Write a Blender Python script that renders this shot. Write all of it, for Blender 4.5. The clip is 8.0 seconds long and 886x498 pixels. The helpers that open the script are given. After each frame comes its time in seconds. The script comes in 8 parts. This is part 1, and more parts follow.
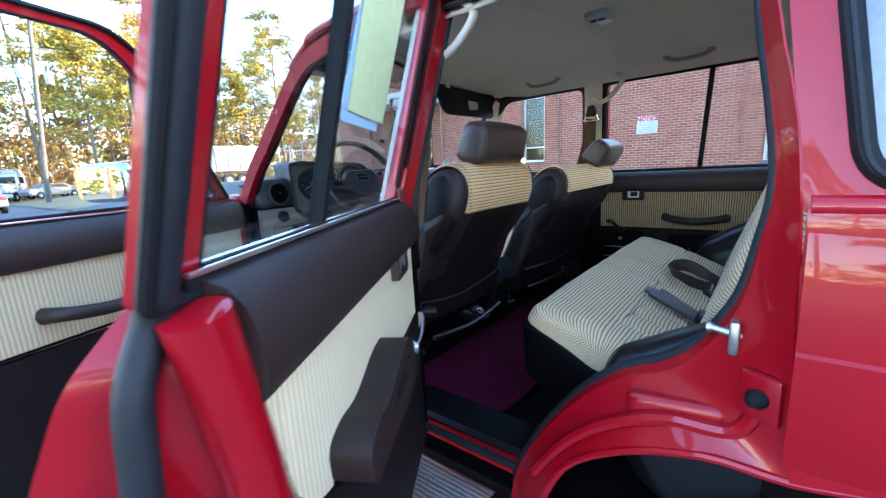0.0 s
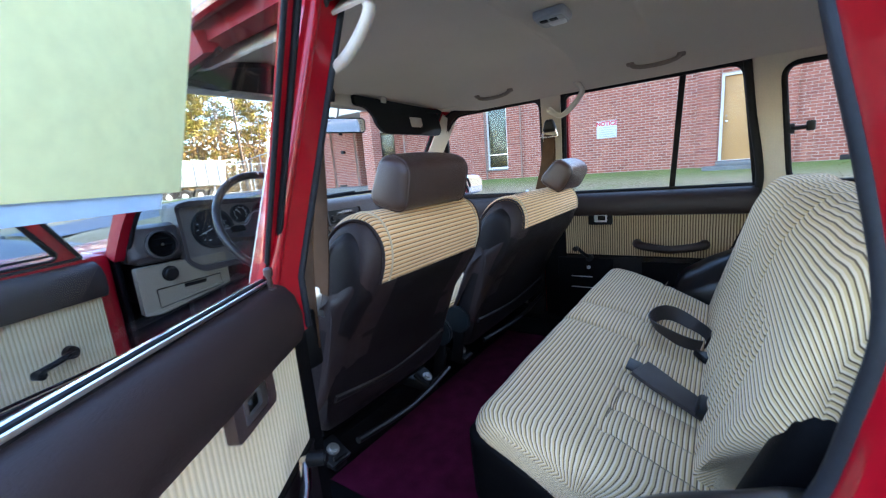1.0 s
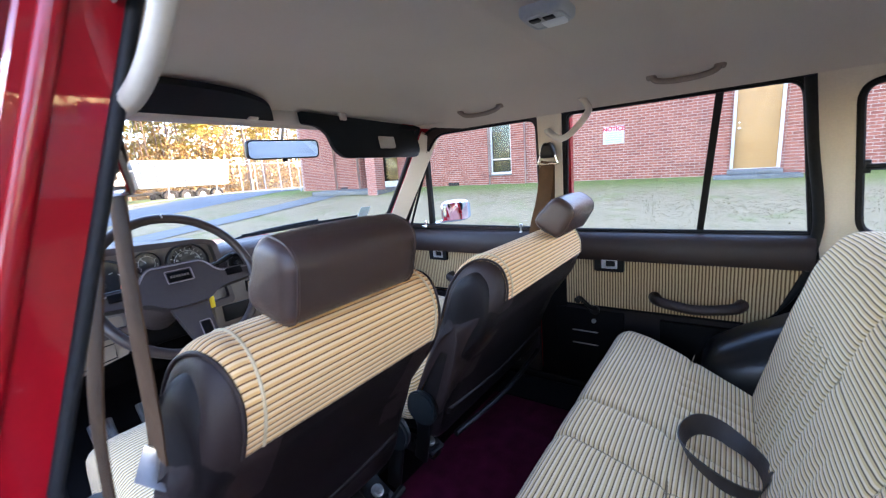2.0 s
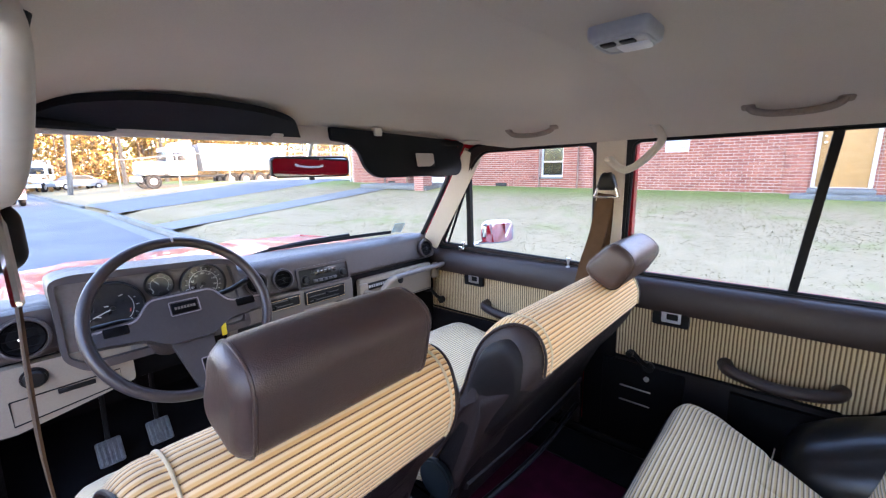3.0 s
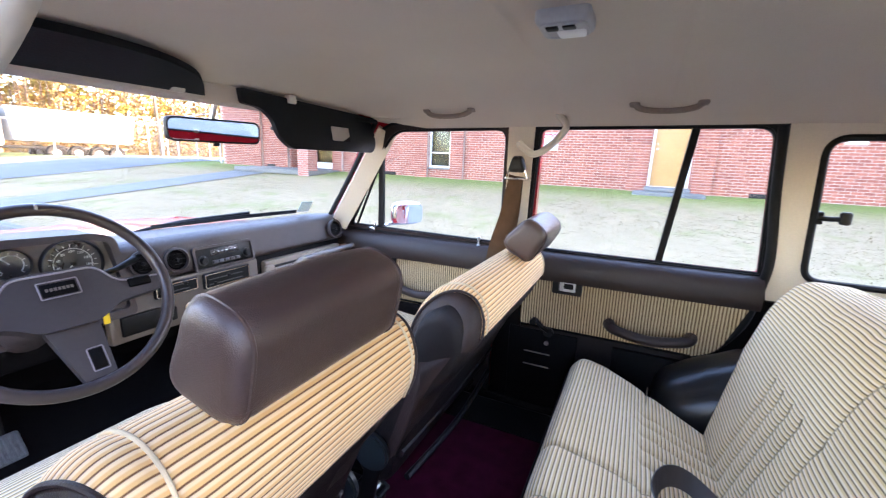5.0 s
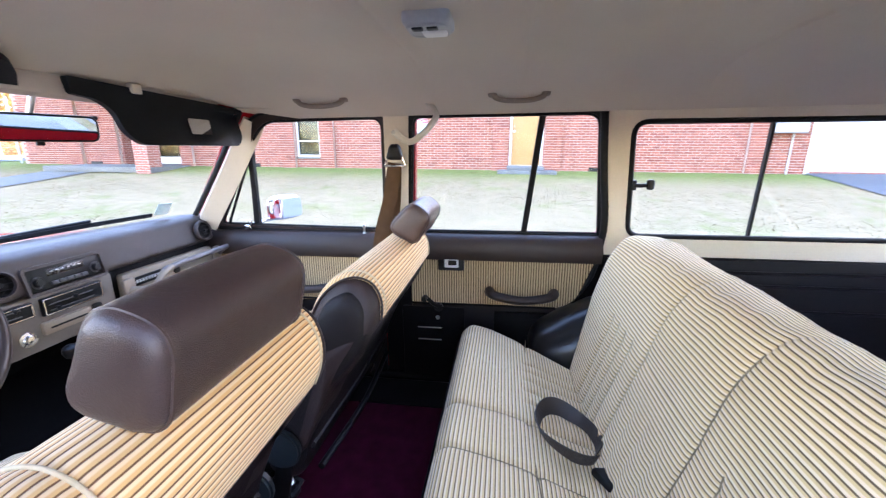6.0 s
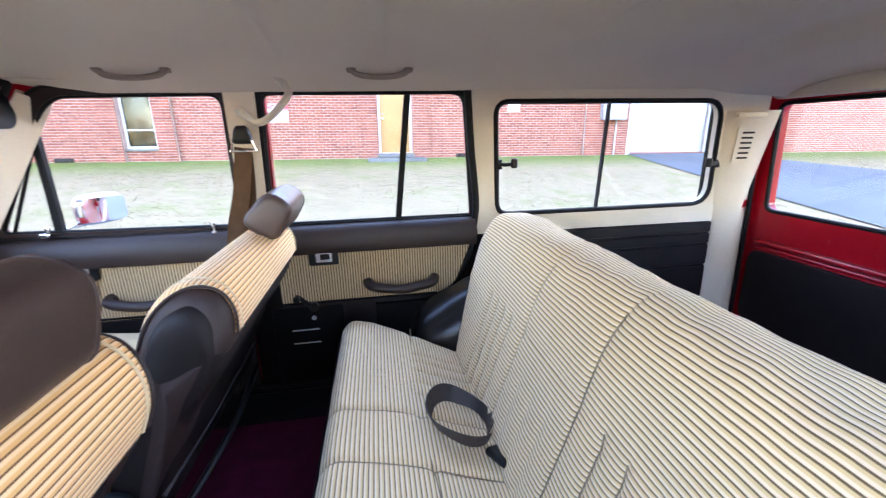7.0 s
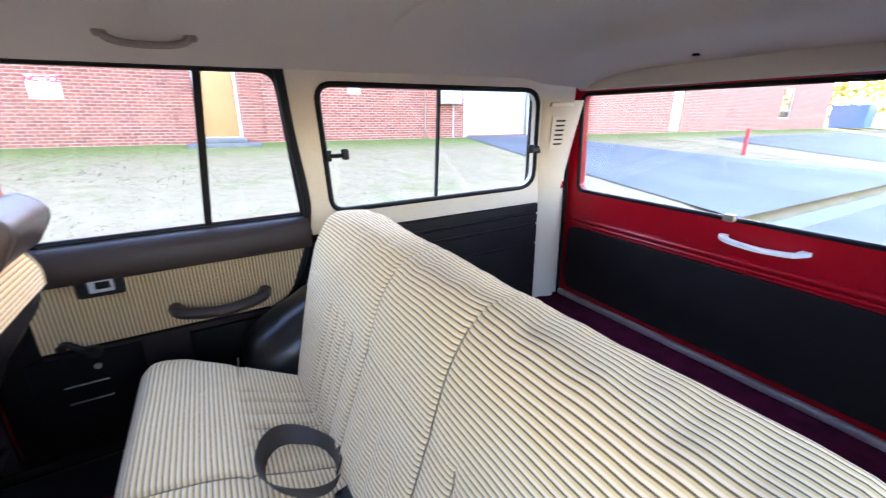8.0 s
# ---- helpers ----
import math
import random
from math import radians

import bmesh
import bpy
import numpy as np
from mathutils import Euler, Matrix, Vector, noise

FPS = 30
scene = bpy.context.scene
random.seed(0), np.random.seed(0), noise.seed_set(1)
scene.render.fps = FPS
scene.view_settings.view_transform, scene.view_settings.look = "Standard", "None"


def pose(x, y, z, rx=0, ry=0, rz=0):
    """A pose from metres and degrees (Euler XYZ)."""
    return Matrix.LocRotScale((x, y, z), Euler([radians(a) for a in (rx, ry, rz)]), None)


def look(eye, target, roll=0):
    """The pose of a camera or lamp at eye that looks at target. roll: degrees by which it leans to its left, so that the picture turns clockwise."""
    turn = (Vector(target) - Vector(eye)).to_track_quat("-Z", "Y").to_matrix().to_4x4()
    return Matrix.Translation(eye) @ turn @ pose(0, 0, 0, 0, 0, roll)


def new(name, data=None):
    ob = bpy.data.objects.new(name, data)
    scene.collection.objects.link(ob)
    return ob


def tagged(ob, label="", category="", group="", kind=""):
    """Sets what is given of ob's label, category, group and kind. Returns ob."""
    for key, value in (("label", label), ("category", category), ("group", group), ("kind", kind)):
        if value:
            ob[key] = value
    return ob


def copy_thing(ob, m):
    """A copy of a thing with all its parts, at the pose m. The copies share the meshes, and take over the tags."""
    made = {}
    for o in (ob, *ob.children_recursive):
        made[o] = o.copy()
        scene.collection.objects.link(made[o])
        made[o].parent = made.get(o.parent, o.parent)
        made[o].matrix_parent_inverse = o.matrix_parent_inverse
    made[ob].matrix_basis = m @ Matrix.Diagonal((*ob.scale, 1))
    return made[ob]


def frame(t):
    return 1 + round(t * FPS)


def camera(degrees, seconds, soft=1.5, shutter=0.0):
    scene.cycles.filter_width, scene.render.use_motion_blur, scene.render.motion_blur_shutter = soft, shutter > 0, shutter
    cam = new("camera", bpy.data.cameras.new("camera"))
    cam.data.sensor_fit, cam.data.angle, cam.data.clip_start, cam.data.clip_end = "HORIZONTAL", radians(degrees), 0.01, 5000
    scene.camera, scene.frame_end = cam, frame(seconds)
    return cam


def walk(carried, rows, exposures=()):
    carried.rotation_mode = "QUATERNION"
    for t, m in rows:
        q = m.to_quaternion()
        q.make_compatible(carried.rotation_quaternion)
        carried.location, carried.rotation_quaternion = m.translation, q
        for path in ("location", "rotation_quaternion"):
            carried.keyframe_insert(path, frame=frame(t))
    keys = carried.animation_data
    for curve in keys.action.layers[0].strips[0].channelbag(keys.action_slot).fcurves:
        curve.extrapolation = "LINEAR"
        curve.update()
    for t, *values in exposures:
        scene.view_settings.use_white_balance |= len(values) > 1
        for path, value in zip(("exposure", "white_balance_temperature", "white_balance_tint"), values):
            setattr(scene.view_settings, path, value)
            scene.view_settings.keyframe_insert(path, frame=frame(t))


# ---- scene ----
cam = camera(95.3, 8.0, 1.2, 0.25)
PATH = [
    (0, (-1.521, -0.753, 1.332), (-0.007, 0.496, 0.945), -3.4),
    (0.2, (-1.454, -0.769, 1.345), (0.072, 0.466, 0.963), -4.0),
    (0.5, (-1.348, -0.736, 1.373), (0.206, 0.465, 0.999), -4.4),
    (0.8, (-1.245, -0.68, 1.405), (0.342, 0.479, 1.036), -5.1),
    (1, (-1.181, -0.651, 1.414), (0.424, 0.485, 1.048), -5.3),
    (1.3, (-1.09, -0.625, 1.442), (0.529, 0.491, 1.078), -5.5),
    (1.5, (-1.024, -0.609, 1.469), (0.595, 0.504, 1.095), -5.5),
    (2, (-0.807, -0.549, 1.524), (0.787, 0.603, 1.162), -4.6),
    (2.2, (-0.752, -0.541, 1.545), (0.827, 0.63, 1.182), -4.1),
    (3.3, (-0.622, -0.446, 1.64), (0.798, 0.906, 1.247), -0.7),
    (3.5, (-0.608, -0.437, 1.648), (0.804, 0.912, 1.22), -0.2),
    (4, (-0.61, -0.417, 1.653), (0.853, 0.862, 1.177), 0.6),
    (4.2, (-0.635, -0.397, 1.637), (0.891, 0.801, 1.151), 1.1),
    (5.3, (-0.752, -0.388, 1.578), (1.075, 0.3, 1.144), 0.8),
    (5.5, (-0.767, -0.402, 1.592), (1.093, 0.167, 1.127), 0.2),
    (6, (-0.79, -0.388, 1.59), (1.129, -0.097, 1.107), -0.7),
    (6.5, (-0.775, -0.37, 1.586), (1.154, -0.368, 1.058), -1.2),
    (7, (-0.715, -0.4, 1.566), (1.186, -0.697, 1.021), -1.4),
    (7.5, (-0.656, -0.431, 1.596), (1.15, -1.023, 0.973), -0.6),
    (8, (-0.607, -0.494, 1.58), (1.039, -1.438, 0.945), -0.8),
]
walk(cam, [(t, look(eye, target, roll)) for t, eye, target, roll in PATH], [(0.0, 4.05, 6000, 19), (1.0, 4.25, 6200, 25), (2.0, 4.6, 6420, 32), (3.5, 4.88, 6750, 36), (6.0, 5.1, 6740, 36), (8.0, 5.1, 6700, 35)])

from mathutils.geometry import tessellate_polygon

# ---- light ----
world = bpy.data.worlds.new("world")
scene.world = world
world.use_nodes = True
wn = world.node_tree
wn.nodes.clear()
sky = wn.nodes.new("ShaderNodeTexSky")
sky.sky_type = "NISHITA"
sky.sun_disc = False
SUN_EL, SUN_AZ = radians(11), radians(125)   # azimuth clockwise from +y
sky.sun_elevation, sky.sun_rotation = SUN_EL, SUN_AZ
sky.air_density, sky.dust_density, sky.ozone_density = 1.0, 0.25, 1.8
bg = wn.nodes.new("ShaderNodeBackground")
bg.inputs["Strength"].default_value = 0.15
wo = wn.nodes.new("ShaderNodeOutputWorld")
wn.links.new(sky.outputs[0], bg.inputs[0])
wn.links.new(bg.outputs[0], wo.inputs[0])
sun = new("sun", bpy.data.lights.new("sun", "SUN"))
sun.data.energy, sun.data.angle, sun.data.color = 2.2, radians(0.6), (1.0, 0.72, 0.42)
sun.matrix_world = look((60 * math.sin(SUN_AZ), 60 * math.cos(SUN_AZ), 60 * math.tan(SUN_EL)), (0, 0, 0))


# ---- materials ----
def mat(name, base, rough=0.5, metal=0.0, coat=0.0, var=0.12, scale=8.0, fine=120.0, bump=0.0, bump_scale=200.0, spec=0.5, tint=None, coat_rough=0.05, rvar=0.1, warp=1.0):
    """A surface with broad and fine variation of colour and gloss, and fine relief."""
    m = bpy.data.materials.new(name)
    m.use_nodes = True
    nt = m.node_tree
    p = nt.nodes["Principled BSDF"]
    p.inputs["Metallic"].default_value = metal
    p.inputs["Coat Weight"].default_value = coat
    p.inputs["Coat Roughness"].default_value = coat_rough
    p.inputs["Specular IOR Level"].default_value = spec
    tc = nt.nodes.new("ShaderNodeTexCoord")
    n1, n2 = nt.nodes.new("ShaderNodeTexNoise"), nt.nodes.new("ShaderNodeTexNoise")
    for n, s in ((n1, scale), (n2, fine)):
        nt.links.new(tc.outputs["Object"], n.inputs["Vector"])
        n.inputs["Scale"].default_value = s
        n.inputs["Detail"].default_value = 4
    add = nt.nodes.new("ShaderNodeMath")
    add.operation = "ADD"
    nt.links.new(n1.outputs[0], add.inputs[0])
    nt.links.new(n2.outputs[0], add.inputs[1])
    ramp = nt.nodes.new("ShaderNodeMapRange")
    ramp.inputs["From Min"].default_value, ramp.inputs["From Max"].default_value = 0.7, 1.3
    nt.links.new(add.outputs[0], ramp.inputs["Value"])
    mix = nt.nodes.new("ShaderNodeMix")
    mix.data_type = "RGBA"
    second = tint or tuple(c * (1 - 2.2 * var) for c in base)
    mix.inputs["A"].default_value = (*base, 1)
    mix.inputs["B"].default_value = (*second, 1)
    nt.links.new(ramp.outputs[0], mix.inputs["Factor"])
    nt.links.new(mix.outputs["Result"], p.inputs["Base Color"])
    rr = nt.nodes.new("ShaderNodeMapRange")
    rr.inputs["To Min"].default_value, rr.inputs["To Max"].default_value = max(0.02, rough - rvar * rough), min(1, rough + rvar)
    nt.links.new(n1.outputs[0], rr.inputs["Value"])
    nt.links.new(rr.outputs[0], p.inputs["Roughness"])
    if bump:
        nb = nt.nodes.new("ShaderNodeTexNoise")
        nb.inputs["Scale"].default_value = bump_scale
        nb.inputs["Detail"].default_value = 3
        nt.links.new(tc.outputs["Object"], nb.inputs["Vector"])
        b = nt.nodes.new("ShaderNodeBump")
        b.inputs["Strength"].default_value = bump
        b.inputs["Distance"].default_value = 0.002
        nt.links.new(nb.outputs[0], b.inputs["Height"])
        nt.links.new(b.outputs[0], p.inputs["Normal"])
    return m


def stripes(name, light, dark, period, share, axis, coord="Object", wobble=0.0004, rough=0.9, gold=None):
    """Ribbed cloth: raised pale ribs between narrow dark lines, run along one direction."""
    m = bpy.data.materials.new(name)
    m.use_nodes = True
    nt = m.node_tree
    p = nt.nodes["Principled BSDF"]
    p.inputs["Roughness"].default_value = rough
    p.inputs["Specular IOR Level"].default_value = 0.15
    p.inputs["Sheen Weight"].default_value = 0.15
    tc = nt.nodes.new("ShaderNodeTexCoord")
    sep = nt.nodes.new("ShaderNodeSeparateXYZ")
    nt.links.new(tc.outputs[coord], sep.inputs[0])
    nz = nt.nodes.new("ShaderNodeTexNoise")
    nz.inputs["Scale"].default_value = 22
    nt.links.new(tc.outputs["Object"], nz.inputs["Vector"])
    wob = nt.nodes.new("ShaderNodeMath")
    wob.operation = "MULTIPLY_ADD"
    wob.inputs[1].default_value = wobble * 12
    nt.links.new(nz.outputs[0], wob.inputs[0])
    nt.links.new(sep.outputs[axis], wob.inputs[2])
    div = nt.nodes.new("ShaderNodeMath")
    div.operation = "MULTIPLY"
    div.inputs[1].default_value = 1 / period
    nt.links.new(wob.outputs[0], div.inputs[0])
    ping = nt.nodes.new("ShaderNodeMath")
    ping.operation = "PINGPONG"
    ping.inputs[1].default_value = 0.5
    nt.links.new(div.outputs[0], ping.inputs[0])
    ramp = nt.nodes.new("ShaderNodeMapRange")
    ramp.inputs["From Min"].default_value, ramp.inputs["From Max"].default_value = share / 2 - 0.05, share / 2 + 0.05
    nt.links.new(ping.outputs[0], ramp.inputs["Value"])
    fine = nt.nodes.new("ShaderNodeTexNoise")
    fine.inputs["Scale"].default_value = 900
    nt.links.new(tc.outputs["Object"], fine.inputs["Vector"])
    broad = nt.nodes.new("ShaderNodeTexNoise")
    broad.inputs["Scale"].default_value = 5
    nt.links.new(tc.outputs["Object"], broad.inputs["Vector"])
    tone = nt.nodes.new("ShaderNodeMix")
    tone.data_type = "RGBA"
    tone.inputs["A"].default_value = (*light, 1)
    tone.inputs["B"].default_value = (*(gold or tuple(c * 0.8 for c in light)), 1)
    # each rib has a pale and a deeper side
    frac = nt.nodes.new("ShaderNodeMath")
    frac.operation = "FRACT"
    nt.links.new(div.outputs[0], frac.inputs[0])
    half = nt.nodes.new("ShaderNodeMapRange")
    half.inputs["From Min"].default_value, half.inputs["From Max"].default_value = 0.42, 0.58
    half.inputs["To Min"].default_value, half.inputs["To Max"].default_value = 0.0, 0.8
    nt.links.new(frac.outputs[0], half.inputs["Value"])
    blend = nt.nodes.new("ShaderNodeMath")
    blend.operation = "MULTIPLY_ADD"
    blend.inputs[1].default_value = 0.3
    nt.links.new(broad.outputs[0], blend.inputs[0])
    nt.links.new(half.outputs[0], blend.inputs[2])
    nt.links.new(blend.outputs[0], tone.inputs["Factor"])
    mix = nt.nodes.new("ShaderNodeMix")
    mix.data_type = "RGBA"
    mix.inputs["A"].default_value = (*dark, 1)
    nt.links.new(tone.outputs["Result"], mix.inputs["B"])
    nt.links.new(ramp.outputs[0], mix.inputs["Factor"])
    nt.links.new(mix.outputs["Result"], p.inputs["Base Color"])
    hb = nt.nodes.new("ShaderNodeMath")
    hb.operation = "MULTIPLY_ADD"
    hb.inputs[1].default_value = 0.35
    nt.links.new(fine.outputs[0], hb.inputs[0])
    nt.links.new(ramp.outputs[0], hb.inputs[2])
    b = nt.nodes.new("ShaderNodeBump")
    b.inputs["Strength"].default_value = 0.5
    b.inputs["Distance"].default_value = 0.0015
    nt.links.new(hb.outputs[0], b.inputs["Height"])
    nt.links.new(b.outputs[0], p.inputs["Normal"])
    return m


def glass(name, tint=(0.93, 0.96, 0.95), gloss=0.01):
    m = bpy.data.materials.new(name)
    m.use_nodes = True
    nt = m.node_tree
    nt.nodes.clear()
    out = nt.nodes.new("ShaderNodeOutputMaterial")
    tr, gl, mx, lw, pw, fr = (nt.nodes.new(k) for k in ("ShaderNodeBsdfTransparent", "ShaderNodeBsdfGlossy", "ShaderNodeMixShader", "ShaderNodeLayerWeight", "ShaderNodeMath", "ShaderNodeMath"))
    tr.inputs[0].default_value = (*tint, 1)
    gl.inputs["Roughness"].default_value = gloss
    lw.inputs["Blend"].default_value = 0.5
    pw.operation, fr.operation = "POWER", "MULTIPLY_ADD"
    pw.inputs[1].default_value = 4.0
    fr.inputs[1].default_value, fr.inputs[2].default_value = 0.55, 0.025
    nt.links.new(lw.outputs["Facing"], pw.inputs[0])
    nt.links.new(pw.outputs[0], fr.inputs[0])
    nt.links.new(fr.outputs[0], mx.inputs[0])
    nt.links.new(tr.outputs[0], mx.inputs[1])
    nt.links.new(gl.outputs[0], mx.inputs[2])
    nt.links.new(mx.outputs[0], out.inputs[0])
    return m


RED = mat("red_paint", (0.33, 0.0015, 0.008), 0.35, coat=0.6, var=0.05, scale=3, bump=0.02, bump_scale=60, spec=0.2, coat_rough=0.025)
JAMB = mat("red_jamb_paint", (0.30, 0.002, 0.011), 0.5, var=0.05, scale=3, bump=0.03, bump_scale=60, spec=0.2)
RUBBER = mat("black_rubber", (0.008, 0.008, 0.009), 0.6, spec=0.2, var=0.2, bump=0.15)
SEAL = mat("grey_seal", (0.012, 0.014, 0.018), 0.55, spec=0.3, var=0.2, bump=0.2)
CHROME = mat("chrome", (0.75, 0.75, 0.76), 0.12, metal=1.0, var=0.05)
STEEL = mat("zinc_steel", (0.55, 0.53, 0.48), 0.35, metal=1.0, var=0.15)
ALU = mat("ribbed_aluminium", (0.72, 0.71, 0.7), 0.35, metal=0.9, var=0.1)
GLASS = glass("car_glass")
# blue tint paints the sky's reflection, with some dirt, into the open doors' panes
DUSTY_SKY = glass("dusty_sky_tinted_glass", (0.82, 0.89, 0.92))
VINYL = mat("brown_vinyl", (0.058, 0.034, 0.029), 0.30, var=0.12, scale=6, fine=300, bump=0.35, bump_scale=700)
PAD = mat("dark_brown_vinyl", (0.027, 0.0155, 0.013), 0.45, var=0.12, scale=6, fine=300, spec=0.35, bump=0.4, bump_scale=600)
BLACKV = mat("black_vinyl", (0.0024, 0.0020, 0.0024), 0.55, spec=0.08, var=0.2, scale=6, fine=300, bump=0.4, bump_scale=600)
GLOSSV = mat("shiny_black_vinyl", (0.004, 0.0042, 0.005), 0.3, spec=0.5, var=0.2, scale=12, bump=0.2, bump_scale=90)
PLASTIC = mat("black_plastic", (0.004, 0.004, 0.0045), 0.4, spec=0.25, var=0.2, bump=0.1)
DASH = mat("grey_brown_dash", (0.047, 0.034, 0.032), 0.44, var=0.1, scale=5, fine=400, bump=0.5, bump_scale=900)
BEIGE = mat("beige_plastic", (0.225, 0.178, 0.130), 0.5, var=0.06, scale=4, fine=300, bump=0.15, bump_scale=700)
CREAM = mat("cream_painted_trim", (0.60, 0.52, 0.41), 0.45, var=0.05, scale=3, fine=200, bump=0.1, bump_scale=500)
LINER = mat("beige_headliner", (0.58, 0.505, 0.425), 0.85, var=0.05, scale=2.5, fine=500, bump=0.3, bump_scale=1200, spec=0.2)
CARPET = mat("burgundy_carpet", (0.085, 0.004, 0.024), 0.95, var=0.25, scale=20, fine=700, bump=0.9, bump_scale=900, spec=0.1)
WEB = mat("brown_webbing", (0.085, 0.045, 0.024), 0.8, spec=0.12, var=0.12, scale=30, fine=900, bump=0.4, bump_scale=900)
WEBD = mat("dark_webbing", (0.036, 0.026, 0.022), 0.5, var=0.15, scale=30, fine=900, bump=0.4, bump_scale=900)
BENCH = stripes("striped_bench_cloth", (0.80, 0.64, 0.435), (0.15, 0.093, 0.047), 0.0098, 0.24, 1, "UV", wobble=0.00008, gold=(0.65, 0.45, 0.21))
# striped like the bench, with warm bounce light painted into the colours
SEATC = stripes("bounce_warmed_seat_cloth", (0.80, 0.57, 0.33), (0.17, 0.075, 0.03), 0.0098, 0.20, 1, "UV", wobble=0.00003, gold=(0.70, 0.38, 0.15))
# one door cloth in three copies: shade and daylight put into its colour
CARD_SHADED = stripes("shaded_striped_door_cloth", (0.50, 0.37, 0.21), (0.10, 0.062, 0.03), 0.0098, 0.42, 1, "Object", wobble=0.0002)


CARD_LIT = stripes("lit_striped_door_cloth", (0.82, 0.66, 0.40), (0.56, 0.42, 0.22), 0.0098, 0.30, 1, "Object", wobble=0.0002)
CARD_HALF_LIT = stripes("half_lit_striped_door_cloth", (0.62, 0.49, 0.30), (0.38, 0.28, 0.14), 0.0098, 0.30, 1, "Object", wobble=0.0002)
BACKV = mat("brown_black_vinyl", (0.011, 0.0074, 0.0078), 0.5, spec=0.2, var=0.2, scale=6, fine=300, bump=0.4, bump_scale=600)


# ---- building tools ----
def part(name, bm, material, parent=None, label="", angle=40, kind="", smooth=True):
    """One mesh object from a bmesh, under a thing or a part."""
    me = bpy.data.meshes.new(name)
    bmesh.ops.recalc_face_normals(bm, faces=bm.faces)
    bm.to_mesh(me)
    bm.free()
    me.materials.append(material)
    if smooth:
        me.polygons.foreach_set("use_smooth", [True] * len(me.polygons))
        me.set_sharp_from_angle(angle=radians(angle))
    ob = new(name, me)
    if parent:
        join_to(ob, parent)
    return tagged(ob, label, kind=kind)


REST = {}


def join_to(ob, parent):
    """Parents ob, whose mesh is in the world's axes, without moving it."""
    ob.parent = parent
    ob.matrix_parent_inverse = REST.get(parent.name, Matrix()).inverted()
    return ob


def thing(name, label, category, at=(0, 0, 0), group="", kind=""):
    ob = new(name)
    ob.location = at
    ob.empty_display_size = 0.05
    REST[ob.name] = Matrix.Translation(at)
    return tagged(ob, label, category, group, kind)


def add(bm, other):
    """Adds the bmesh other to bm."""
    tmp = bpy.data.meshes.new("tmp")
    other.to_mesh(tmp)
    other.free()
    bm.from_mesh(tmp)
    bpy.data.meshes.remove(tmp)
    return bm


def rbox(sx, sy, sz, r=0.003, m=None, seg=2):
    bm = bmesh.new()
    bmesh.ops.create_cube(bm, size=1, matrix=Matrix.Diagonal((sx, sy, sz, 1)))
    if r:
        bmesh.ops.bevel(bm, geom=bm.edges[:], offset=min(r, 0.49 * min(sx, sy, sz)), segments=seg, profile=0.5, affect="EDGES")
    if m is not None:
        bm.transform(m)
    return bm


def box2(a, b, r=0.003, seg=2):
    """A rounded box between two corners."""
    c = [(p + q) / 2 for p, q in zip(a, b)]
    return rbox(*[abs(q - p) for p, q in zip(a, b)], r, Matrix.Translation(c), seg)


def cyl(r1, r2, h, m=None, n=24, bev=0.0):
    bm = bmesh.new()
    bmesh.ops.create_cone(bm, cap_ends=True, segments=n, radius1=r1, radius2=r2, depth=h)
    if bev:
        bmesh.ops.bevel(bm, geom=[e for e in bm.edges if e.is_boundary or len(e.link_faces) == 2 and e.calc_face_angle(0) > 0.8], offset=bev, segments=2, affect="EDGES")
    if m is not None:
        bm.transform(m)
    return bm


def lathe(profile, m=None, n=28, closed=False):
    """Turns (radius, height) pairs about z."""
    bm = bmesh.new()
    rings = [[bm.verts.new((r * math.cos(a), r * math.sin(a), z)) for a in [2 * math.pi * k / n for k in range(n)]] for r, z in profile]
    pairs = list(zip(rings, rings[1:])) + ([(rings[-1], rings[0])] if closed else [])
    for a, b in pairs:
        for k in range(n):
            bm.faces.new((a[k], a[(k + 1) % n], b[(k + 1) % n], b[k]))
    if not closed:
        bm.faces.new(rings[0])
        bm.faces.new(rings[-1])
    if m is not None:
        bm.transform(m)
    return bm


def rpoly(pts, r, n=5):
    """A polygon with its corners rounded; r is one radius or one for each corner."""
    rs = r if isinstance(r, (list, tuple)) else [r] * len(pts)
    out = []
    for i, p in enumerate(pts):
        a, b, c = Vector(pts[i - 1]), Vector(p), Vector(pts[(i + 1) % len(pts)])
        u, v = (a - b), (c - b)
        d = min(rs[i], 0.45 * u.length, 0.45 * v.length)
        if d < 1e-5:
            out.append(tuple(b))
            continue
        p0, p2 = b + u.normalized() * d, b + v.normalized() * d
        for k in range(n + 1):
            t = k / n
            out.append(tuple(p0 * (1 - t) ** 2 + b * 2 * t * (1 - t) + p2 * t * t))
    return out


def panel(outer, holes, depth, place):
    """A plate with openings. place(u, v, w) puts a point of the plate, w from 0 to depth, into the world."""
    loops = [outer, *holes]
    flat = [[Vector((u, v, 0)) for u, v in loop] for loop in loops]
    tris = tessellate_polygon(flat)
    bm = bmesh.new()
    pts = [p for loop in loops for p in loop]
    near = [bm.verts.new(place(u, v, 0)) for u, v in pts]
    far = [bm.verts.new(place(u, v, depth)) for u, v in pts]
    for t in tris:
        try:
            bm.faces.new([near[i] for i in t])
            bm.faces.new([far[i] for i in reversed(t)])
        except ValueError:
            pass
    k = 0
    for loop in loops:
        n = len(loop)
        for i in range(n):
            a, b = k + i, k + (i + 1) % n
            bm.faces.new((near[a], near[b], far[b], far[a]))
        k += n
    return bm


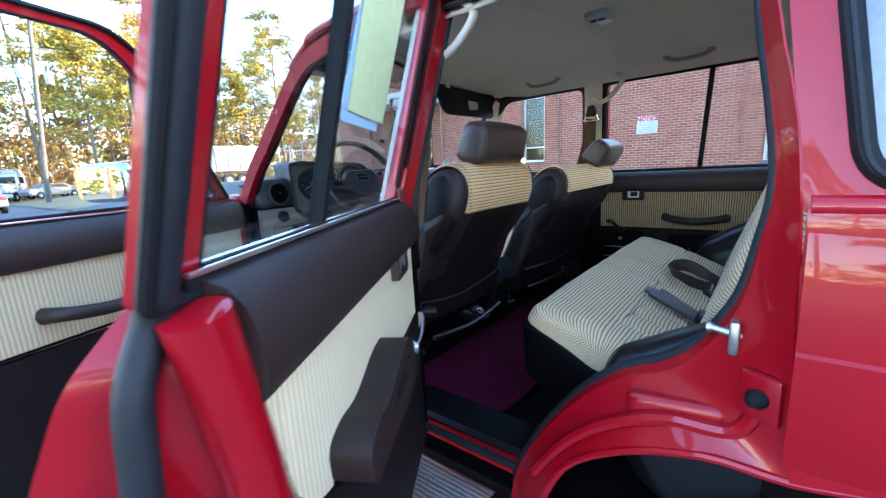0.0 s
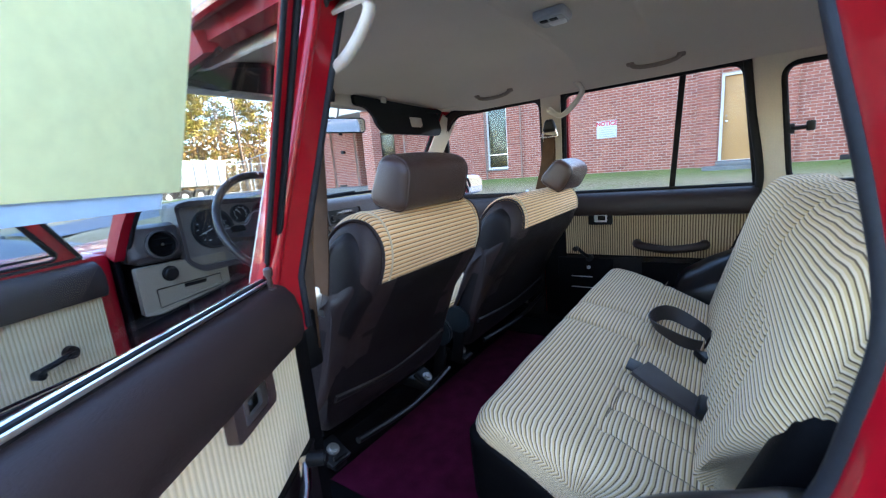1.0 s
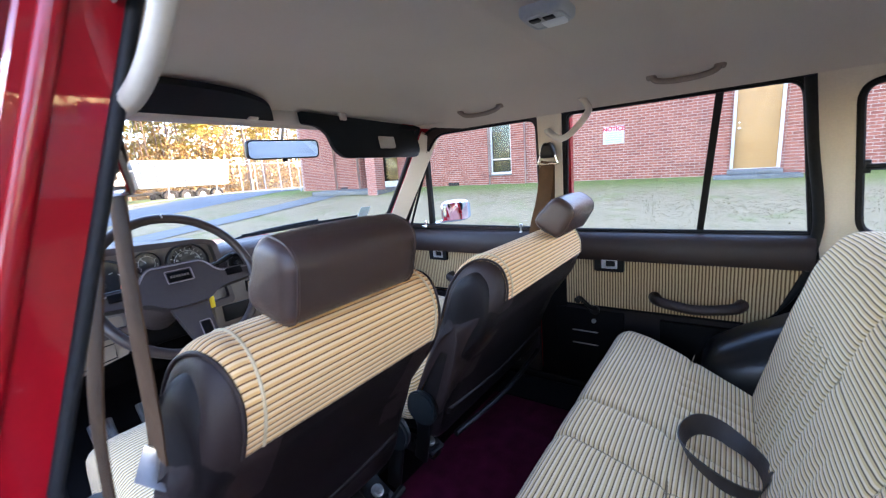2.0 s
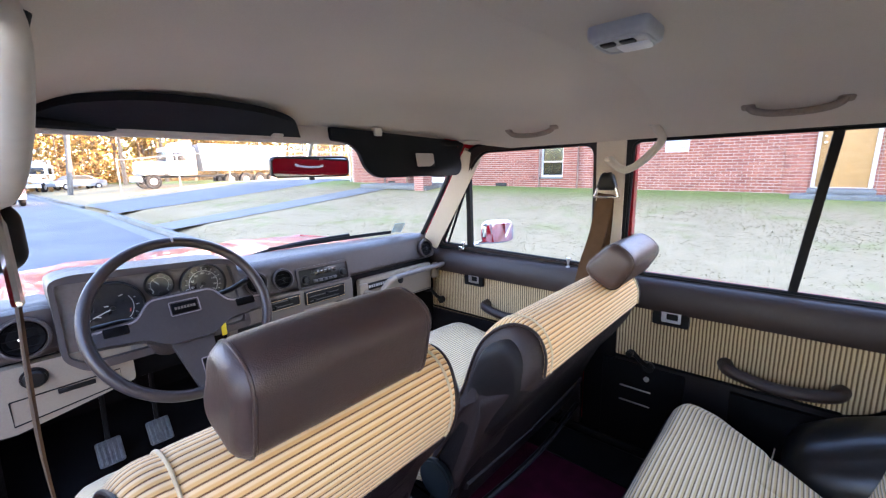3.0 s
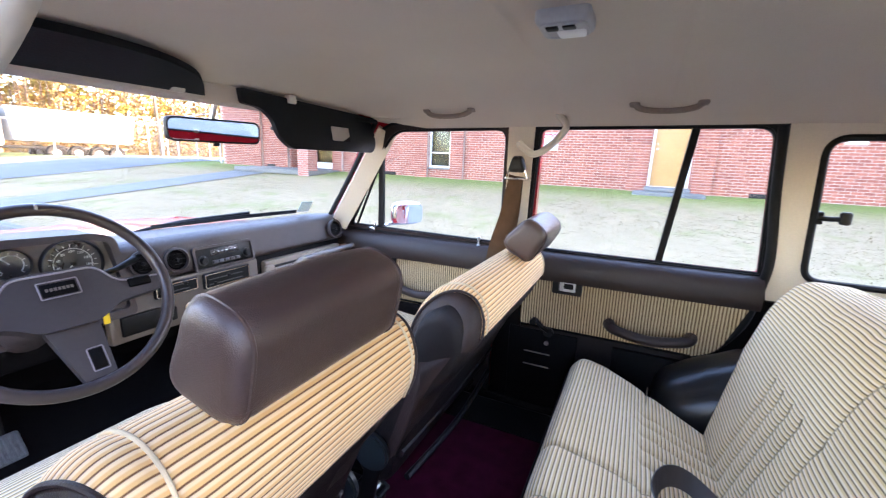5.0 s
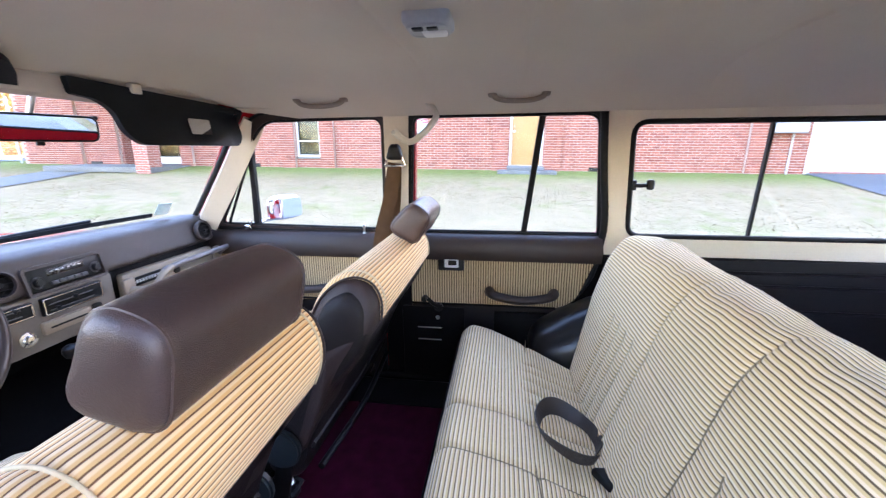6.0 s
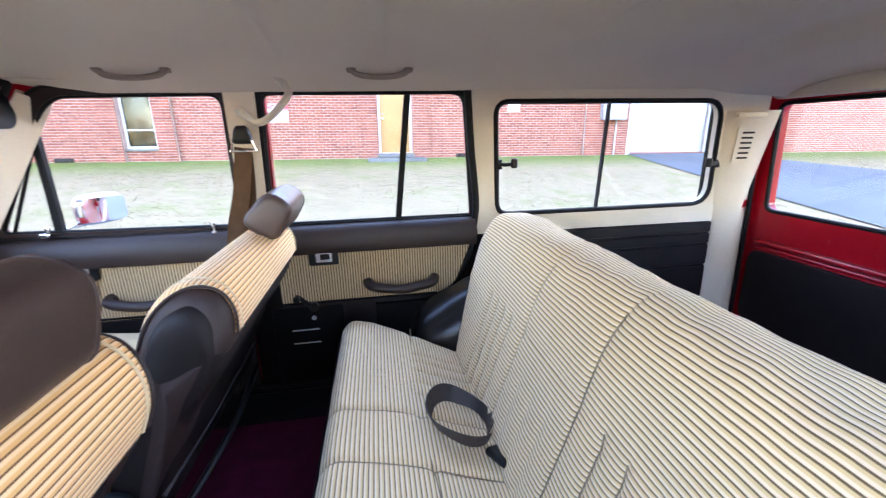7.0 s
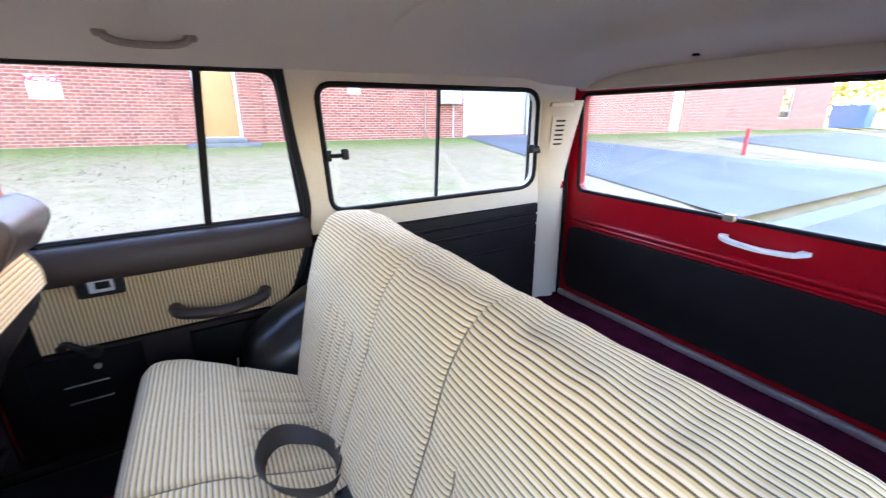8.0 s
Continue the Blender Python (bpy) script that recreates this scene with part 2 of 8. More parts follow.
def spline(pts, n=8, closed=False):
    """A smooth line through the points."""
    P = [Vector(p) for p in pts]
    out = []
    m = len(P)
    for i in range(m if closed else m - 1):
        if closed:
            a, b, c, d = P[i - 1], P[i], P[(i + 1) % m], P[(i + 2) % m]
        else:
            a, b, c, d = P[max(i - 1, 0)], P[i], P[i + 1], P[min(i + 2, m - 1)]
        for k in range(n):
            t = k / n
            out.append(0.5 * ((2 * b) + (c - a) * t + (2 * a - 5 * b + 4 * c - d) * t * t + (3 * b - a - 3 * c + d) * t ** 3))
    if not closed:
        out.append(P[-1])
    return out


def tube(pts, r, n=10, closed=False, flat=None, up=None, taper=None):
    """Sweeps a round (or, with flat=(width, thickness), a strap-shaped) section along a line."""
    P = [Vector(p) for p in pts]
    m = len(P)
    bm = bmesh.new()
    rings = []
    ref = Vector(up) if up else Vector((0.123, 0.321, 0.94))
    for i in range(m):
        a = P[(i - 1) % m] if closed or i else P[0]
        b = P[(i + 1) % m] if closed or i < m - 1 else P[-1]
        t = (b - a).normalized()
        side = t.cross(ref)
        if side.length < 1e-4:
            side = t.cross(Vector((1, 0, 0)))
        side.normalize()
        top = side.cross(t).normalized()
        if not up:
            ref = top
        k = taper(i / (m - 1)) if taper else 1.0
        ring = []
        if flat:
            w, h = flat[0] / 2 * k, flat[1] / 2
            sect = [(-w, -h), (w, -h), (w, h), (-w, h)]
        else:
            sect = [(r * k * math.cos(2 * math.pi * j / n), r * k * math.sin(2 * math.pi * j / n)) for j in range(n)]
        for u, v in sect:
            ring.append(bm.verts.new(P[i] + side * u + top * v))
        rings.append(ring)
    for i in range(m if closed else m - 1):
        a, b = rings[i], rings[(i + 1) % m]
        for j in range(len(a)):
            bm.faces.new((a[j], a[(j + 1) % len(a)], b[(j + 1) % len(a)], b[j]))
    if not closed:
        bm.faces.new(rings[0])
        bm.faces.new(rings[-1])
    return bm


def pillow(sx, sy, sz, r, m=None, n=12, puff=0.0, bend=None):
    """A stuffed block: rounded edges and slightly swollen faces, with the length round it as UV."""
    bm = bmesh.new()
    bmesh.ops.create_cube(bm, size=2)
    bmesh.ops.subdivide_edges(bm, edges=bm.edges[:], cuts=n - 1, use_grid_fill=True)
    h = Vector((sx / 2, sy / 2, sz / 2))
    for v in bm.verts:
        q = Vector([math.copysign(abs(c) ** 0.75, c) for c in v.co])
        p = Vector((q.x * h.x, q.y * h.y, q.z * h.z))
        core = Vector([max(-(hh - r), min(hh - r, c)) for hh, c in zip(h, p)])
        d = p - core
        if d.length > 1e-9:
            d = d.normalized() * r
        s = core + d
        if puff:
            for ax in range(3):
                o1, o2 = (ax + 1) % 3, (ax + 2) % 3
                w = (1 - (p[o1] / h[o1]) ** 2) * (1 - (p[o2] / h[o2]) ** 2)
                s[ax] += puff * w * max(-1, min(1, p[ax] / h[ax])) ** 3
        v.co = s
    if bend:
        for v in bm.verts:
            v.co = bend(v.co)
    if m is not None:
        bm.transform(m)
    return bm


def upholstery(profile, x0, x1, round_x=0.03, nx=14, wave=None, keep=None, centre=None):
    """Cloth over a section given as (y, z) points, carried from x0 to x1 with its ends drawn in. UV: x and the length round the section.
    keep: the part of the section, as point numbers, that is covered; the section is closed without it."""
    cy = sum(p[0] for p in profile) / len(profile)
    cz = sum(p[1] for p in profile) / len(profile)
    if centre:
        cy, cz = centre
    length = [0.0]
    for a, b in zip(profile, profile[1:]):
        length.append(length[-1] + math.dist(a, b))
    xs = []
    for k in range(nx + 1):
        xs.append(x0 + (x1 - x0) * k / nx)
    ends = [x0 + round_x * e for e in (0.0, 0.08, 0.25, 0.55)] + [x for x in xs if x0 + round_x <= x <= x1 - round_x] + [x1 - round_x * e for e in (0.55, 0.25, 0.08, 0.0)]
    bm = bmesh.new()
    uv = bm.loops.layers.uv.new("UVMap")
    rings, where = [], {}
    for x in ends:
        e = min(x - x0, x1 - x, round_x) / round_x if round_x else 1.0
        shrink = round_x * (1 - math.sqrt(max(0, 1 - (1 - e) ** 2)))
        ring = []
        for i, (y, z) in enumerate(profile):
            d = Vector((y - cy, z - cz))
            q = d.normalized() * max(0.0, d.length - shrink)
            p = Vector((x, cy + q.x, cz + q.y))
            if wave:
                p += wave(x, y, z, length[i])
            v = bm.verts.new(p)
            where[v] = (x, length[i])
            ring.append(v)
        rings.append(ring)
    n = len(profile)
    last = n - 1 if keep else n
    for a, b in zip(rings, rings[1:]):
        for i in range(last):
            f = bm.faces.new((a[i], a[(i + 1) % n], b[(i + 1) % n], b[i]))
            for l in f.loops:
                l[uv].uv = where[l.vert]
    if not keep:
        for ring in (rings[0], rings[-1]):
            f = bm.faces.new(ring)
            for l in f.loops:
                l[uv].uv = where[l.vert]
    return bm


def section(pts, r, n=6, step=0.02):
    """A rounded section with points no further apart than step."""
    base = rpoly(pts, r, n)
    out = []
    for a, b in zip(base, base[1:] + base[:1]):
        k = max(1, int(math.dist(a, b) / step))
        out += [(a[0] + (b[0] - a[0]) * i / k, a[1] + (b[1] - a[1]) * i / k) for i in range(k)]
    return out


def extrude_y(profile, y0, y1, s=1, ny=6, bow=None):
    """A section of (x, z) points carried along y."""
    bm = bmesh.new()
    rings = []
    for k in range(ny + 1):
        y = y0 + (y1 - y0) * k / ny
        rings.append([bm.verts.new((s * (x + (bow(y) if bow else 0)), y, z)) for x, z in profile])
    n = len(profile)
    for a, b in zip(rings, rings[1:]):
        for i in range(n):
            bm.faces.new((a[i], a[(i + 1) % n], b[(i + 1) % n], b[i]))
    bm.faces.new(rings[0])
    bm.faces.new(rings[-1])
    return bm


def strip(lines):
    """A sheet between lines that have the same number of points."""
    bm = bmesh.new()
    rows = [[bm.verts.new(p) for p in line] for line in lines]
    for a, b in zip(rows, rows[1:]):
        for i in range(len(a) - 1):
            bm.faces.new((a[i], a[i + 1], b[i + 1], b[i]))
    return bm


def thick(bm, d):
    """Gives a sheet its thickness."""
    bmesh.ops.recalc_face_normals(bm, faces=bm.faces)
    bmesh.ops.solidify(bm, geom=bm.faces[:], thickness=d)
    return bm


def moved(bm, m):
    bm.transform(m)
    return bm


def lean(z):
    """How far the inner face of the car's side stands from its middle at the height z."""
    return 0.782 - 0.294 * max(0.0, z - 1.258)


def on_side(s, off=0.0):
    return lambda y, z, w: Vector((s * (lean(z) + off + w), y, z))


def on_x(s, x):
    return lambda y, z, w: Vector((s * (x + w), y, z))

# ---- the car ----
SATIN = mat("satin_chrome", (0.80, 0.80, 0.80), 0.28, metal=1.0, var=0.05)
car = thing("station_wagon", "boxy red four-wheel-drive station wagon parked on the road", "car")


def ring_seal(loop, place, r=0.009, w=0.0):
    return tube([place(u, v, w) for u, v in loop], r, 8, closed=True)


def arm_rest(y0, y1, z, s, x=0.735):
    """A pull bar with thick feet at both ends."""
    d = 1 if y1 > y0 else -1
    pts = [(s * (x + 0.02), y0, z), (s * (x - 0.02), y0 + d * 0.012, z + 0.002), (s * (x - 0.035), y0 + d * 0.05, z - 0.004), (s * (x - 0.04), (y0 + y1) / 2, z - 0.012), (s * (x - 0.035), y1 - d * 0.05, z - 0.004), (s * (x - 0.02), y1 - d * 0.012, z + 0.002), (s * (x + 0.02), y1, z)]
    return tube(spline(pts, 6), 0.017, 12, up=(0, 0, 1), taper=lambda t: 1.0 + 0.25 * abs(2 * t - 1) ** 3)


def door(name, label, s, front, angle=0.0, hinge=(0, 0)):
    """A side door, built shut on the side s (1 right, -1 left) and swung open about its hinge."""
    if front:
        low = [(0.085, 0.60), (0.085, 1.25), (0.93, 1.27), (0.95, 1.1), (0.95, 0.60)]
        frame_out = rpoly([(0.060, 1.252), (0.014, 1.722), (0.505, 1.722), (0.572, 1.69), (0.868, 1.272)], [0.01, 0.05, 0.03, 0.05, 0.01])
        hole = rpoly([(0.086, 1.272), (0.043, 1.70), (0.482, 1.697), (0.537, 1.662), (0.808, 1.30), (0.80, 1.285)], [0.012, 0.045, 0.03, 0.05, 0.02, 0.02])
        y_in, y_end = 0.095, (0.925 if angle else 0.90)
        insert = rpoly([(0.10, 1.158), (0.88 if not angle else 0.915, 1.162), (0.88 if not angle else 0.915, 0.96), (0.10, 0.965)], 0.012)
        lower = rpoly([(0.10, 0.962), (0.90, 0.957), (0.92, 0.62), (0.10, 0.62)], 0.015)
        hy, a0, a1, cy, cz = 0.605, 0.537, 0.285, 0.80, (1.04 if angle else 1.015)
        div = [(0.592, 1.588), (0.655, 1.284)]
        if angle:
            frame_out = rpoly([(0.085, 1.252), (0.03, 1.722), (0.49, 1.722), (0.575, 1.678), (0.905, 1.272)], [0.01, 0.05, 0.06, 0.06, 0.01])
            hole = rpoly([(0.112, 1.272), (0.058, 1.70), (0.462, 1.702), (0.540, 1.658), (0.850, 1.296), (0.842, 1.28)], [0.012, 0.045, 0.06, 0.06, 0.015, 0.015])
            div = [(0.575, 1.625), (0.638, 1.284)]
    else:
        low = [(-0.012, 0.60), (-0.012, 1.25), (-0.765, 1.25), (-0.768, 1.12), (-0.72, 1.01), (-0.60, 0.93), (-0.49, 0.82), (-0.41, 0.68), (-0.38, 0.60)]
        if angle:
            low = [(-0.012, 0.60), (-0.012, 1.25), (-0.74, 1.25), (-0.79, 1.205), (-0.812, 1.13), (-0.785, 1.02), (-0.66, 0.915), (-0.54, 0.81), (-0.46, 0.67), (-0.43, 0.60)]
        frame_out = rpoly([(0.004, 1.252), (-0.045, 1.722), (-0.735, 1.722), (-0.778, 1.252)], [0.01, 0.05, 0.05, 0.01])
        hole = rpoly([(-0.018, 1.268), (-0.068, 1.70), (-0.69, 1.698), (-0.742, 1.266)], [0.012, 0.03, 0.045, 0.012])
        y_in, y_end = -0.022, -0.758
        if angle:
            frame_out = rpoly([(0.004, 1.252), (-0.045, 1.722), (-0.777, 1.722), (-0.777, 1.252)], [0.01, 0.05, 0.05, 0.01])
            hole = rpoly([(-0.018, 1.268), (-0.068, 1.70), (-0.722, 1.698), (-0.722, 1.266)], [0.012, 0.03, 0.045, 0.012])
            y_end = -0.732
        else:
            hole = rpoly([(-0.018, 1.268), (-0.068, 1.70), (-0.697, 1.698), (-0.748, 1.266)], [0.012, 0.03, 0.045, 0.012])
        insert = rpoly([(-0.02, 1.158), (-0.735 if not angle else -0.708, 1.158), (-0.672, 1.0), (-0.60, 0.965), (-0.02, 0.972)], [0.01, 0.01, 0.06, 0.04, 0.01])
        lower = rpoly([(-0.02, 0.97), (-0.64, 0.968), (-0.58, 0.90), (-0.48, 0.80), (-0.40, 0.66), (-0.385, 0.62), (-0.02, 0.62)], 0.02)
        hy, a0, a1, cy, cz = -0.187, -0.341, -0.592, -0.135, (0.93 if angle else 0.96)
        div = [(-0.512, 1.698), (-0.468, 1.262)]
    d = 1 if y_end > y_in else -1
    inner_x = 0.772 if angle else 0.80
    belt = lambda z: max(0.0, min(1.0, (z - 1.0) / 0.25)) ** 1.5
    # the shut face of the open rear door slants, its inner edge further forward
    cut = lambda y, z: (0.015 + 0.06 * max(0.0, min(1.0, (1.25 - z) / 0.1))) * max(0.0, min(1.0, (-0.55 - y) / 0.18)) if angle and not front else 0.0
    shell = panel(section(low, 0.02, 4, 0.05), [], 0.885 - inner_x, lambda y, z, w: Vector((s * (inner_x + w * (1 - 0.5 * belt(z))), y + cut(y, z) * (1 - w / (0.885 - inner_x)), z)))
    bmesh.ops.bevel(shell, geom=[e for e in shell.edges if len(e.link_faces) == 2 and e.calc_face_angle(0) > 1.2], offset=0.014, segments=3, profile=0.5, affect="EDGES")
    root = part(name, shell, RED, car, label)
    h = Matrix.Translation((hinge[0], hinge[1], 0))
    root.matrix_basis = h @ Matrix.Rotation(radians(angle), 4, "Z") @ h.inverted()
    fr = panel(frame_out, [hole], (0.022 if front else 0.012) if angle else 0.018 if front else 0.042, on_side(s, 0.004))
    part("window_frame", fr, RED, root)
    part("window_seal", ring_seal(hole, on_side(s), 0.0045 if angle else 0.0075, 0.008), RUBBER, root, "black rubber window seal")
    part("frame_seal", tube([on_side(s)(u, v, 0.0) for u, v in rpoly([frame_out[0]] + frame_out[1:-1] + [frame_out[-1]], 0)], 0.006, 8, closed=True), RUBBER, root)
    if not angle:
        inset = [(y + (0.02 if y < -0.4 or (front and y < 0.09) else (-0.006 if not front and y > -0.2 else 0)), z) for y, z in frame_out]
        if front:
            inset = [(y, z) for y, z in frame_out]
        part("frame_trim", panel(inset, [hole], 0.006, on_side(s, -0.003)), PAD if front else RUBBER, root, "dark inner frame trim")
    pane = part("pane", panel(hole, [], 0.004, on_side(s, 0.02)), DUSTY_SKY if angle else GLASS, root, "clear side window glass")
    pane.visible_shadow = False
    a, b = [on_side(s)(y, z, 0.018) for y, z in div]
    part("window_divider", tube([a, b], 0, flat=((0.032 if front else 0.015) if angle else 0.02, 0.02), up=(s, 0, 0.3)), RUBBER, root)
    # belt strips along the foot of the glass
    y0, y1 = (hole[0][0], 0.84) if front else (-0.015, -0.745)
    part("belt_moulding", box2((s * 0.786, y0, 1.258), (s * 0.797, y1, 1.272), 0.003), CHROME if angle else SEAL, root, "belt moulding")
    if angle:
        part("belt_lip", box2((s * 0.7735, y0, 1.2655), (s * 0.7785, y1, 1.2705), 0.001), SATIN, root, "bright lip of the glass seal")
    part("belt_weatherstrip", box2((s * 0.776, y0, 1.255), (s * 0.784, y1, 1.267), 0.003), RUBBER, root)
    padp = [(0.80, 1.258), (0.776, 1.262), (0.757, 1.255), (0.742, 1.238), (0.734, 1.21), (0.734, 1.178), (0.742, 1.16), (0.757, 1.156), (0.80, 1.156)]
    part("top_pad", extrude_y(padp, y_in, y_end, s, 10), PAD, root, "padded dark brown vinyl top roll")
    # open doors take the brighter copies, painted for the daylight on them
    part("cloth_insert", panel(insert, [], 0.02, on_x(s, 0.757)), (CARD_HALF_LIT if front else CARD_LIT) if angle else CARD_SHADED, root, "cream door card with fine brown stripes")
    part("lower_trim", panel(lower, [], 0.02, on_x(s, 0.752)), BACKV, root, "dark brown vinyl lower trim")
    part("trim_bead", box2((s * 0.748, y_in, 0.967), (s * 0.76, (y_end if front else -0.60), 0.973), 0.002), BLACKV, root)
    # inside release
    rz, rx = (1.176, 0.725) if angle and front else (1.148, 0.742)
    part("release_bezel", panel(rpoly([(hy - 0.052, rz - 0.031), (hy - 0.052, rz + 0.031), (hy + 0.052, rz + 0.031), (hy + 0.052, rz - 0.031)], 0.008), [rpoly([(hy - 0.03, rz - 0.019), (hy - 0.03, rz + 0.019), (hy + 0.03, rz + 0.019), (hy + 0.03, rz - 0.019)], 0.005)], 0.02, on_x(s, rx)), VINYL if angle else PLASTIC, root)
    part("release_cup", box2((s * (rx + 0.01), hy - 0.03, rz - 0.019), (s * (rx + 0.018), hy + 0.03, rz + 0.019), 0.001), PLASTIC, root, "black release cup")
    part("release_lever", panel(rpoly([(hy - 0.03, rz - 0.019), (hy - 0.03, rz + 0.019), (hy + 0.026, rz + 0.019), (hy + 0.026, rz - 0.019)], 0.004), [rpoly([(hy - 0.022, rz - 0.011), (hy - 0.022, rz + 0.011), (hy + 0.012, rz + 0.011), (hy + 0.012, rz - 0.011)], 0.003)], 0.006, on_x(s, rx - 0.001)), SATIN, root, "chrome door release")
    if angle and not front:
        side = rpoly([(-0.60, 0.965), (-0.605, 1.02), (-0.56, 1.03), (-0.50, 1.022), (-0.40, 1.05), (-0.345, 1.05), (-0.315, 1.02), (-0.31, 0.955), (-0.40, 0.95)], [0.02, 0.02, 0.02, 0.03, 0.04, 0.03, 0.03, 0.02, 0.03])
        gap = rpoly([(-0.50, 0.995), (-0.48, 1.005), (-0.40, 1.026), (-0.36, 1.024), (-0.345, 1.005), (-0.37, 0.99)], 0.01)
        rest = panel(side, [gap], 0.052, on_x(s, 0.705))
        bmesh.ops.bevel(rest, geom=[e for e in rest.edges if len(e.link_faces) == 2 and e.calc_face_angle(0) > 1.2], offset=0.017, segments=4, profile=0.5, affect="EDGES")
        part("arm_rest", rest, PAD, root, "brown moulded pull handle")
    else:
        part("arm_rest", arm_rest(a0, a1, 1.042 if front else 1.03, s), PAD, root, "dark brown pull bar")
    up = 0.085 if angle else 0.05
    arm_y, arm_z = (-0.10, -0.012) if angle and front else (0.004, up) if angle else (0.05, up)
    crank = tube(spline([(s * 0.742, cy, cz), (s * 0.725, cy + 0.4 * arm_y, cz + 0.4 * arm_z), (s * 0.72, cy + arm_y, cz + arm_z)], 6), 0.008, 10)
    add(crank, cyl(0.019, 0.016, 0.022, Matrix.Translation((s * 0.742, cy, cz)) @ Matrix.Rotation(radians(90), 4, "Y"), 18, 0.003))
    part("window_crank", crank, CHROME if angle and not front else PLASTIC, root, "window winder")
    part("crank_knob", cyl(0.012, 0.010, 0.03, Matrix.Translation((s * 0.70, cy + arm_y, cz + arm_z)) @ Matrix.Rotation(radians(90), 4, "Y"), 16, 0.003), PLASTIC, root)
    ly = 0.173 if front else -0.045
    part("lock_knob", lathe([(0.009, 0), (0.009, 0.004), (0.004, 0.006), (0.004, 0.022), (0.007, 0.026), (0.007, 0.036), (0.004, 0.039)], Matrix.Translation((s * 0.768, ly, 1.255)), 12), SATIN if front else VINYL, root)
    if front:
        part("quarter_light_latch", add(box2((s * 0.755, 0.668, 1.268), (s * 0.77, 0.70, 1.285), 0.004), box2((s * 0.748, 0.66, 1.283), (s * 0.757, 0.674, 1.31), 0.003)), CHROME, root)
        part("quarter_light_seal", tube([on_side(s)(y, z, 0.012) for y, z in (((0.60, 1.592), (0.665, 1.292), (0.845, 1.294), (0.60, 1.596)) if angle else ((0.598, 1.565), (0.665, 1.286), (0.785, 1.29), (0.60, 1.57)))], 0.006, 8), RUBBER, root)
    if not front and angle:
        # trailing edge: a rubber strip from the frame down the end of the door, and the latch
        line = [(lean(z) + 0.002, -0.763, z) for z in (1.70, 1.60, 1.50, 1.40, 1.32)] + [(0.785, -0.762, 1.262), (0.795, -0.764, 1.236), (0.797, -0.783, 1.20), (0.797, -0.79, 1.155), (0.797, -0.791, 1.11), (0.797, -0.768, 1.02), (0.797, -0.66, 0.918), (0.797, -0.545, 0.805), (0.797, -0.465, 0.67)]
        part("edge_seal", tube(spline([(s * x, y, z) for x, y, z in line], 5), 0.0125, 10), SEAL, root, "black rubber edge seal")
        part("edge_bead", tube(spline([(s * 0.765, -0.757, 1.245), (s * 0.765, -0.742, 1.18), (s * 0.765, -0.728, 1.11), (s * 0.765, -0.708, 1.03), (s * 0.765, -0.62, 0.93), (s * 0.765, -0.52, 0.815), (s * 0.765, -0.44, 0.68)], 5), 0.024, 14), RED, root)
        part("latch", rbox(0.03, 0.012, 0.06, 0.004, Matrix.Translation((s * 0.85, -0.785, 1.06))), STEEL, root, "zinc door latch")
        for z in (0.90, 0.88):
            part("screw", cyl(0.006, 0.005, 0.006, Matrix.Translation((s * 0.80, -0.55, z)) @ Matrix.Rotation(radians(90), 4, "X"), 10), STEEL, root)
    return root


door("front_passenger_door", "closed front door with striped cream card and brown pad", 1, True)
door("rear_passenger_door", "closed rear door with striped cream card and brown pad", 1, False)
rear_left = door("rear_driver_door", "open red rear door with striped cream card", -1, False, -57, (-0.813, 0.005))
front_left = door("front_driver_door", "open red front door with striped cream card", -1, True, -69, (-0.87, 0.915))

# sheet of paper taped inside the open rear door's glass
PAPER = mat("green_paper", (0.68, 0.72, 0.36), 0.8, var=0.06, scale=5, fine=60, bump=0.5, bump_scale=14)
TAPE = mat("blue_tape", (0.42, 0.62, 0.78), 0.6, var=0.05, scale=10)


for nm, pts, mt, off in (("paper_sheet", [(-0.24, 1.42), (-0.245, 1.69), (-0.45, 1.69), (-0.43, 1.42)], PAPER, 0.0145), ("paper_backing", [(-0.265, 1.405), (-0.26, 1.60), (-0.44, 1.60), (-0.455, 1.405)], TAPE, 0.0165)):
    part(nm, panel(pts, [], 0.001, on_side(-1, off)), mt, rear_left, "sheet taped inside the glass")
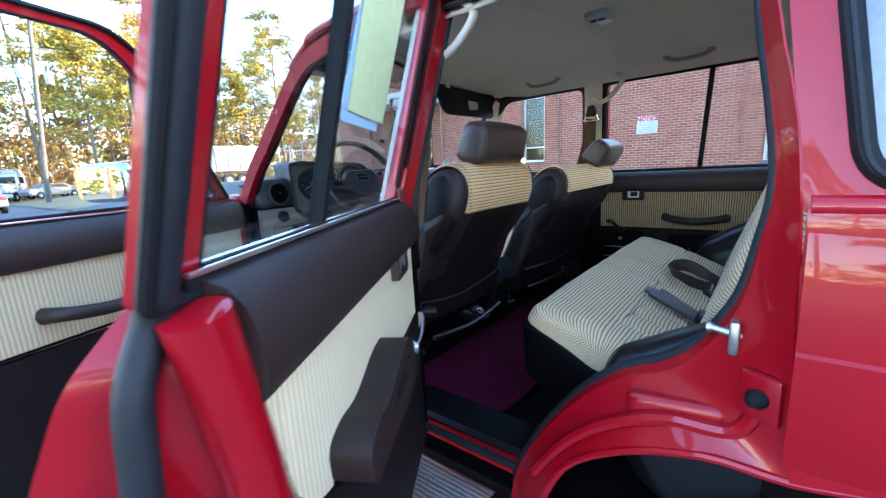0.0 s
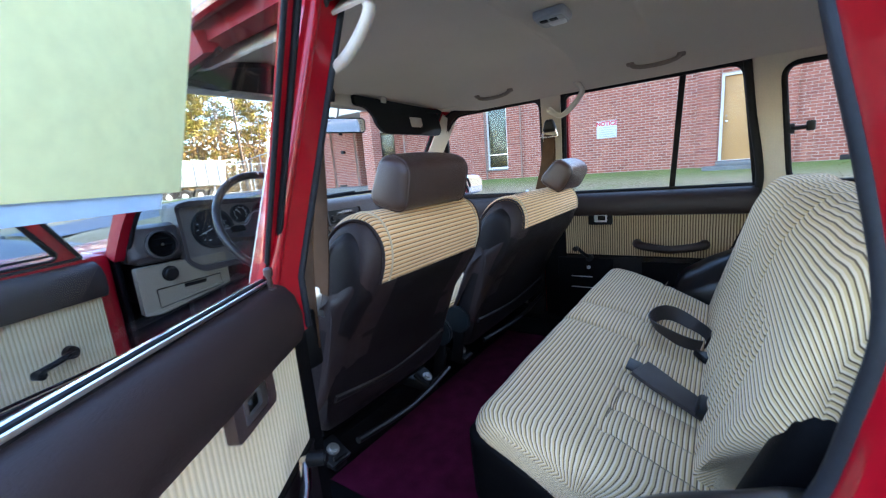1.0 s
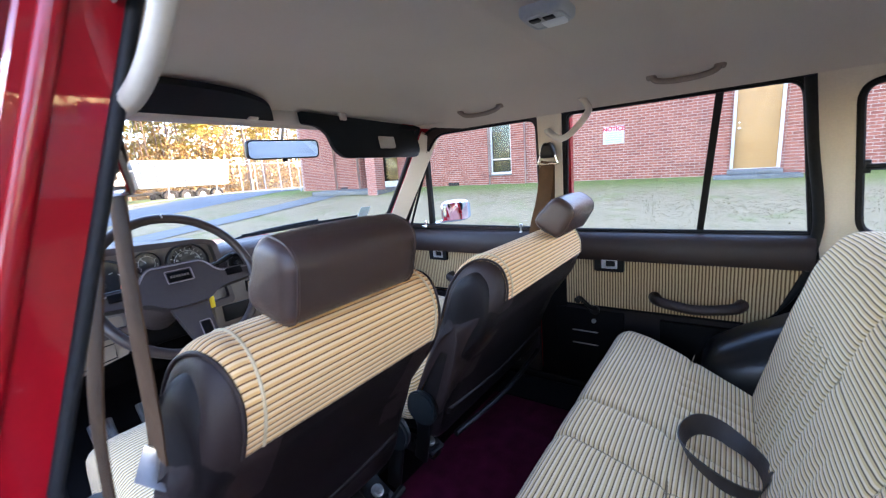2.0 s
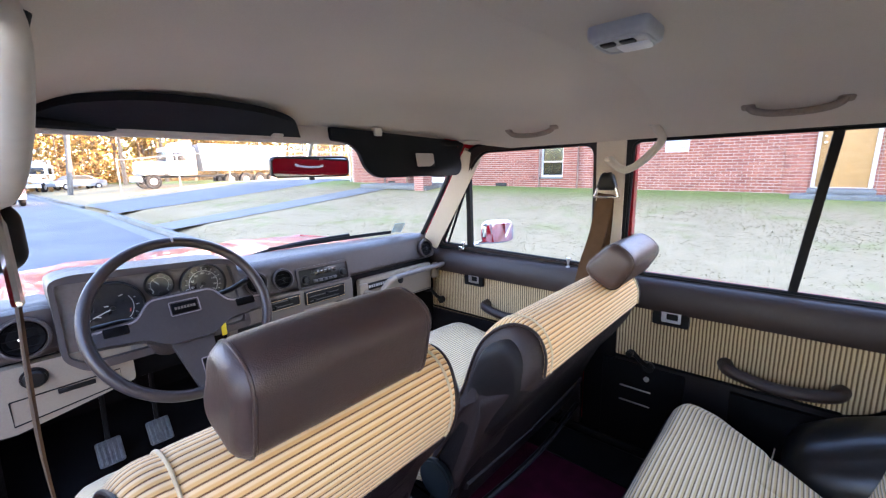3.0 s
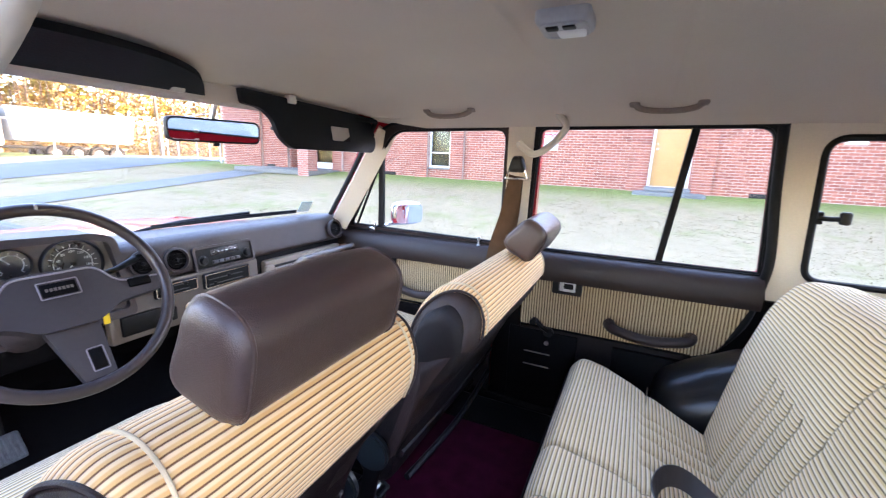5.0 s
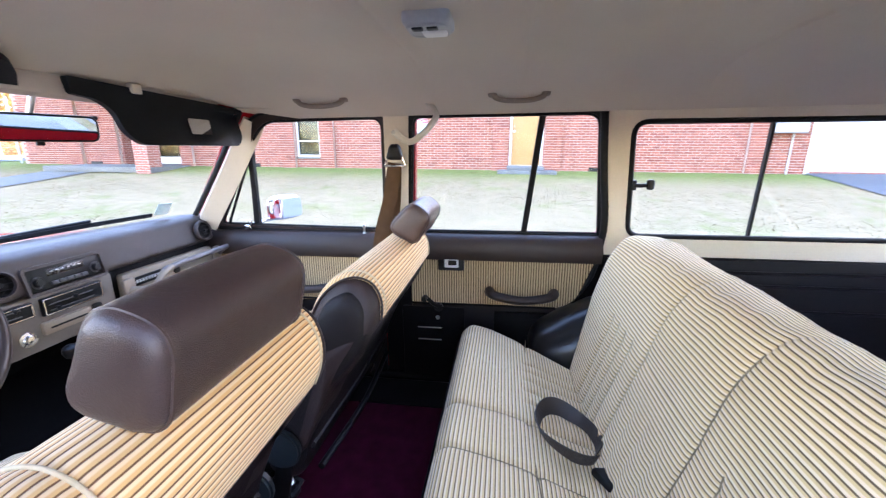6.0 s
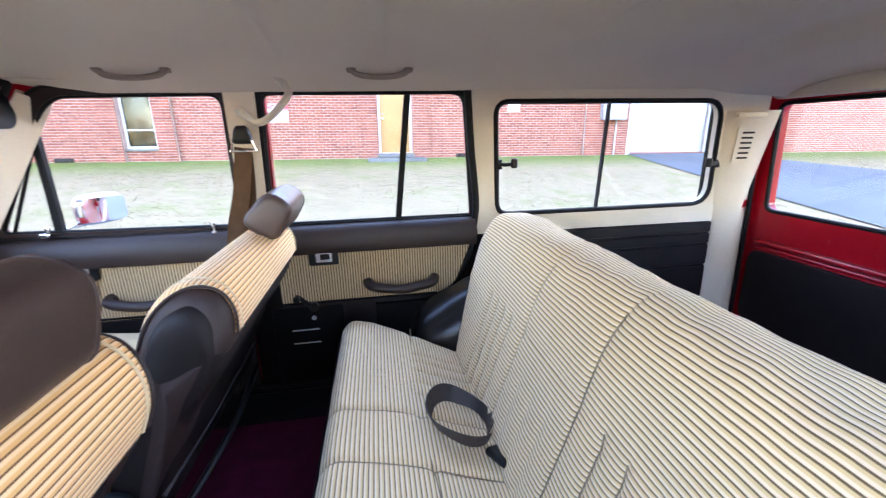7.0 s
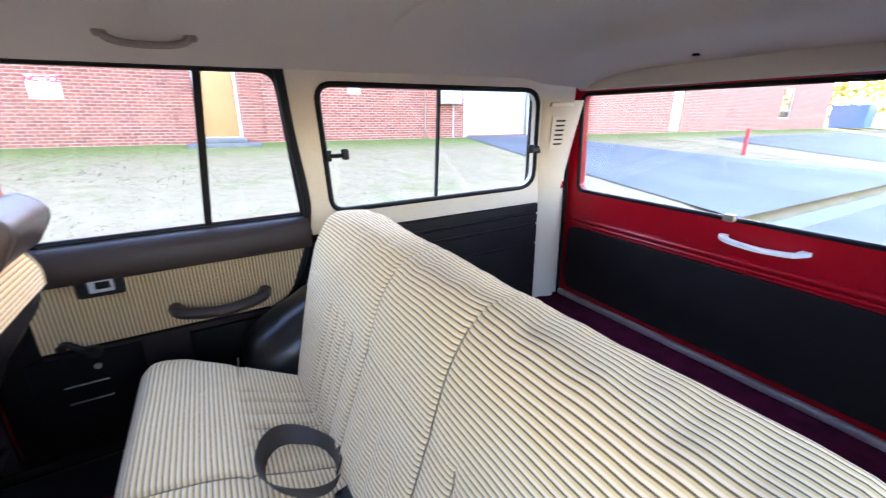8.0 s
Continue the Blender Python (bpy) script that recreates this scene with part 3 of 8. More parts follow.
# pillars and inner sides
for s in (1, -1):
    if s > 0:
        pl_b = [(0.032, 1.745), (0.074, 1.258), (0.074, 1.244), (-0.010, 1.244), (-0.010, 1.258), (-0.058, 1.745)]
        part("sill_trim", box2((0.742, 0.95, 0.585), (0.80, -0.40, 0.645), 0.008), BLACKV, car, "black sill trim")
    part("pillar_foot", box2((s * 0.77, 0.098, 0.60), (s * 0.81, -0.018, 1.240 if s > 0 else 1.098), 0.006), BLACKV, car)
    if s < 0:
        pl_b = [(-0.012, 1.745), (0.036, 1.258), (0.036, 1.10), (0.002, 1.10), (0.002, 1.258), (-0.048, 1.745)]
        part("pillar_jamb", panel([(-0.05, 1.745), (0.0, 1.258), (0.0, 1.16), (-0.036, 1.16), (-0.036, 1.258), (-0.086, 1.745)], [], 0.072, on_side(s, -0.022)), RED, car, "red centre pillar jamb")
        part("pillar_jamb_foot", panel([(0.03, 1.158), (0.03, 0.60), (-0.036, 0.60), (-0.036, 1.158)], [], 0.06, on_x(s, 0.765)), BLACKV, car)
    if s < 0:
        edge = lambda z: -0.033 - 0.1027 * max(0.0, z - 1.258)
        heights = (1.165, 1.258, 1.35, 1.45, 1.55, 1.65, 1.73)
        part("pillar_seal", tube([(-(lean(z) - 0.026), edge(z) - 0.002, z) for z in heights], 0.007, 10), SEAL, car, "dark rubber pillar seal")
        # ridge added only to catch a highlight down the pillar
        part("highlight_ridge", tube([(-(lean(z) + 0.030), edge(z) - 0.003, z) for z in heights], 0.010, 10), RED, car)
    part("centre_pillar", panel(pl_b, [], 0.038, on_side(s, -0.008)), CREAM, car, "cream centre pillar")
    if s > 0:
        part("centre_pillar_skin", panel([(0.045, 1.745), (0.07, 1.258), (0.07, 0.60), (-0.03, 0.60), (-0.03, 1.258), (-0.075, 1.745)], [], 0.03, on_side(s, 0.035)), RED, car)
    else:
        part("centre_pillar_skin", panel([(0.05, 1.158), (0.05, 0.60), (-0.03, 0.60), (-0.03, 1.158)], [], 0.02, on_x(s, 0.828)), RED, car)
    q_hole = rpoly([(-0.802, 1.668), (-1.66, 1.662), (-1.765, 1.262), (-0.848, 1.264)], [0.05, 0.07, 0.085, 0.05], 7)
    q_out = [(-0.746, 1.258), (-0.694, 1.75), (-1.835, 1.75), (-1.962, 1.258), (-1.966, 0.64), (-1.80, 0.64), (-1.80, 1.185), (-0.76, 1.19), (-0.755, 1.19)]
    if s < 0:
        q_out = [(-0.79, 1.258), (-0.745, 1.75)] + q_out[2:-2] + [(-0.80, 1.19)]
    if s > 0:
        q_out = [(-0.762, 1.258), (-0.712, 1.75)] + q_out[2:-2] + [(-0.772, 1.19)]
    part("rear_inner_side", panel(q_out, [q_hole], 0.036, on_side(s, -0.006)), CREAM, car, "cream inner side round the rear window")
    part("rear_window_seal", ring_seal(q_hole, on_side(s), 0.0095, -0.004), RUBBER, car, "black rubber seal")
    pane = part("rear_side_pane", panel(q_hole, [], 0.004, on_side(s, 0.03)), GLASS, car)
    pane.visible_shadow = False
    part("sliding_pane_edge", tube([on_side(s)(-1.226, 1.664, 0.02), on_side(s)(-1.272, 1.262, 0.02)], 0, flat=(0.008, 0.016), up=(s, 0, 0.3)), SEAL, car)
    for y, z, d in ((-0.835, 1.457, -1), (-1.735, 1.432, 1)):
        kb = box2((s * (lean(z) - 0.01), y - 0.012, z - 0.018), (s * (lean(z) + 0.02), y + 0.012, z + 0.018), 0.004)
        add(kb, tube([(s * lean(z), y, z), (s * (lean(z) - 0.02), y + d * 0.02, z), (s * (lean(z) - 0.022), y + d * 0.05, z + 0.002)], 0.007, 10))
        add(kb, cyl(0.013, 0.013, 0.034, Matrix.Translation((s * (lean(z) - 0.022), y + d * 0.052, z + 0.004)), 14, 0.003))
        part("sliding_pane_latch", kb, PLASTIC, car, "black window latch")
    # ribbed vinyl panel under the rear side window
    rib = [(0.776, 1.184), (0.766, 1.18)]
    for z in (1.135, 1.085, 0.99):
        rib += [(0.765, z + 0.008), (0.773, z + 0.004), (0.773, z - 0.002), (0.765, z - 0.006)]
    rib += [(0.766, 0.66), (0.80, 0.66), (0.80, 1.184)]
    part("rear_side_panel", extrude_y(rib, -0.90, -1.79, s, 2), BACKV, car, "black grooved vinyl side panel")
    if s > 0:
        part("arch_trim", panel([(-0.735, 1.25), (-0.80, 1.25), (-0.82, 0.88), (-0.52, 0.88), (-0.60, 0.95), (-0.665, 0.985), (-0.72, 1.10)], [], 0.008, on_x(s, 0.777)), BLACKV, car, "black trim over the wheel arch")
    part("wheel_side_trim", box2((s * 0.772, -0.775, 0.64), (s * 0.80, -0.905, 1.186), 0.004), BLACKV, car)
    # rear pillar trim: a cream post whose face looks forward, with a slotted air vent
    rings = []
    for z in (0.70, 0.95, 1.25, 1.40, 1.55, 1.625):
        l, kt = lean(z), max(0.0, (z - 1.26) / 0.36)
        rings.append([(s * x, y, z) for x, y in ((l - 0.004, -1.795 if z < 1.26 else -1.775 + 0.24 * (z - 1.26)), (l - 0.020, -1.815 if z < 1.26 else -1.795 + 0.24 * (z - 1.26)), (l - 0.046 + 0.014 * kt, -1.872 + 0.012 * kt), (l - 0.046 + 0.014 * kt, -1.895), (l + 0.01, -1.91))])
    bm = strip(rings)
    part("pillar_post", bm, CREAM, car, "cream rear pillar post", angle=50)

    def on_post(u, z, w):
        """The post's face: u from its front edge inwards and back."""
        l, y0, kt = lean(z), -1.795 + 0.24 * (z - 1.26), (z - 1.26) / 0.36
        return Vector((s * (l - 0.020 - (0.026 - 0.014 * kt) * u - w * 0.94), y0 + (-1.872 + 0.012 * kt - y0) * u + w * 0.3, z))

    vent = rpoly([(0.20, 1.563), (0.84, 1.563), (0.84, 1.432), (0.20, 1.432)], 0.01)
    slots = [rpoly([(0.34, z + 0.0036), (0.70, z + 0.0036), (0.70, z - 0.0036), (0.34, z - 0.0036)], 0.002) for z in (1.546, 1.527, 1.508, 1.489, 1.470, 1.451)]
    part("pillar_vent", panel(vent, slots, 0.003, lambda u, z, w: on_post(u, z, w + 0.003)), CREAM, car, "slotted cream air vent")
    part("vent_backing", panel(rpoly([(0.30, 1.556), (0.74, 1.556), (0.74, 1.441), (0.30, 1.441)], 0.005), [], 0.0015, lambda u, z, w: on_post(u, z, w + 0.001)), PLASTIC, car)
    part("pillar_cap", box2((s * (lean(1.62) - 0.03), -1.72, 1.60), (s * (lean(1.62) + 0.02), -1.845, 1.618), 0.004), CREAM, car)
    # front pillar
    if s < 0:
        pil = spline([(-0.75, 0.885, 1.25), (-0.728, 0.825, 1.36), (-0.706, 0.745, 1.46), (-0.684, 0.645, 1.58), (-0.67, 0.555, 1.672), (-0.68, 0.44, 1.715), (-0.69, 0.25, 1.732)], 5)
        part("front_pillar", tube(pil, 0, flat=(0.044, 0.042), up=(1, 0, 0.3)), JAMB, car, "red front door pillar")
        part("pillar_seal", tube([(q.x + 0.014, q.y - 0.018, q.z - 0.018) for q in pil], 0.006, 8), RUBBER, car)
        part("screen_seal", tube(spline([(s * 0.702, 0.89, 1.315), (s * 0.675, 0.757, 1.479), (s * 0.658, 0.67, 1.595), (s * 0.634, 0.572, 1.728)], 4), 0.010, 8), RUBBER, car)
        part("front_hinge_pillar", box2((-0.762, 0.90, 0.60), (-0.84, 1.03, 1.27), 0.02), RED, car)
        part("kick_panel", box2((-0.742, 0.89, 0.60), (-0.758, 1.2, 1.24), 0.004), BLACKV, car, "black footwell side panel")
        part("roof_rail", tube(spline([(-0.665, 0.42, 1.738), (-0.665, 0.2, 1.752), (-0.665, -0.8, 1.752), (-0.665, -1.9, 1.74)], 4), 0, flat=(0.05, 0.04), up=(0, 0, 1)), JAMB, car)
        part("gutter", tube(spline([(-0.684, 0.56, 1.698), (-0.70, 0.45, 1.737), (-0.72, 0.25, 1.765), (-0.725, -0.8, 1.768), (-0.725, -1.95, 1.75)], 6), 0.012, 8), RED, car, "red roof gutter")
        continue
    part("front_pillar", tube([(s * 0.736, 0.856, 1.29), (s * 0.698, 0.688, 1.50), (s * 0.676, 0.545, 1.70)], 0, flat=(0.075, 0.05), up=(s * 0.8, 0.6, 0.2)), CREAM, car, "cream front pillar trim")
    part("front_pillar_skin", tube([(s * 0.80, 0.955, 1.26), (s * 0.755, 0.775, 1.49), (s * 0.70, 0.60, 1.735)], 0, flat=(0.07, 0.05), up=(s * 0.8, 0.6, 0.2)), RED, car)
    part("screen_seal", tube(spline([(s * 0.702, 0.89, 1.315), (s * 0.675, 0.757, 1.479), (s * 0.658, 0.67, 1.595), (s * 0.634, 0.572, 1.728)], 4), 0.010, 8), RUBBER, car)
    part("kick_panel", box2((s * 0.742, 0.87, 0.60), (s * 0.758, 1.2, 1.26), 0.004), BLACKV, car, "black footwell side panel")
    part("front_hinge_pillar", box2((s * 0.762, 0.925, 0.60), (s * 0.84, 1.03, 1.28), 0.02), RED, car)
    part("headliner_corner", tube(spline([(s * 0.664, 0.28, 1.728), (s * 0.664, 0.45, 1.738), (s * 0.662, 0.56, 1.740), (s * 0.655, 0.665, 1.738)], 5), 0, flat=(0.085, 0.034), up=(0.3, 0, 1)), LINER, car, "headliner edge above the front pillar")
    # roof rail over the doors
    part("roof_rail", tube(spline([(s * 0.68, 0.40, 1.752), (s * 0.672, 0.2, 1.754), (s * 0.665, -0.8, 1.752), (s * 0.665, -1.9, 1.74)], 4), 0, flat=(0.05, 0.04), up=(0, 0, 1)), RED, car)
    part("gutter", tube(spline([(s * 0.79, 0.86, 1.42), (s * 0.745, 0.60, 1.72), (s * 0.728, 0.42, 1.765), (s * 0.725, -0.8, 1.768), (s * 0.725, -1.95, 1.75)], 6), 0.012, 8), RED, car, "red roof gutter")

# roof
LX = [-0.646 + 1.292 * i / 40 for i in range(41)]


def ceiling_z(x, y):
    k = abs(x) / 0.646
    z = 1.832 - 0.022 * k ** 2 - 0.105 * k ** 7 * (1 - 0.3 * max(0.0, min(1.0, (y - 0.35) / 0.2)))
    if y > 0.40:
        z -= 0.085 * ((y - 0.40) / 0.27) ** 1.6 * (1 - 0.9 * k ** 4)
    if y < -1.55:
        t = min(1, (-1.55 - y) / 0.12)
        z -= (0.05 * t * t * (3 - 2 * t) + 0.20 * max(0, -1.66 - y)) * (1 - 0.7 * k ** 6)
    for seam in (-0.15, -0.435, -0.98):
        z -= 0.004 * math.exp(-((y - seam) / 0.008) ** 2) * (1 - k ** 6)
    return z


LY = sorted({round(0.67 - 2.62 * i / 90, 4) for i in range(91)} | {s0 + d for s0 in (-0.15, -0.435, -0.98) for d in (-0.012, -0.006, 0, 0.006, 0.012)}, reverse=True)
tagged(part("headliner", thick(strip([[(x, y, ceiling_z(x, y) + 0.0015 * noise.noise((x * 6, y * 6, 0))) for x in LX] for y in LY]), 0.006), LINER, car, "beige moulded headliner with cross seams", angle=60))
# stitched seams across the headliner; the front one bends forward at both ends
SEAML = mat("headliner_stitching", (0.30, 0.25, 0.20), 0.9, var=0.1, scale=20)
for line in (lambda x: 0.15 + 0.40 * max(0.0, (abs(x) - 0.42) / 0.18) ** 1.5, lambda x: -0.15, lambda x: -0.435, lambda x: -0.98):
    pts = [(x, line(x), ceiling_z(x, line(x)) - 0.0005) for x in [-0.60 + 0.03 * k for k in range(41)]]
    part("headliner_seam", tube(pts, 0.0016, 6), SEAML, car)
part("roof_skin", thick(strip([[(x * (1.112 - 0.10 * max(0.0, 1 - i / 2)), 0.68 - 2.68 * i / 16, 1.875 - 0.03 * (abs(x) / 0.646) ** 2 - 0.085 * (abs(x) / 0.646) ** 8 - (0.09 * max(0, 1 - i / 2.0))) for x in LX] for i in range(17)]), 0.003), RED, car, "red roof")
part("front_header", box2((-0.60, 0.615, 1.715), (0.60, 0.68, 1.765), 0.015), LINER, car)

# floor and sills
tagged(part("floor_pan", box2((-0.80, -1.96, 0.545), (0.80, 1.25, 0.575), 0.004), BLACKV, car))
part("firewall", box2((-0.80, 1.20, 0.57), (0.80, 1.24, 1.23), 0.004), BLACKV, car)
part("toe_board", moved(rbox(1.54, 0.50, 0.02, 0.004), Matrix.Translation((0, 1.05, 0.72)) @ Matrix.Rotation(radians(45), 4, "X")), BLACKV, car)
carpet = panel(rpoly([(-0.65, 0.95), (0.74, 0.95), (0.74, -0.20), (-0.50, -0.17), (-0.60, -0.155), (-0.65, -0.06)], [0.08, 0.08, 0.08, 0.05, 0.06, 0.06]), [], 0.012, lambda u, v, w: Vector((u, v, 0.588 + w)))
part("floor_carpet", carpet, CARPET, car, "burgundy cut-pile floor carpet")
part("seat_riser", box2((-0.62, 0.235, 0.585), (0.72, 0.62, 0.70), 0.02), BLACKV, car)
part("bench_side_filler", box2((0.735, -0.36, 0.56), (0.80, -0.80, 0.95), 0.004), BLACKV, car)
part("bench_riser", box2((-0.56, -0.36, 0.585), (0.66, -0.86, 0.72), 0.02), BLACKV, car)
part("cargo_floor", box2((-0.765, -0.96, 0.62), (0.765, -1.945, 0.705), 0.01), CARPET, car, "burgundy cargo carpet")
part("cargo_sill", box2((-0.745, -1.935, 0.70), (0.745, -1.96, 0.728), 0.007), ALU, car, "bright metal sill strip")
for s in (1, -1):
    part("door_sill", box2((s * (0.70 if s < 0 else 0.80), 1.0, 0.46), (s * (0.752 if s < 0 else 0.85), -0.38, 0.61), 0.02), RED, car)
    part("sill_mat", thick(strip([[(s * x, y, z) for x, z in ((0.58, 0.604), (0.67, 0.612), (0.72, 0.626), (0.735, 0.618))] for y in (0.95, 0.4, 0.0, -0.2, -0.42)]), 0.006), PLASTIC, car, "black ribbed sill mat")
    wh = lathe([(0.40, 0.0), (0.40, 0.16), (0.36, 0.20), (0.10, 0.22)], Matrix.Translation((s * 0.70, -0.98, 0.46)) @ Matrix.Rotation(radians(-90 * s), 4, "Y"), 40)
    part("wheel_house", wh, BLACKV, car, "black vinyl covered wheel housing")
    wv = pillow(0.26 if s > 0 else 0.17, 0.36, 0.32, 0.09, Matrix.Translation((s * (0.645 if s > 0 else 0.70), -0.70, 0.85)) @ Matrix.Rotation(radians(-28), 4, "X"), 14, 0.012, bend=lambda c: c + Vector((0, 0, 0.006 * noise.noise(c * 14))))
    part("wheel_house_cover", wv, GLOSSV, car, "shiny black vinyl cover beside the bench")
# step panel at the foot of the right centre pillar
step = part("step_panel", box2((0.748, 0.02, 0.62), (0.762, -0.24, 0.955), 0.004), BLACKV, car, "black lower pillar panel")
for z in (0.862, 0.808):
    part("panel_edge", box2((0.744, -0.045, z), (0.75, -0.145, z + 0.004), 0.001), STEEL, step, "bright panel edge")
part("panel_knob", cyl(0.009, 0.008, 0.01, Matrix.Translation((0.744, -0.13, 0.912)) @ Matrix.Rotation(radians(90), 4, "Y"), 14, 0.002), STEEL, step)
for k in range(14):
    part("tread_rib", box2((-0.757 - 0.0135 * k, -0.255, 0.505), (-0.765 - 0.0135 * k, 0.9, 0.513), 0.002), ALU, car)
part("running_board", box2((-0.735, -0.30, 0.47), (-0.955, 0.92, 0.506), 0.008), PLASTIC, car, "side step with ribbed aluminium tread")

# tailgate
gate_place = lambda x, z, w: Vector((x, -1.985 + 0.07 * max(0, z - 1.2) - w, z))
gate_out = rpoly([(-0.775, 0.66), (-0.775, 1.25), (-0.745, 1.70), (0.745, 1.70), (0.775, 1.25), (0.775, 0.66)], [0.03, 0.01, 0.05, 0.05, 0.01, 0.03])
gate_hole = rpoly([(-0.712, 1.232), (-0.705, 1.652), (0.705, 1.652), (0.712, 1.232)], 0.035)
gate = part("tailgate", panel(gate_out, [gate_hole], 0.045, gate_place), RED, car, "red tailgate with black padded lower panel")
part("gate_seal", ring_seal(gate_hole, gate_place, 0.009, 0.004), RUBBER, gate)
pane = part("gate_pane", panel(gate_hole, [], 0.004, lambda x, z, w: gate_place(x, z, w + 0.02)), GLASS, gate)
pane.visible_shadow = False
part("gate_pad", panel(rpoly([(-0.735, 0.742), (-0.735, 1.06), (0.735, 1.06), (0.735, 0.742)], 0.05), [], 0.018, lambda x, z, w: Vector((x, -1.967 - w, z))), BACKV, gate, "black vinyl pad")
part("gate_ridge", tube([(-0.72, -1.982, 1.098), (0.72, -1.982, 1.098)], 0.012, 10), RED, gate)
part("gate_ledge", tube([(-0.72, -1.984, 1.076), (0.72, -1.984, 1.076)], 0.008, 10), RED, gate)
hpts = [(0.055, -1.98, 1.175), (0.05, -1.955, 1.175), (0.02, -1.945, 1.168), (-0.06, -1.943, 1.163), (-0.14, -1.945, 1.168), (-0.165, -1.955, 1.175), (-0.17, -1.98, 1.175)]
WHITEP = mat("white_plastic", (0.75, 0.74, 0.7), 0.4, var=0.04)
part("gate_handle", tube(spline(hpts, 5), 0, flat=(0.024, 0.012), up=(0, 0, 1)), WHITEP, gate, "white plastic pull handle")
part("gate_latch", box2((0.03, -1.955, 1.228), (0.065, -1.985, 1.252), 0.005), BEIGE, gate)
for x, z in ((0.60, 1.17), (0.63, 1.13), (0.45, 1.16), (0.30, 1.15), (0.44, 1.10), (0.18, 1.12), (-0.3, 1.15), (-0.24, 1.09), (-0.45, 1.12)):
    part("gate_plug", cyl(0.008, 0.007, 0.006, Matrix.Translation((x, -1.983, z)) @ Matrix.Rotation(radians(90), 4, "X"), 12, 0.001), RED, gate)
part("header_hook", cyl(0.012, 0.009, 0.012, Matrix.Translation((0.17, -1.83, 1.742)), 14, 0.002), PLASTIC, car)
part("rear_header", box2((-0.70, -1.90, 1.665), (0.70, -1.96, 1.745), 0.015), LINER, car)
for s in (1, -1):
    part("gate_jamb", box2((s * 0.768, -1.968, 0.64), (s * 0.80, -1.984, 1.25), 0.004), RED, car)
    part("gate_jamb_upper", tube([(s * 0.79, -1.975, 1.24), (s * 0.755, -1.915, 1.72)], 0, flat=(0.03, 0.08), up=(0, 1, 0)), RED, car)
    part("gate_jamb_seal", tube([(s * 0.766, -1.964, 0.68), (s * 0.768, -1.962, 1.25), (s * 0.70, -1.872, 1.66)], 0.009, 10), RUBBER, car)

# outside of the left rear quarter
L1 = [(-0.70, 1.70), (-0.722, 1.524), (-0.746, 1.38), (-0.756, 1.283), (-0.745, 1.20), (-0.725, 1.11), (-0.681, 1.033), (-0.63, 0.985), (-0.563, 0.949), (-0.505, 0.90), (-0.456, 0.843), (-0.405, 0.77), (-0.364, 0.697), (-0.335, 0.63), (-0.32, 0.56)]
L3 = [(-0.725, 1.715), (-0.742, 1.52), (-0.771, 1.375), (-0.784, 1.25), (-0.788, 1.15), (-0.792, 1.07), (-0.797, 0.98), (-0.80, 0.886), (-0.70, 0.882), (-0.64, 0.865), (-0.582, 0.838), (-0.53, 0.80), (-0.481, 0.757), (-0.445, 0.70), (-0.40, 0.56)]


lines = []
for t, x in ((0.0, 0.775), (0.08, 0.80), (0.22, 0.806), (0.50, 0.832), (0.66, 0.842), (0.90, 0.862), (1.0, 0.868)):
    row = []
    for (y0, z0), (y1, z1) in zip(L1, L3):
        y, z = y0 + (y1 - y0) * t, z0 + (z1 - z0) * t
        shift = lean(z) - 0.782
        row.append((-(x + shift), y, z))
    lines.append(spline(row, 3))
part("rear_jamb", thick(strip(lines), 0.003), RED, car, "red rear door jamb and wheel arch")
part("opening_seal", tube([(-(0.772 + lean(z) - 0.782), y, z) for y, z in [tuple(p)[:2] for p in spline([(a, b, 0) for a, b in L1], 4)]], 0.011, 10), SEAL, car, "grey rubber door opening seal")
part("opening_seal", tube([((0.770 + lean(z) - 0.782), y - 0.004, z) for y, z in [tuple(p)[:2] for p in spline([(a, b, 0) for a, b in L1[:11]], 4)]], 0.013, 10), RUBBER, car)
part("jamb_emboss", pillow(0.034, 0.15, 0.05, 0.016, Matrix.Translation((-0.824, -0.655, 0.918)) @ Matrix.Rotation(radians(-6), 4, "X"), 8), RED, car)
part("arch_ridge", tube(spline([(-0.846, y, z) for y, z in ((-0.41, 0.70), (-0.47, 0.79), (-0.545, 0.862), (-0.64, 0.912), (-0.735, 0.925), (-0.765, 0.99))], 5), 0.012, 8), RED, car)
part("opening_seal_front", tube(spline([(-0.66, -0.70, 1.706), (-0.655, -0.60, 1.722), (-0.655, -0.15, 1.722), (-0.657, -0.075, 1.71), (-0.70, -0.045, 1.55), (-0.775, -0.02, 1.26), (-0.778, -0.02, 0.8), (-0.775, -0.03, 0.62)], 5), 0.007, 10), SEAL, car)
part("opening_seal_sill", tube([(-0.775, -0.03, 0.62), (-0.765, -0.2, 0.612), (-0.772, -0.33, 0.62)], 0.010, 8), SEAL, car)
skin_lo = [(-0.786, 1.19), (-1.99, 1.19), (-1.99, 0.56), (-1.46, 0.56), (-1.43, 0.70), (-1.34, 0.82), (-1.22, 0.875), (-1.05, 0.90), (-0.90, 0.905), (-0.80, 0.887)]
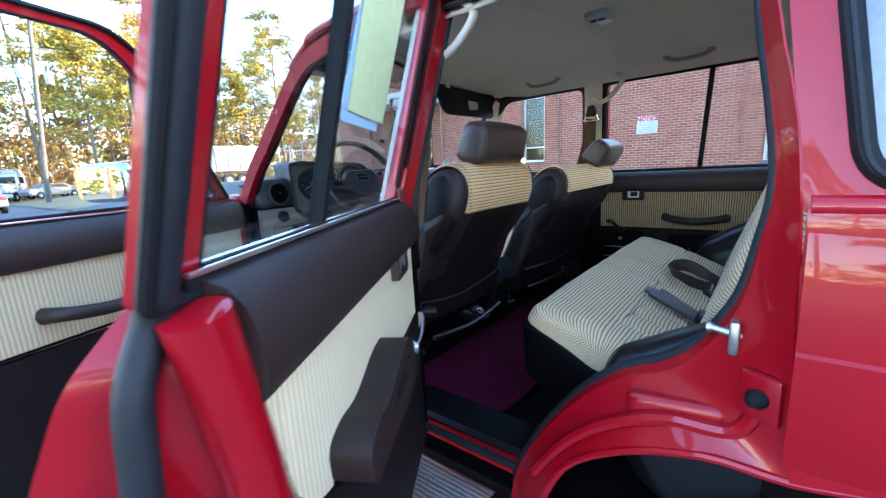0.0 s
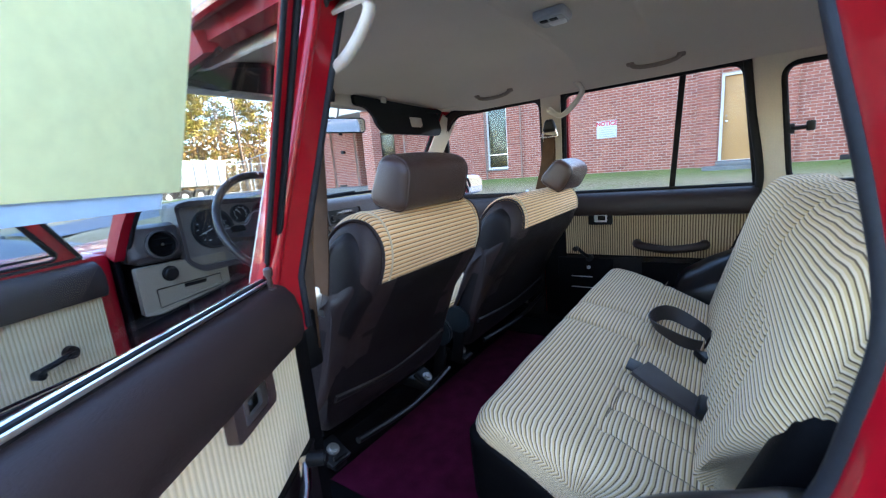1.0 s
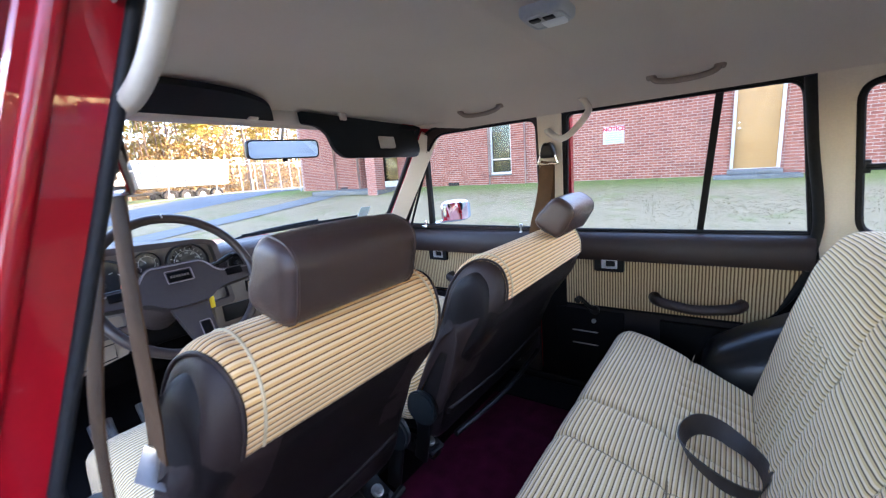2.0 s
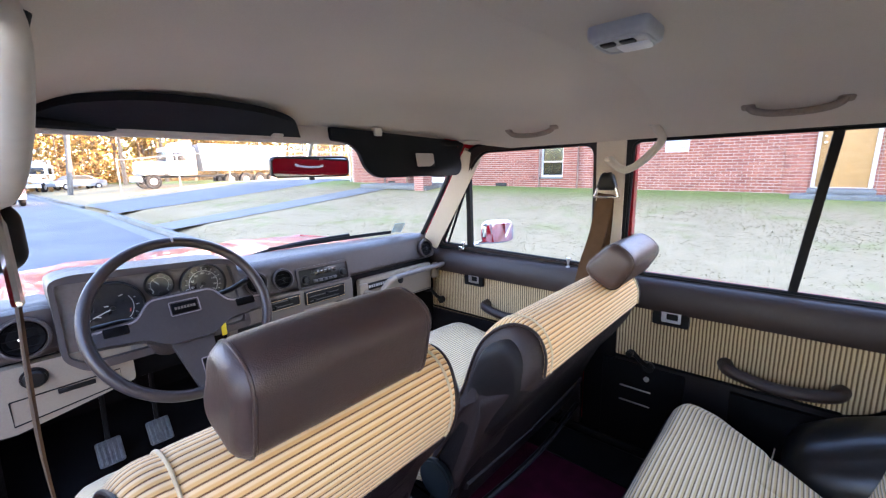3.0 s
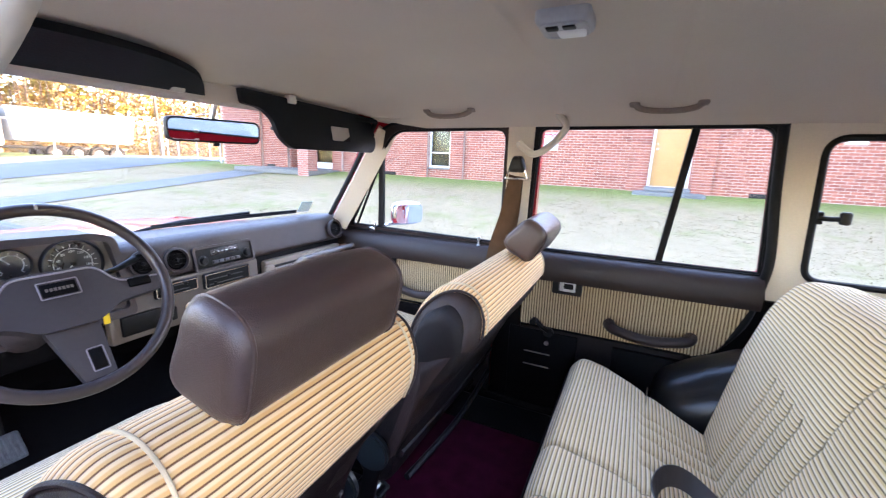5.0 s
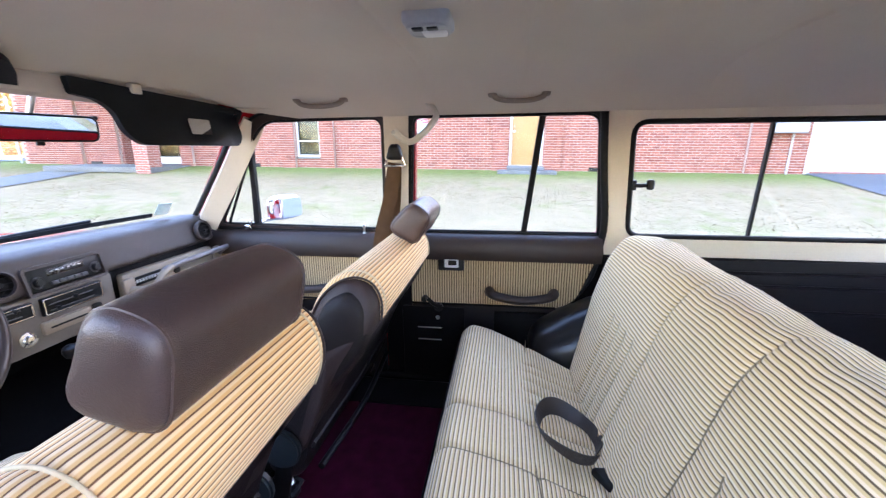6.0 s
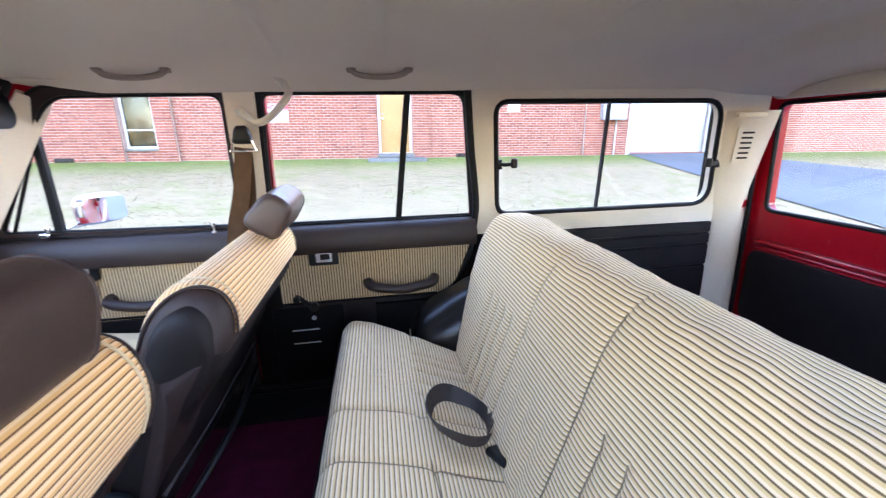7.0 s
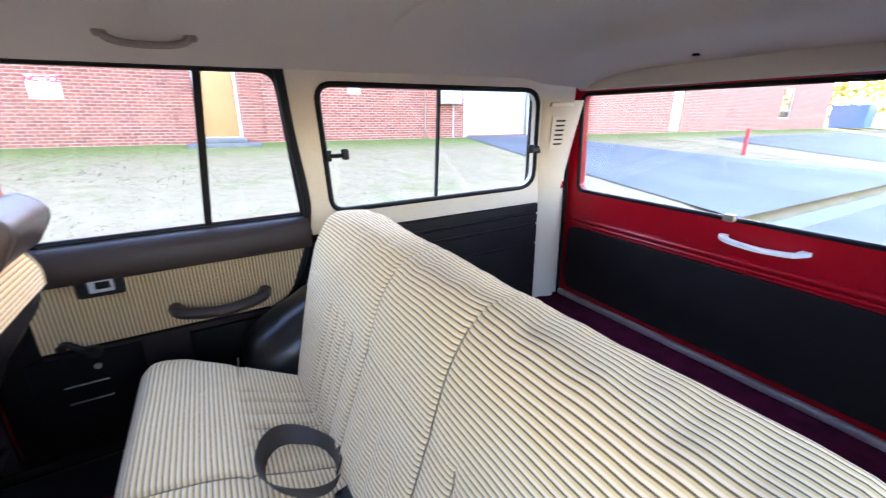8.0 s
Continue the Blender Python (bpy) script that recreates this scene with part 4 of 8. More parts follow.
for s in (-1, 1):
    foot = 1.255 if s < 0 else 1.19
    part("rear_wing", panel(rpoly(skin_lo, [0.004, 0.02, 0.05, 0.02, 0.05, 0.05, 0.05, 0.05, 0.05, 0.004]), [], 0.006, on_x(s, 0.868)), RED, car, "red rear wing")
    if s < 0:
        swell = lambda z: 0.874 + 0.020 * (1 - ((z - 1.085) / 0.175) ** 2) - (0.006 if z > 1.08 else 0.0)
        zs = [0.912 + 0.012 * k for k in range(14)] + [1.074, 1.079, 1.083] + [1.09 + 0.0124 * k for k in range(14)]
        part("wing_skin", thick(strip([[(-swell(z) - 0.004 * math.sin(3.0 * (y + 0.8)), y, z) for z in zs] for y in [-0.79 - 0.1 * k for k in range(13)]]), 0.003), RED, car, "softly swollen red wing")
        part("wing_top", box2((-0.868, -0.787, 1.188), (-0.874, -1.99, 1.26), 0.001), RED, car)
    part("wing_crease", tube([(s * 0.872, -0.792, 1.076), (s * 0.872, -1.97, 1.076)], 0.006, 8), RED, car)
    part("wing_shoulder", tube([(s * 0.862, -0.79, foot + 0.007), (s * 0.862, -1.98, foot + 0.007)], 0.014, 10), RED, car)
    out_hole = rpoly([(-0.787, 1.66), (-1.66, 1.655), (-1.755, 1.285), (-0.836, 1.285)], [0.05, 0.07, 0.08, 0.05], 7)
    if s > 0:
        out_hole = rpoly([(-0.775, 1.70), (-1.70, 1.695), (-1.82, 1.215), (-0.815, 1.215)], [0.05, 0.07, 0.08, 0.05], 7)
    top_out = rpoly([(-0.784, foot), (-0.722, 1.745), (-1.87, 1.745), (-1.95, foot)], 0.003)
    part("rear_side_skin", panel(top_out, [out_hole], 0.006, on_side(s, 0.08)), RED, car)
    part("outer_window_seal", ring_seal(out_hole, on_side(s, 0.08), 0.012, 0.006), RUBBER, car)
    part("outer_window_trim", ring_seal([(y, z) for y, z in out_hole], on_side(s, 0.084), 0.0035, 0.014), SEAL, car, "dark window bead")
    if s < 0:
        part("outer_pane_frame", panel(rpoly([(-0.80, 1.675), (-1.67, 1.675), (-1.775, 1.265), (-0.845, 1.265)], 0.05), [rpoly([(-0.825, 1.645), (-1.65, 1.645), (-1.745, 1.295), (-0.87, 1.295)], 0.05)], 0.02, on_side(s, 0.045)), mat("dull_aluminium", (0.30, 0.31, 0.33), 0.5, metal=0.6, var=0.1), car, "aluminium sliding window frame")
    part("arch_lip", tube(spline([(s * 0.868, y, z) for y, z in ((-0.42, 0.62), (-0.481, 0.757), (-0.582, 0.838), (-0.70, 0.882), (-0.80, 0.886), (-0.90, 0.905), (-1.05, 0.90), (-1.22, 0.875), (-1.34, 0.82), (-1.43, 0.70), (-1.46, 0.57))], 4), 0.007, 8), RED, car)
# striker and plug on the jamb
part("door_striker", add(tube([(-0.812, -0.735, 1.062), (-0.804, -0.695, 1.066)], 0.006, 12), add(box2((-0.80, -0.718, 1.035), (-0.83, -0.732, 1.088), 0.005), cyl(0.010, 0.010, 0.008, Matrix.Translation((-0.803, -0.692, 1.066)) @ Matrix.Rotation(radians(90), 4, "X"), 14, 0.002))), STEEL, car, "zinc door striker")
part("jamb_plug_plate", moved(rbox(0.052, 0.012, 0.07, 0.005), Matrix.Translation((-0.857, -0.762, 0.995)) @ Matrix.Rotation(radians(63), 4, "Z")), RED, car)
part("rubber_plug", moved(lathe([(0.014, 0), (0.014, 0.006), (0.010, 0.012), (0.008, 0.018), (0.003, 0.02)], None, 16), Matrix.Translation((-0.862, -0.759, 0.995)) @ Matrix.Rotation(radians(63), 4, "Z") @ Matrix.Rotation(radians(-90), 4, "X")), RUBBER, car, "black rubber buffer")

# front of the car: wings, bonnet, windscreen
for s in (1, -1):
    wing = [(0.96, 1.255), (2.32, 1.19), (2.34, 0.62), (1.92, 0.62), (1.86, 0.78), (1.72, 0.88), (1.5, 0.89), (1.36, 0.80), (1.30, 0.62), (0.96, 0.60)]
    part("front_wing", panel(rpoly(wing, 0.03), [], 0.02, on_x(s, 0.85)), RED, car, "red front wing")
bon = []
for i in range(15):
    y = 1.10 + (2.33 - 1.10) * i / 14
    bon.append([(x, y, 1.272 - 0.065 * (i / 14) ** 1.5 - 0.03 * (abs(x) / 0.87) ** 4 + 0.012 * math.exp(-((abs(x) - 0.42) / 0.05) ** 2)) for x in [-0.87 + 1.74 * k / 36 for k in range(37)]])
part("bonnet", thick(strip(bon), 0.004), RED, car, "red bonnet with raised ridges")
part("scuttle", box2((-0.80, 0.92, 1.24), (0.80, 1.14, 1.275), 0.01), RED, car)
part("front_panel", box2((-0.87, 2.31, 0.62), (0.87, 2.345, 1.19), 0.02), RED, car)
scr = []
for i in range(9):
    t = i / 8
    scr.append([((0.702 - 0.068 * t) * u, 0.89 - 0.318 * t + (0.19 - 0.08 * t) * (1 - u * u), 1.315 + 0.415 * t) for u in [-1 + 2 * k / 20 for k in range(21)]])
pane = part("windscreen", thick(strip(scr), 0.004), GLASS, car, "clear windscreen")
pane.visible_shadow = False
part("screen_seal_top", tube([scr[-1][k] for k in range(21)], 0.011, 8), RUBBER, car)
part("screen_seal_foot", tube([scr[0][k] for k in range(21)], 0.005, 8), RUBBER, car)
part("sticker", thick(strip([[(0.548, 0.922, 1.357), (0.588, 0.900, 1.357)], [(0.545, 0.889, 1.40), (0.585, 0.868, 1.40)]]), 0.001), mat("pale_sticker", (0.5, 0.62, 0.66), 0.6, var=0.1, scale=60), car)
for a, b, c in (((-0.12, 1.10, 1.30), (0.10, 1.075, 1.345), (0.57, 0.952, 1.354)), ((-0.72, 0.95, 1.29), (-0.45, 1.03, 1.325), (-0.20, 1.10, 1.335))):
    wp = part("wiper", tube(spline([a, b, tuple(b[i] + 0.6 * (c[i] - b[i]) + (0, 0.01, 0.012)[i] for i in range(3))], 6), 0.006, 8), PLASTIC, car, "black wiper")
    part("wiper_blade", tube(spline([(b[0] - 0.05, b[1] + 0.002, b[2] - 0.004), tuple((p + q) / 2 for p, q in zip(b, c)), c], 6), 0, flat=(0.008, 0.014), up=(0, 0, 1)), RUBBER, wp)


def wheel(x, y, s):
    tyre = part("wheel", lathe([(0.20, -0.08), (0.30, -0.115), (0.355, -0.10), (0.372, -0.07), (0.372, 0.07), (0.355, 0.10), (0.30, 0.115), (0.20, 0.08)], Matrix.Translation((x, y, 0.372)) @ Matrix.Rotation(radians(90), 4, "Y"), 48, closed=True), RUBBER, car, "black road wheel")
    part("rim", lathe([(0.205, -0.06), (0.205, 0.085), (0.185, 0.085), (0.17, 0.05), (0.09, 0.035), (0.085, 0.07), (0.05, 0.075)], Matrix.Translation((x, y, 0.372)) @ Matrix.Rotation(radians(90 * s), 4, "Y"), 36), STEEL, tyre, "steel rim")
    lug = bmesh.new()
    for k in range(48):
        for side in (-1, 1):
            m = Matrix.Translation((x, y, 0.372)) @ Matrix.Rotation(2 * math.pi * (k + 0.25 * side) / 48, 4, "X") @ Matrix.Translation((side * 0.055, 0, 0.374))
            add(lug, rbox(0.075, 0.028, 0.014, 0.0, m))
    part("tread", lug, RUBBER, tyre)


for x, s in ((0.745, 1), (-0.745, -1)):
    wheel(x, -0.985, s)
    wheel(x, 1.62, s)

# mirrors on the front doors
for s, root in ((1, None), (-1, front_left)):
    cen = Vector((0.965, 0.63, 1.332) if s > 0 else (-1.02, 0.66, 1.352))
    holder = root or car
    body = pillow(*((0.155, 0.045, 0.104) if s > 0 else (0.178, 0.05, 0.118)), 0.022, Matrix.Translation(cen) @ Matrix.Rotation(radians(-30.4 if s > 0 else 14), 4, "Z"), 8, 0.006)
    mr = part("door_mirror", body, CHROME, holder, "chrome door mirror")
    gl = moved(panel(rpoly([(-0.07, -0.044), (-0.07, 0.044), (0.07, 0.044), (0.07, -0.044)], 0.022), [], 0.002, lambda u, v, w: Vector((u * (1.0 if s > 0 else 1.15), -0.0335 - w, v * (1.0 if s > 0 else 1.15)))), Matrix.Translation(cen) @ Matrix.Rotation(radians(-30.4 if s > 0 else 14), 4, "Z"))
    MIRROR = bpy.data.materials.get("mirror_glass") or mat("mirror_glass", (0.86, 0.88, 0.88), 0.015, metal=1.0, var=0.0, rvar=0.0)
    fixed = mr if s > 0 else holder
    part("mirror_face", gl, MIRROR, fixed, "mirror glass")
    part("mirror_stem", tube(spline([(s * 0.80, 0.70, 1.275), (s * 0.88, 0.68, 1.283), tuple(cen + Vector((0, 0.02, -0.05)))], 5), 0.008, 10), CHROME, fixed)

# ---- things inside the car ----
CAPV = mat("dark_cap_vinyl", (0.030, 0.0185, 0.0175), 0.42, var=0.12, scale=6, fine=300, bump=0.35, bump_scale=700, spec=0.25)
def front_seat(name, label, x0, x1, head_x, head_w, shift=(0.0, 0.0), tilt=12, head=(-0.058, 1.405), sag=0, z_floor=0.70):
    """A front seat: cushion, reclined back with vinyl end caps, dark back cover, boxy headrest."""
    mid = (x0 + x1) / 2
    dy, dz = shift
    mv = Matrix.Translation((0, dy, dz))
    seat = thing(name, label, "seat", (mid, 0.25, z_floor), "front seats")
    # the covered section runs from the foot of the front face over the top and under the rear bulge
    front = [(0.235, 0.86), (0.175, 1.0), (0.122, 1.13), (0.082, 1.235), (0.052, 1.30), (0.014, 1.337), (-0.032, 1.347), (-0.072, 1.328), (-0.092, 1.287), (-0.091, 1.243), (-0.076, 1.203), (-0.058, 1.178)]
    front = front[:len(front) - sag]
    cloth = [tuple(p)[:2] for p in spline([(a, b, 0) for a, b in front], 5)]
    hub = (0.03, 1.16)
    shell = section([(0.225, 0.82), (0.14, 1.06), (0.062, 1.235), (0.03, 1.30), (-0.03, 1.325), (-0.066, 1.30), (-0.080, 1.245), (-0.064, 1.185), (0.030, 1.055), (0.098, 0.90), (0.118, 0.83), (0.15, 0.80)], [0.03, 0.05, 0.05, 0.03, 0.03, 0.03, 0.03, 0.03, 0.05, 0.03, 0.03, 0.03])
    # same leather as the end caps, darkened: shade behind the seat is in the colour
    part("backrest", moved(upholstery(shell, x0 + 0.008, x1 - 0.008, 0.045), mv), BACKV, seat, "dark brown vinyl seat back")
    total = sum(math.dist(p, q) for p, q in zip(cloth, cloth[1:]))

    def edge_in(l):
        """How far the cloth's edge stands in from the end: least on the front and top, most behind."""
        t = max(0.0, min(1.0, (l / total - 0.70) / 0.22))
        return 0.016 + 0.034 * math.sin(math.pi * 0.5 * t) ** 2

    def shoulder(x, z):
        """The back draws in towards its top at both ends."""
        k = max(0.0, min(1.0, (z - 1.12) / 0.24)) ** 2
        c = (x - mid) / (x1 - x0) * 2
        return -0.030 * k * c ** 5

    def on_cloth(x, y, z, lift=0.0):
        """A point of the covered section at x, drawn in where the ends round off."""
        e = min(1.0, max(0.0, min(x - x0, x1 - x)) / 0.06)
        d = Vector((y - hub[0], z - hub[1]))
        q = d.normalized() * (d.length - 0.06 * (1 - math.sqrt(max(0, 1 - (1 - e) ** 2))) + lift)
        return Vector((x + shoulder(x, z), hub[0] + q.x, hub[1] + q.y))

    length = [0.0]
    for p, q in zip(cloth, cloth[1:]):
        length.append(length[-1] + math.dist(p, q))
    seams = (0.078, 0.062)
    cols = 64
    bm = bmesh.new()
    uv = bm.loops.layers.uv.new("UVMap")
    rows = []
    for (y, z), l in zip(cloth, length):
        a, b = x0 + edge_in(l), x1 - edge_in(l)
        row = []
        for k in range(cols + 1):
            u = k / cols
            u = 0.5 - 0.5 * math.cos(math.pi * u) if k not in (0, cols) else u
            x = a + (b - a) * u
            groove = sum(0.0022 * math.exp(-((e - d) / 0.006) ** 2) for e, d in ((x - x0, seams[0]), (x1 - x, seams[1])))
            p = on_cloth(x, y, z, 0.002 - groove + 0.0009 * noise.noise((x * 9, l * 8, 3 + x0)))
            v = bm.verts.new(p)
            row.append((v, x, l))
        rows.append(row)
    for r0, r1 in zip(rows, rows[1:]):
        for k in range(cols):
            quad = (r0[k], r0[k + 1], r1[k + 1], r1[k])
            f = bm.faces.new([q[0] for q in quad])
            for loop, q in zip(f.loops, quad):
                loop[uv].uv = (q[1], q[2])
    part("back_cloth", moved(thick(bm, 0.004), mv), SEATC, seat, "gold and cream striped cloth top")
    # vinyl end caps under the cloth's edges
    cap_line = cloth + [(-0.03, 1.13), (0.02, 1.065), (0.066, 0.975), (0.105, 0.89), (0.15, 0.845)]
    for s in (-1, 1):
        rows = []
        for d in (0.0, 0.003, 0.008, 0.016, 0.028, 0.045, 0.065, 0.085, 0.11):
            x = x0 + d if s < 0 else x1 - d
            rows.append([tuple(on_cloth(x, y, z, -0.0025)) for y, z in cap_line])
        c = sum((Vector(p) for p in rows[0]), Vector()) / len(cap_line)
        for k, out in ((0.86, 0.0008), (0.6, 0.0016), (0.3, 0.002)):
            rows.insert(0, [tuple(c + (Vector(p) - c) * k + Vector((s * out, 0, 0))) for p in rows[-9]])
        bm = strip(rows)
        bm.verts.ensure_lookup_table()
        bm.faces.new([bm.verts[k] for k in range(len(cap_line))])
        part("end_cap", moved(bm, mv), CAPV, seat, "brown vinyl end cap", angle=85)
        edge = [tuple(on_cloth(x0 + edge_in(l) if s < 0 else x1 - edge_in(l), y, z, 0.0025)) for (y, z), l in zip(cloth, length) if l > 0.3 * total]
        part("piping", moved(tube(edge, 0.003, 8), mv), CAPV, seat, "dark piping")
        d = seams[0] if s < 0 else seams[1]
        cord = [tuple(on_cloth(x0 + d if s < 0 else x1 - d, y, z, 0.0022)) for (y, z), l in zip(cloth, length) if l > 0.3 * total]
        part("seam_cord", moved(tube(cord, 0.0021, 8), mv), CORD, seat, "sewn seam cord")
    # the foot of the rear cover hangs in a curve
    part("back_hem", moved(tube(spline([(x0 + 0.025, 0.094, 0.915), (mid, 0.108, 0.885), (x1 - 0.025, 0.094, 0.915)], 8), 0.011, 8), mv), BACKV, seat, "rolled hem of the back cover")
    # headrest: a wedge with flat piped ends
    hm = mv @ Matrix.Translation((head_x, head[0], head[1])) @ Matrix.Rotation(radians(tilt), 4, "X")
    wedge = section([(0.060, -0.058), (0.030, 0.062), (-0.052, 0.052), (-0.050, -0.062)], [0.040, 0.046, 0.044, 0.036], 7, 0.012)
    belly = lambda x, y, z, l: Vector((0, 0, 0.005 * (1 - (2 * x / head_w) ** 2) * (1 if z > 0 else 0.3)))
    h = part("headrest", moved(upholstery(wedge, -head_w / 2, head_w / 2, 0.022, 20, belly, centre=(0.0, 0.0)), hm), VINYL, seat, "brown leather headrest with piped ends", angle=60)
    for s in (-1, 1):
        e = s * (head_w / 2 - 0.016)
        ring = [hm @ Vector((e, y * 0.985, z * 0.985)) for y, z in wedge]
        part("headrest_piping", tube(ring, 0.0022, 6, closed=True), VINYL, h)
    for s in (-0.06, 0.06):
        part("headrest_post", moved(tube([(head_x + s, -0.045, 1.30), (head_x + s, -0.05, 1.37)], 0.006, 10), mv), CHROME, h)
    # cushion
    cu = section([(0.19, 0.80), (0.19, 0.93), (0.25, 0.955), (0.60, 0.985), (0.68, 0.95), (0.69, 0.82), (0.65, 0.79)], [0.02, 0.02, 0.04, 0.05, 0.05, 0.04, 0.03])
    part("cushion", upholstery(cu, x0 + 0.02, x1 - 0.02, 0.05, 14), BENCH, seat, "cream striped cushion")
    part("cushion_base", box2((x0 + 0.04, 0.18, 0.76), (x1 - 0.04, 0.66, 0.82), 0.02), BLACKV, seat)
    # runners, their feet with bolts, and the recliner
    for x in (x0 + 0.045, x1 - 0.045):
        rail = part("runner", box2((x - 0.02, 0.13, 0.70), (x + 0.02, 0.64, 0.735), 0.006), PLASTIC, seat)
        part("runner_leg", moved(rbox(0.062, 0.075, 0.012, 0.004), Matrix.Translation((x, 0.160, 0.738)) @ Matrix.Rotation(radians(28), 4, "X")), PLASTIC, seat)
        part("bolt", lathe([(0.017, 0), (0.017, 0.003), (0.011, 0.004), (0.011, 0.011), (0.006, 0.012)], Matrix.Translation((x, 0.157, 0.745)) @ Matrix.Rotation(radians(28), 4, "X"), 12), STEEL, rail, "zinc bolt")
    rx = x0 - 0.008 if x0 > -0.3 else x1 + 0.008
    part("recliner_cover", moved(cyl(0.052, 0.046, 0.024, None, 28, 0.006), Matrix.Translation((rx, 0.125, 0.895)) @ Matrix.Rotation(radians(90), 4, "Y")), RECLINE, seat, "dark blue-grey recliner cover")
    part("recliner_arm", moved(rbox(0.012, 0.045, 0.19, 0.006), Matrix.Translation((rx, 0.13, 0.815)) @ Matrix.Rotation(radians(12), 4, "X")), PLASTIC, seat)
    part("release_bar", tube(spline([(x0 + 0.05, 0.06, 0.80), (mid, 0.05, 0.785), (x1 - 0.05, 0.06, 0.80)], 6), 0.009, 8), PLASTIC, seat)
    return seat


CORD = mat("pale_seam_cord", (0.62, 0.47, 0.29), 0.8, var=0.1, scale=40, bump=0.3, bump_scale=500)
RECLINE = mat("blue_grey_plastic", (0.012, 0.017, 0.020), 0.35, var=0.15, bump=0.1)
front_seat("driver_seat", "brown vinyl and striped cloth driver seat with dark back", -0.655, -0.155, -0.398, 0.265, sag=1)
front_seat("passenger_seat", "wide brown vinyl and striped cloth front passenger seat", -0.022, 0.68, 0.53, 0.25, (-0.028, -0.03), 30, (-0.075, 1.398), 2)

# rear bench
bench = thing("rear_bench", "cream rear bench in brown pinstriped cloth with black base", "bench", (0, -0.5, 0.70))
cs = section([(-0.245, 0.80), (-0.245, 0.925), (-0.275, 0.957), (-0.45, 0.925), (-0.70, 0.835), (-0.70, 0.75), (-0.30, 0.735)], [0.03, 0.03, 0.03, 0.1, 0.03, 0.03, 0.03], 6, 0.012)


SEAM_X = (-0.46, -0.38, -0.30, -0.22, -0.05, 0.11, 0.20, 0.255, 0.31, 0.36, 0.41)


def bench_wave(x, y, z, l):
    """Cushion: a long crease, cross seams that run over the rear half, and soft swelling between them."""
    top = max(0.0, min(1.0, (z - 0.80) / 0.06))
    d = -0.008 * math.exp(-((y + 0.47 - 0.01 * math.sin(x * 7)) / 0.007) ** 2) * top
    for c in SEAM_X:
        whole = c in (-0.05, 0.11)
        run = 1.0 if whole else max(0.0, min(1.0, (-0.455 - y) / 0.02))
        bow = c + 0.012 * math.sin((y + 0.47) * 9)
        d -= 0.0085 * math.exp(-((x - bow) / 0.006) ** 2) * top * run
        d -= 0.0035 * math.exp(-((x - bow) / 0.022) ** 2) * top * run
    d += 0.005 * noise.noise((x * 5, y * 7, 1.0)) * top + 0.012 * top * (1 - ((x - 0.02) / 0.62) ** 2) * 0.6
    e = max(0.0, (abs(x - 0.02) - 0.30) / 0.3)
    return Vector((-math.copysign(0.17 * e * e * max(0.0, min(1.0, (-0.34 - y) / 0.33)), x) if x > 0 else 0.0, 0, d))


part("bench_cushion", upholstery(cs, -0.585, 0.625, 0.05, 330, bench_wave), BENCH, bench, "cream cushion with fine dark stripes", angle=60)
part("cushion_apron", upholstery(section([(-0.238, 0.755), (-0.236, 0.912), (-0.265, 0.915), (-0.45, 0.845), (-0.66, 0.745), (-0.66, 0.72), (-0.30, 0.715)], [0.02, 0.012, 0.01, 0.03, 0.01, 0.01, 0.03], 4, 0.03), -0.592, 0.632, 0.045, 14), BLACKV, bench, "black vinyl apron")
bsec = section([(-0.60, 0.80), (-0.655, 0.97), (-0.745, 1.235), (-0.80, 1.310), (-0.912, 1.310), (-0.965, 1.235), (-0.91, 0.82), (-0.80, 0.75), (-0.66, 0.76)], [0.03, 0.1, 0.05, 0.035, 0.035, 0.05, 0.04, 0.04, 0.03], 6, 0.012)


def back_wave(x, y, z, l):
    """Backrest: two long seams, short flutes between them below a curved cross seam, a wavy crown."""
    k = max(0.0, min(1.0, (z - 0.80) / 0.08)) * (1.0 if l < 0.74 else 0.0)
    d = 0.0
    for c in (-0.17, 0.10):
        d += 0.006 * math.exp(-((x - c) / 0.0055) ** 2) + 0.003 * math.exp(-((x - c) / 0.03) ** 2)
    for c in (-0.43, -0.37, -0.31, -0.25, 0.18, 0.235, 0.29, 0.345):
        low = max(0.0, min(1.0, (1.15 - z) / 0.05))
        d += (0.005 * math.exp(-((x - c) / 0.006) ** 2) + 0.003 * math.exp(-((x - c) / 0.018) ** 2)) * low
    for c in (-0.10, -0.035, 0.03):
        low = max(0.0, min(1.0, (1.08 - z) / 0.06))
        d += 0.004 * math.exp(-((x - c) / 0.013) ** 2) * low
    arch = 1.13 - 0.5 * (x + 0.02) ** 2
    d += 0.005 * math.exp(-((z - arch) / 0.010) ** 2) * (1 if -0.17 < x < 0.10 else 0.3)
    d += 0.0035 * noise.noise((x * 3.0, z * 5, 5.0))
    crown = (0.008 * noise.noise((x * 6, 2.0, y * 9)) + 0.003 * noise.noise((x * 22, 4.0, y * 15))) * max(0, (z - 1.2) / 0.1)
    e = max(0.0, (abs(x - 0.01) - 0.28) / 0.34)
    taper = -math.copysign(0.15 * e * e * max(0.0, min(1.0, (1.09 - z) / 0.22)), x)
    return Vector((taper, -d * k * 0.94, d * k * -0.3 + crown))


part("bench_back", upholstery(bsec, -0.625, 0.635, 0.06, 330, back_wave), BENCH, bench, "cream striped backrest with stitched channels", angle=60)
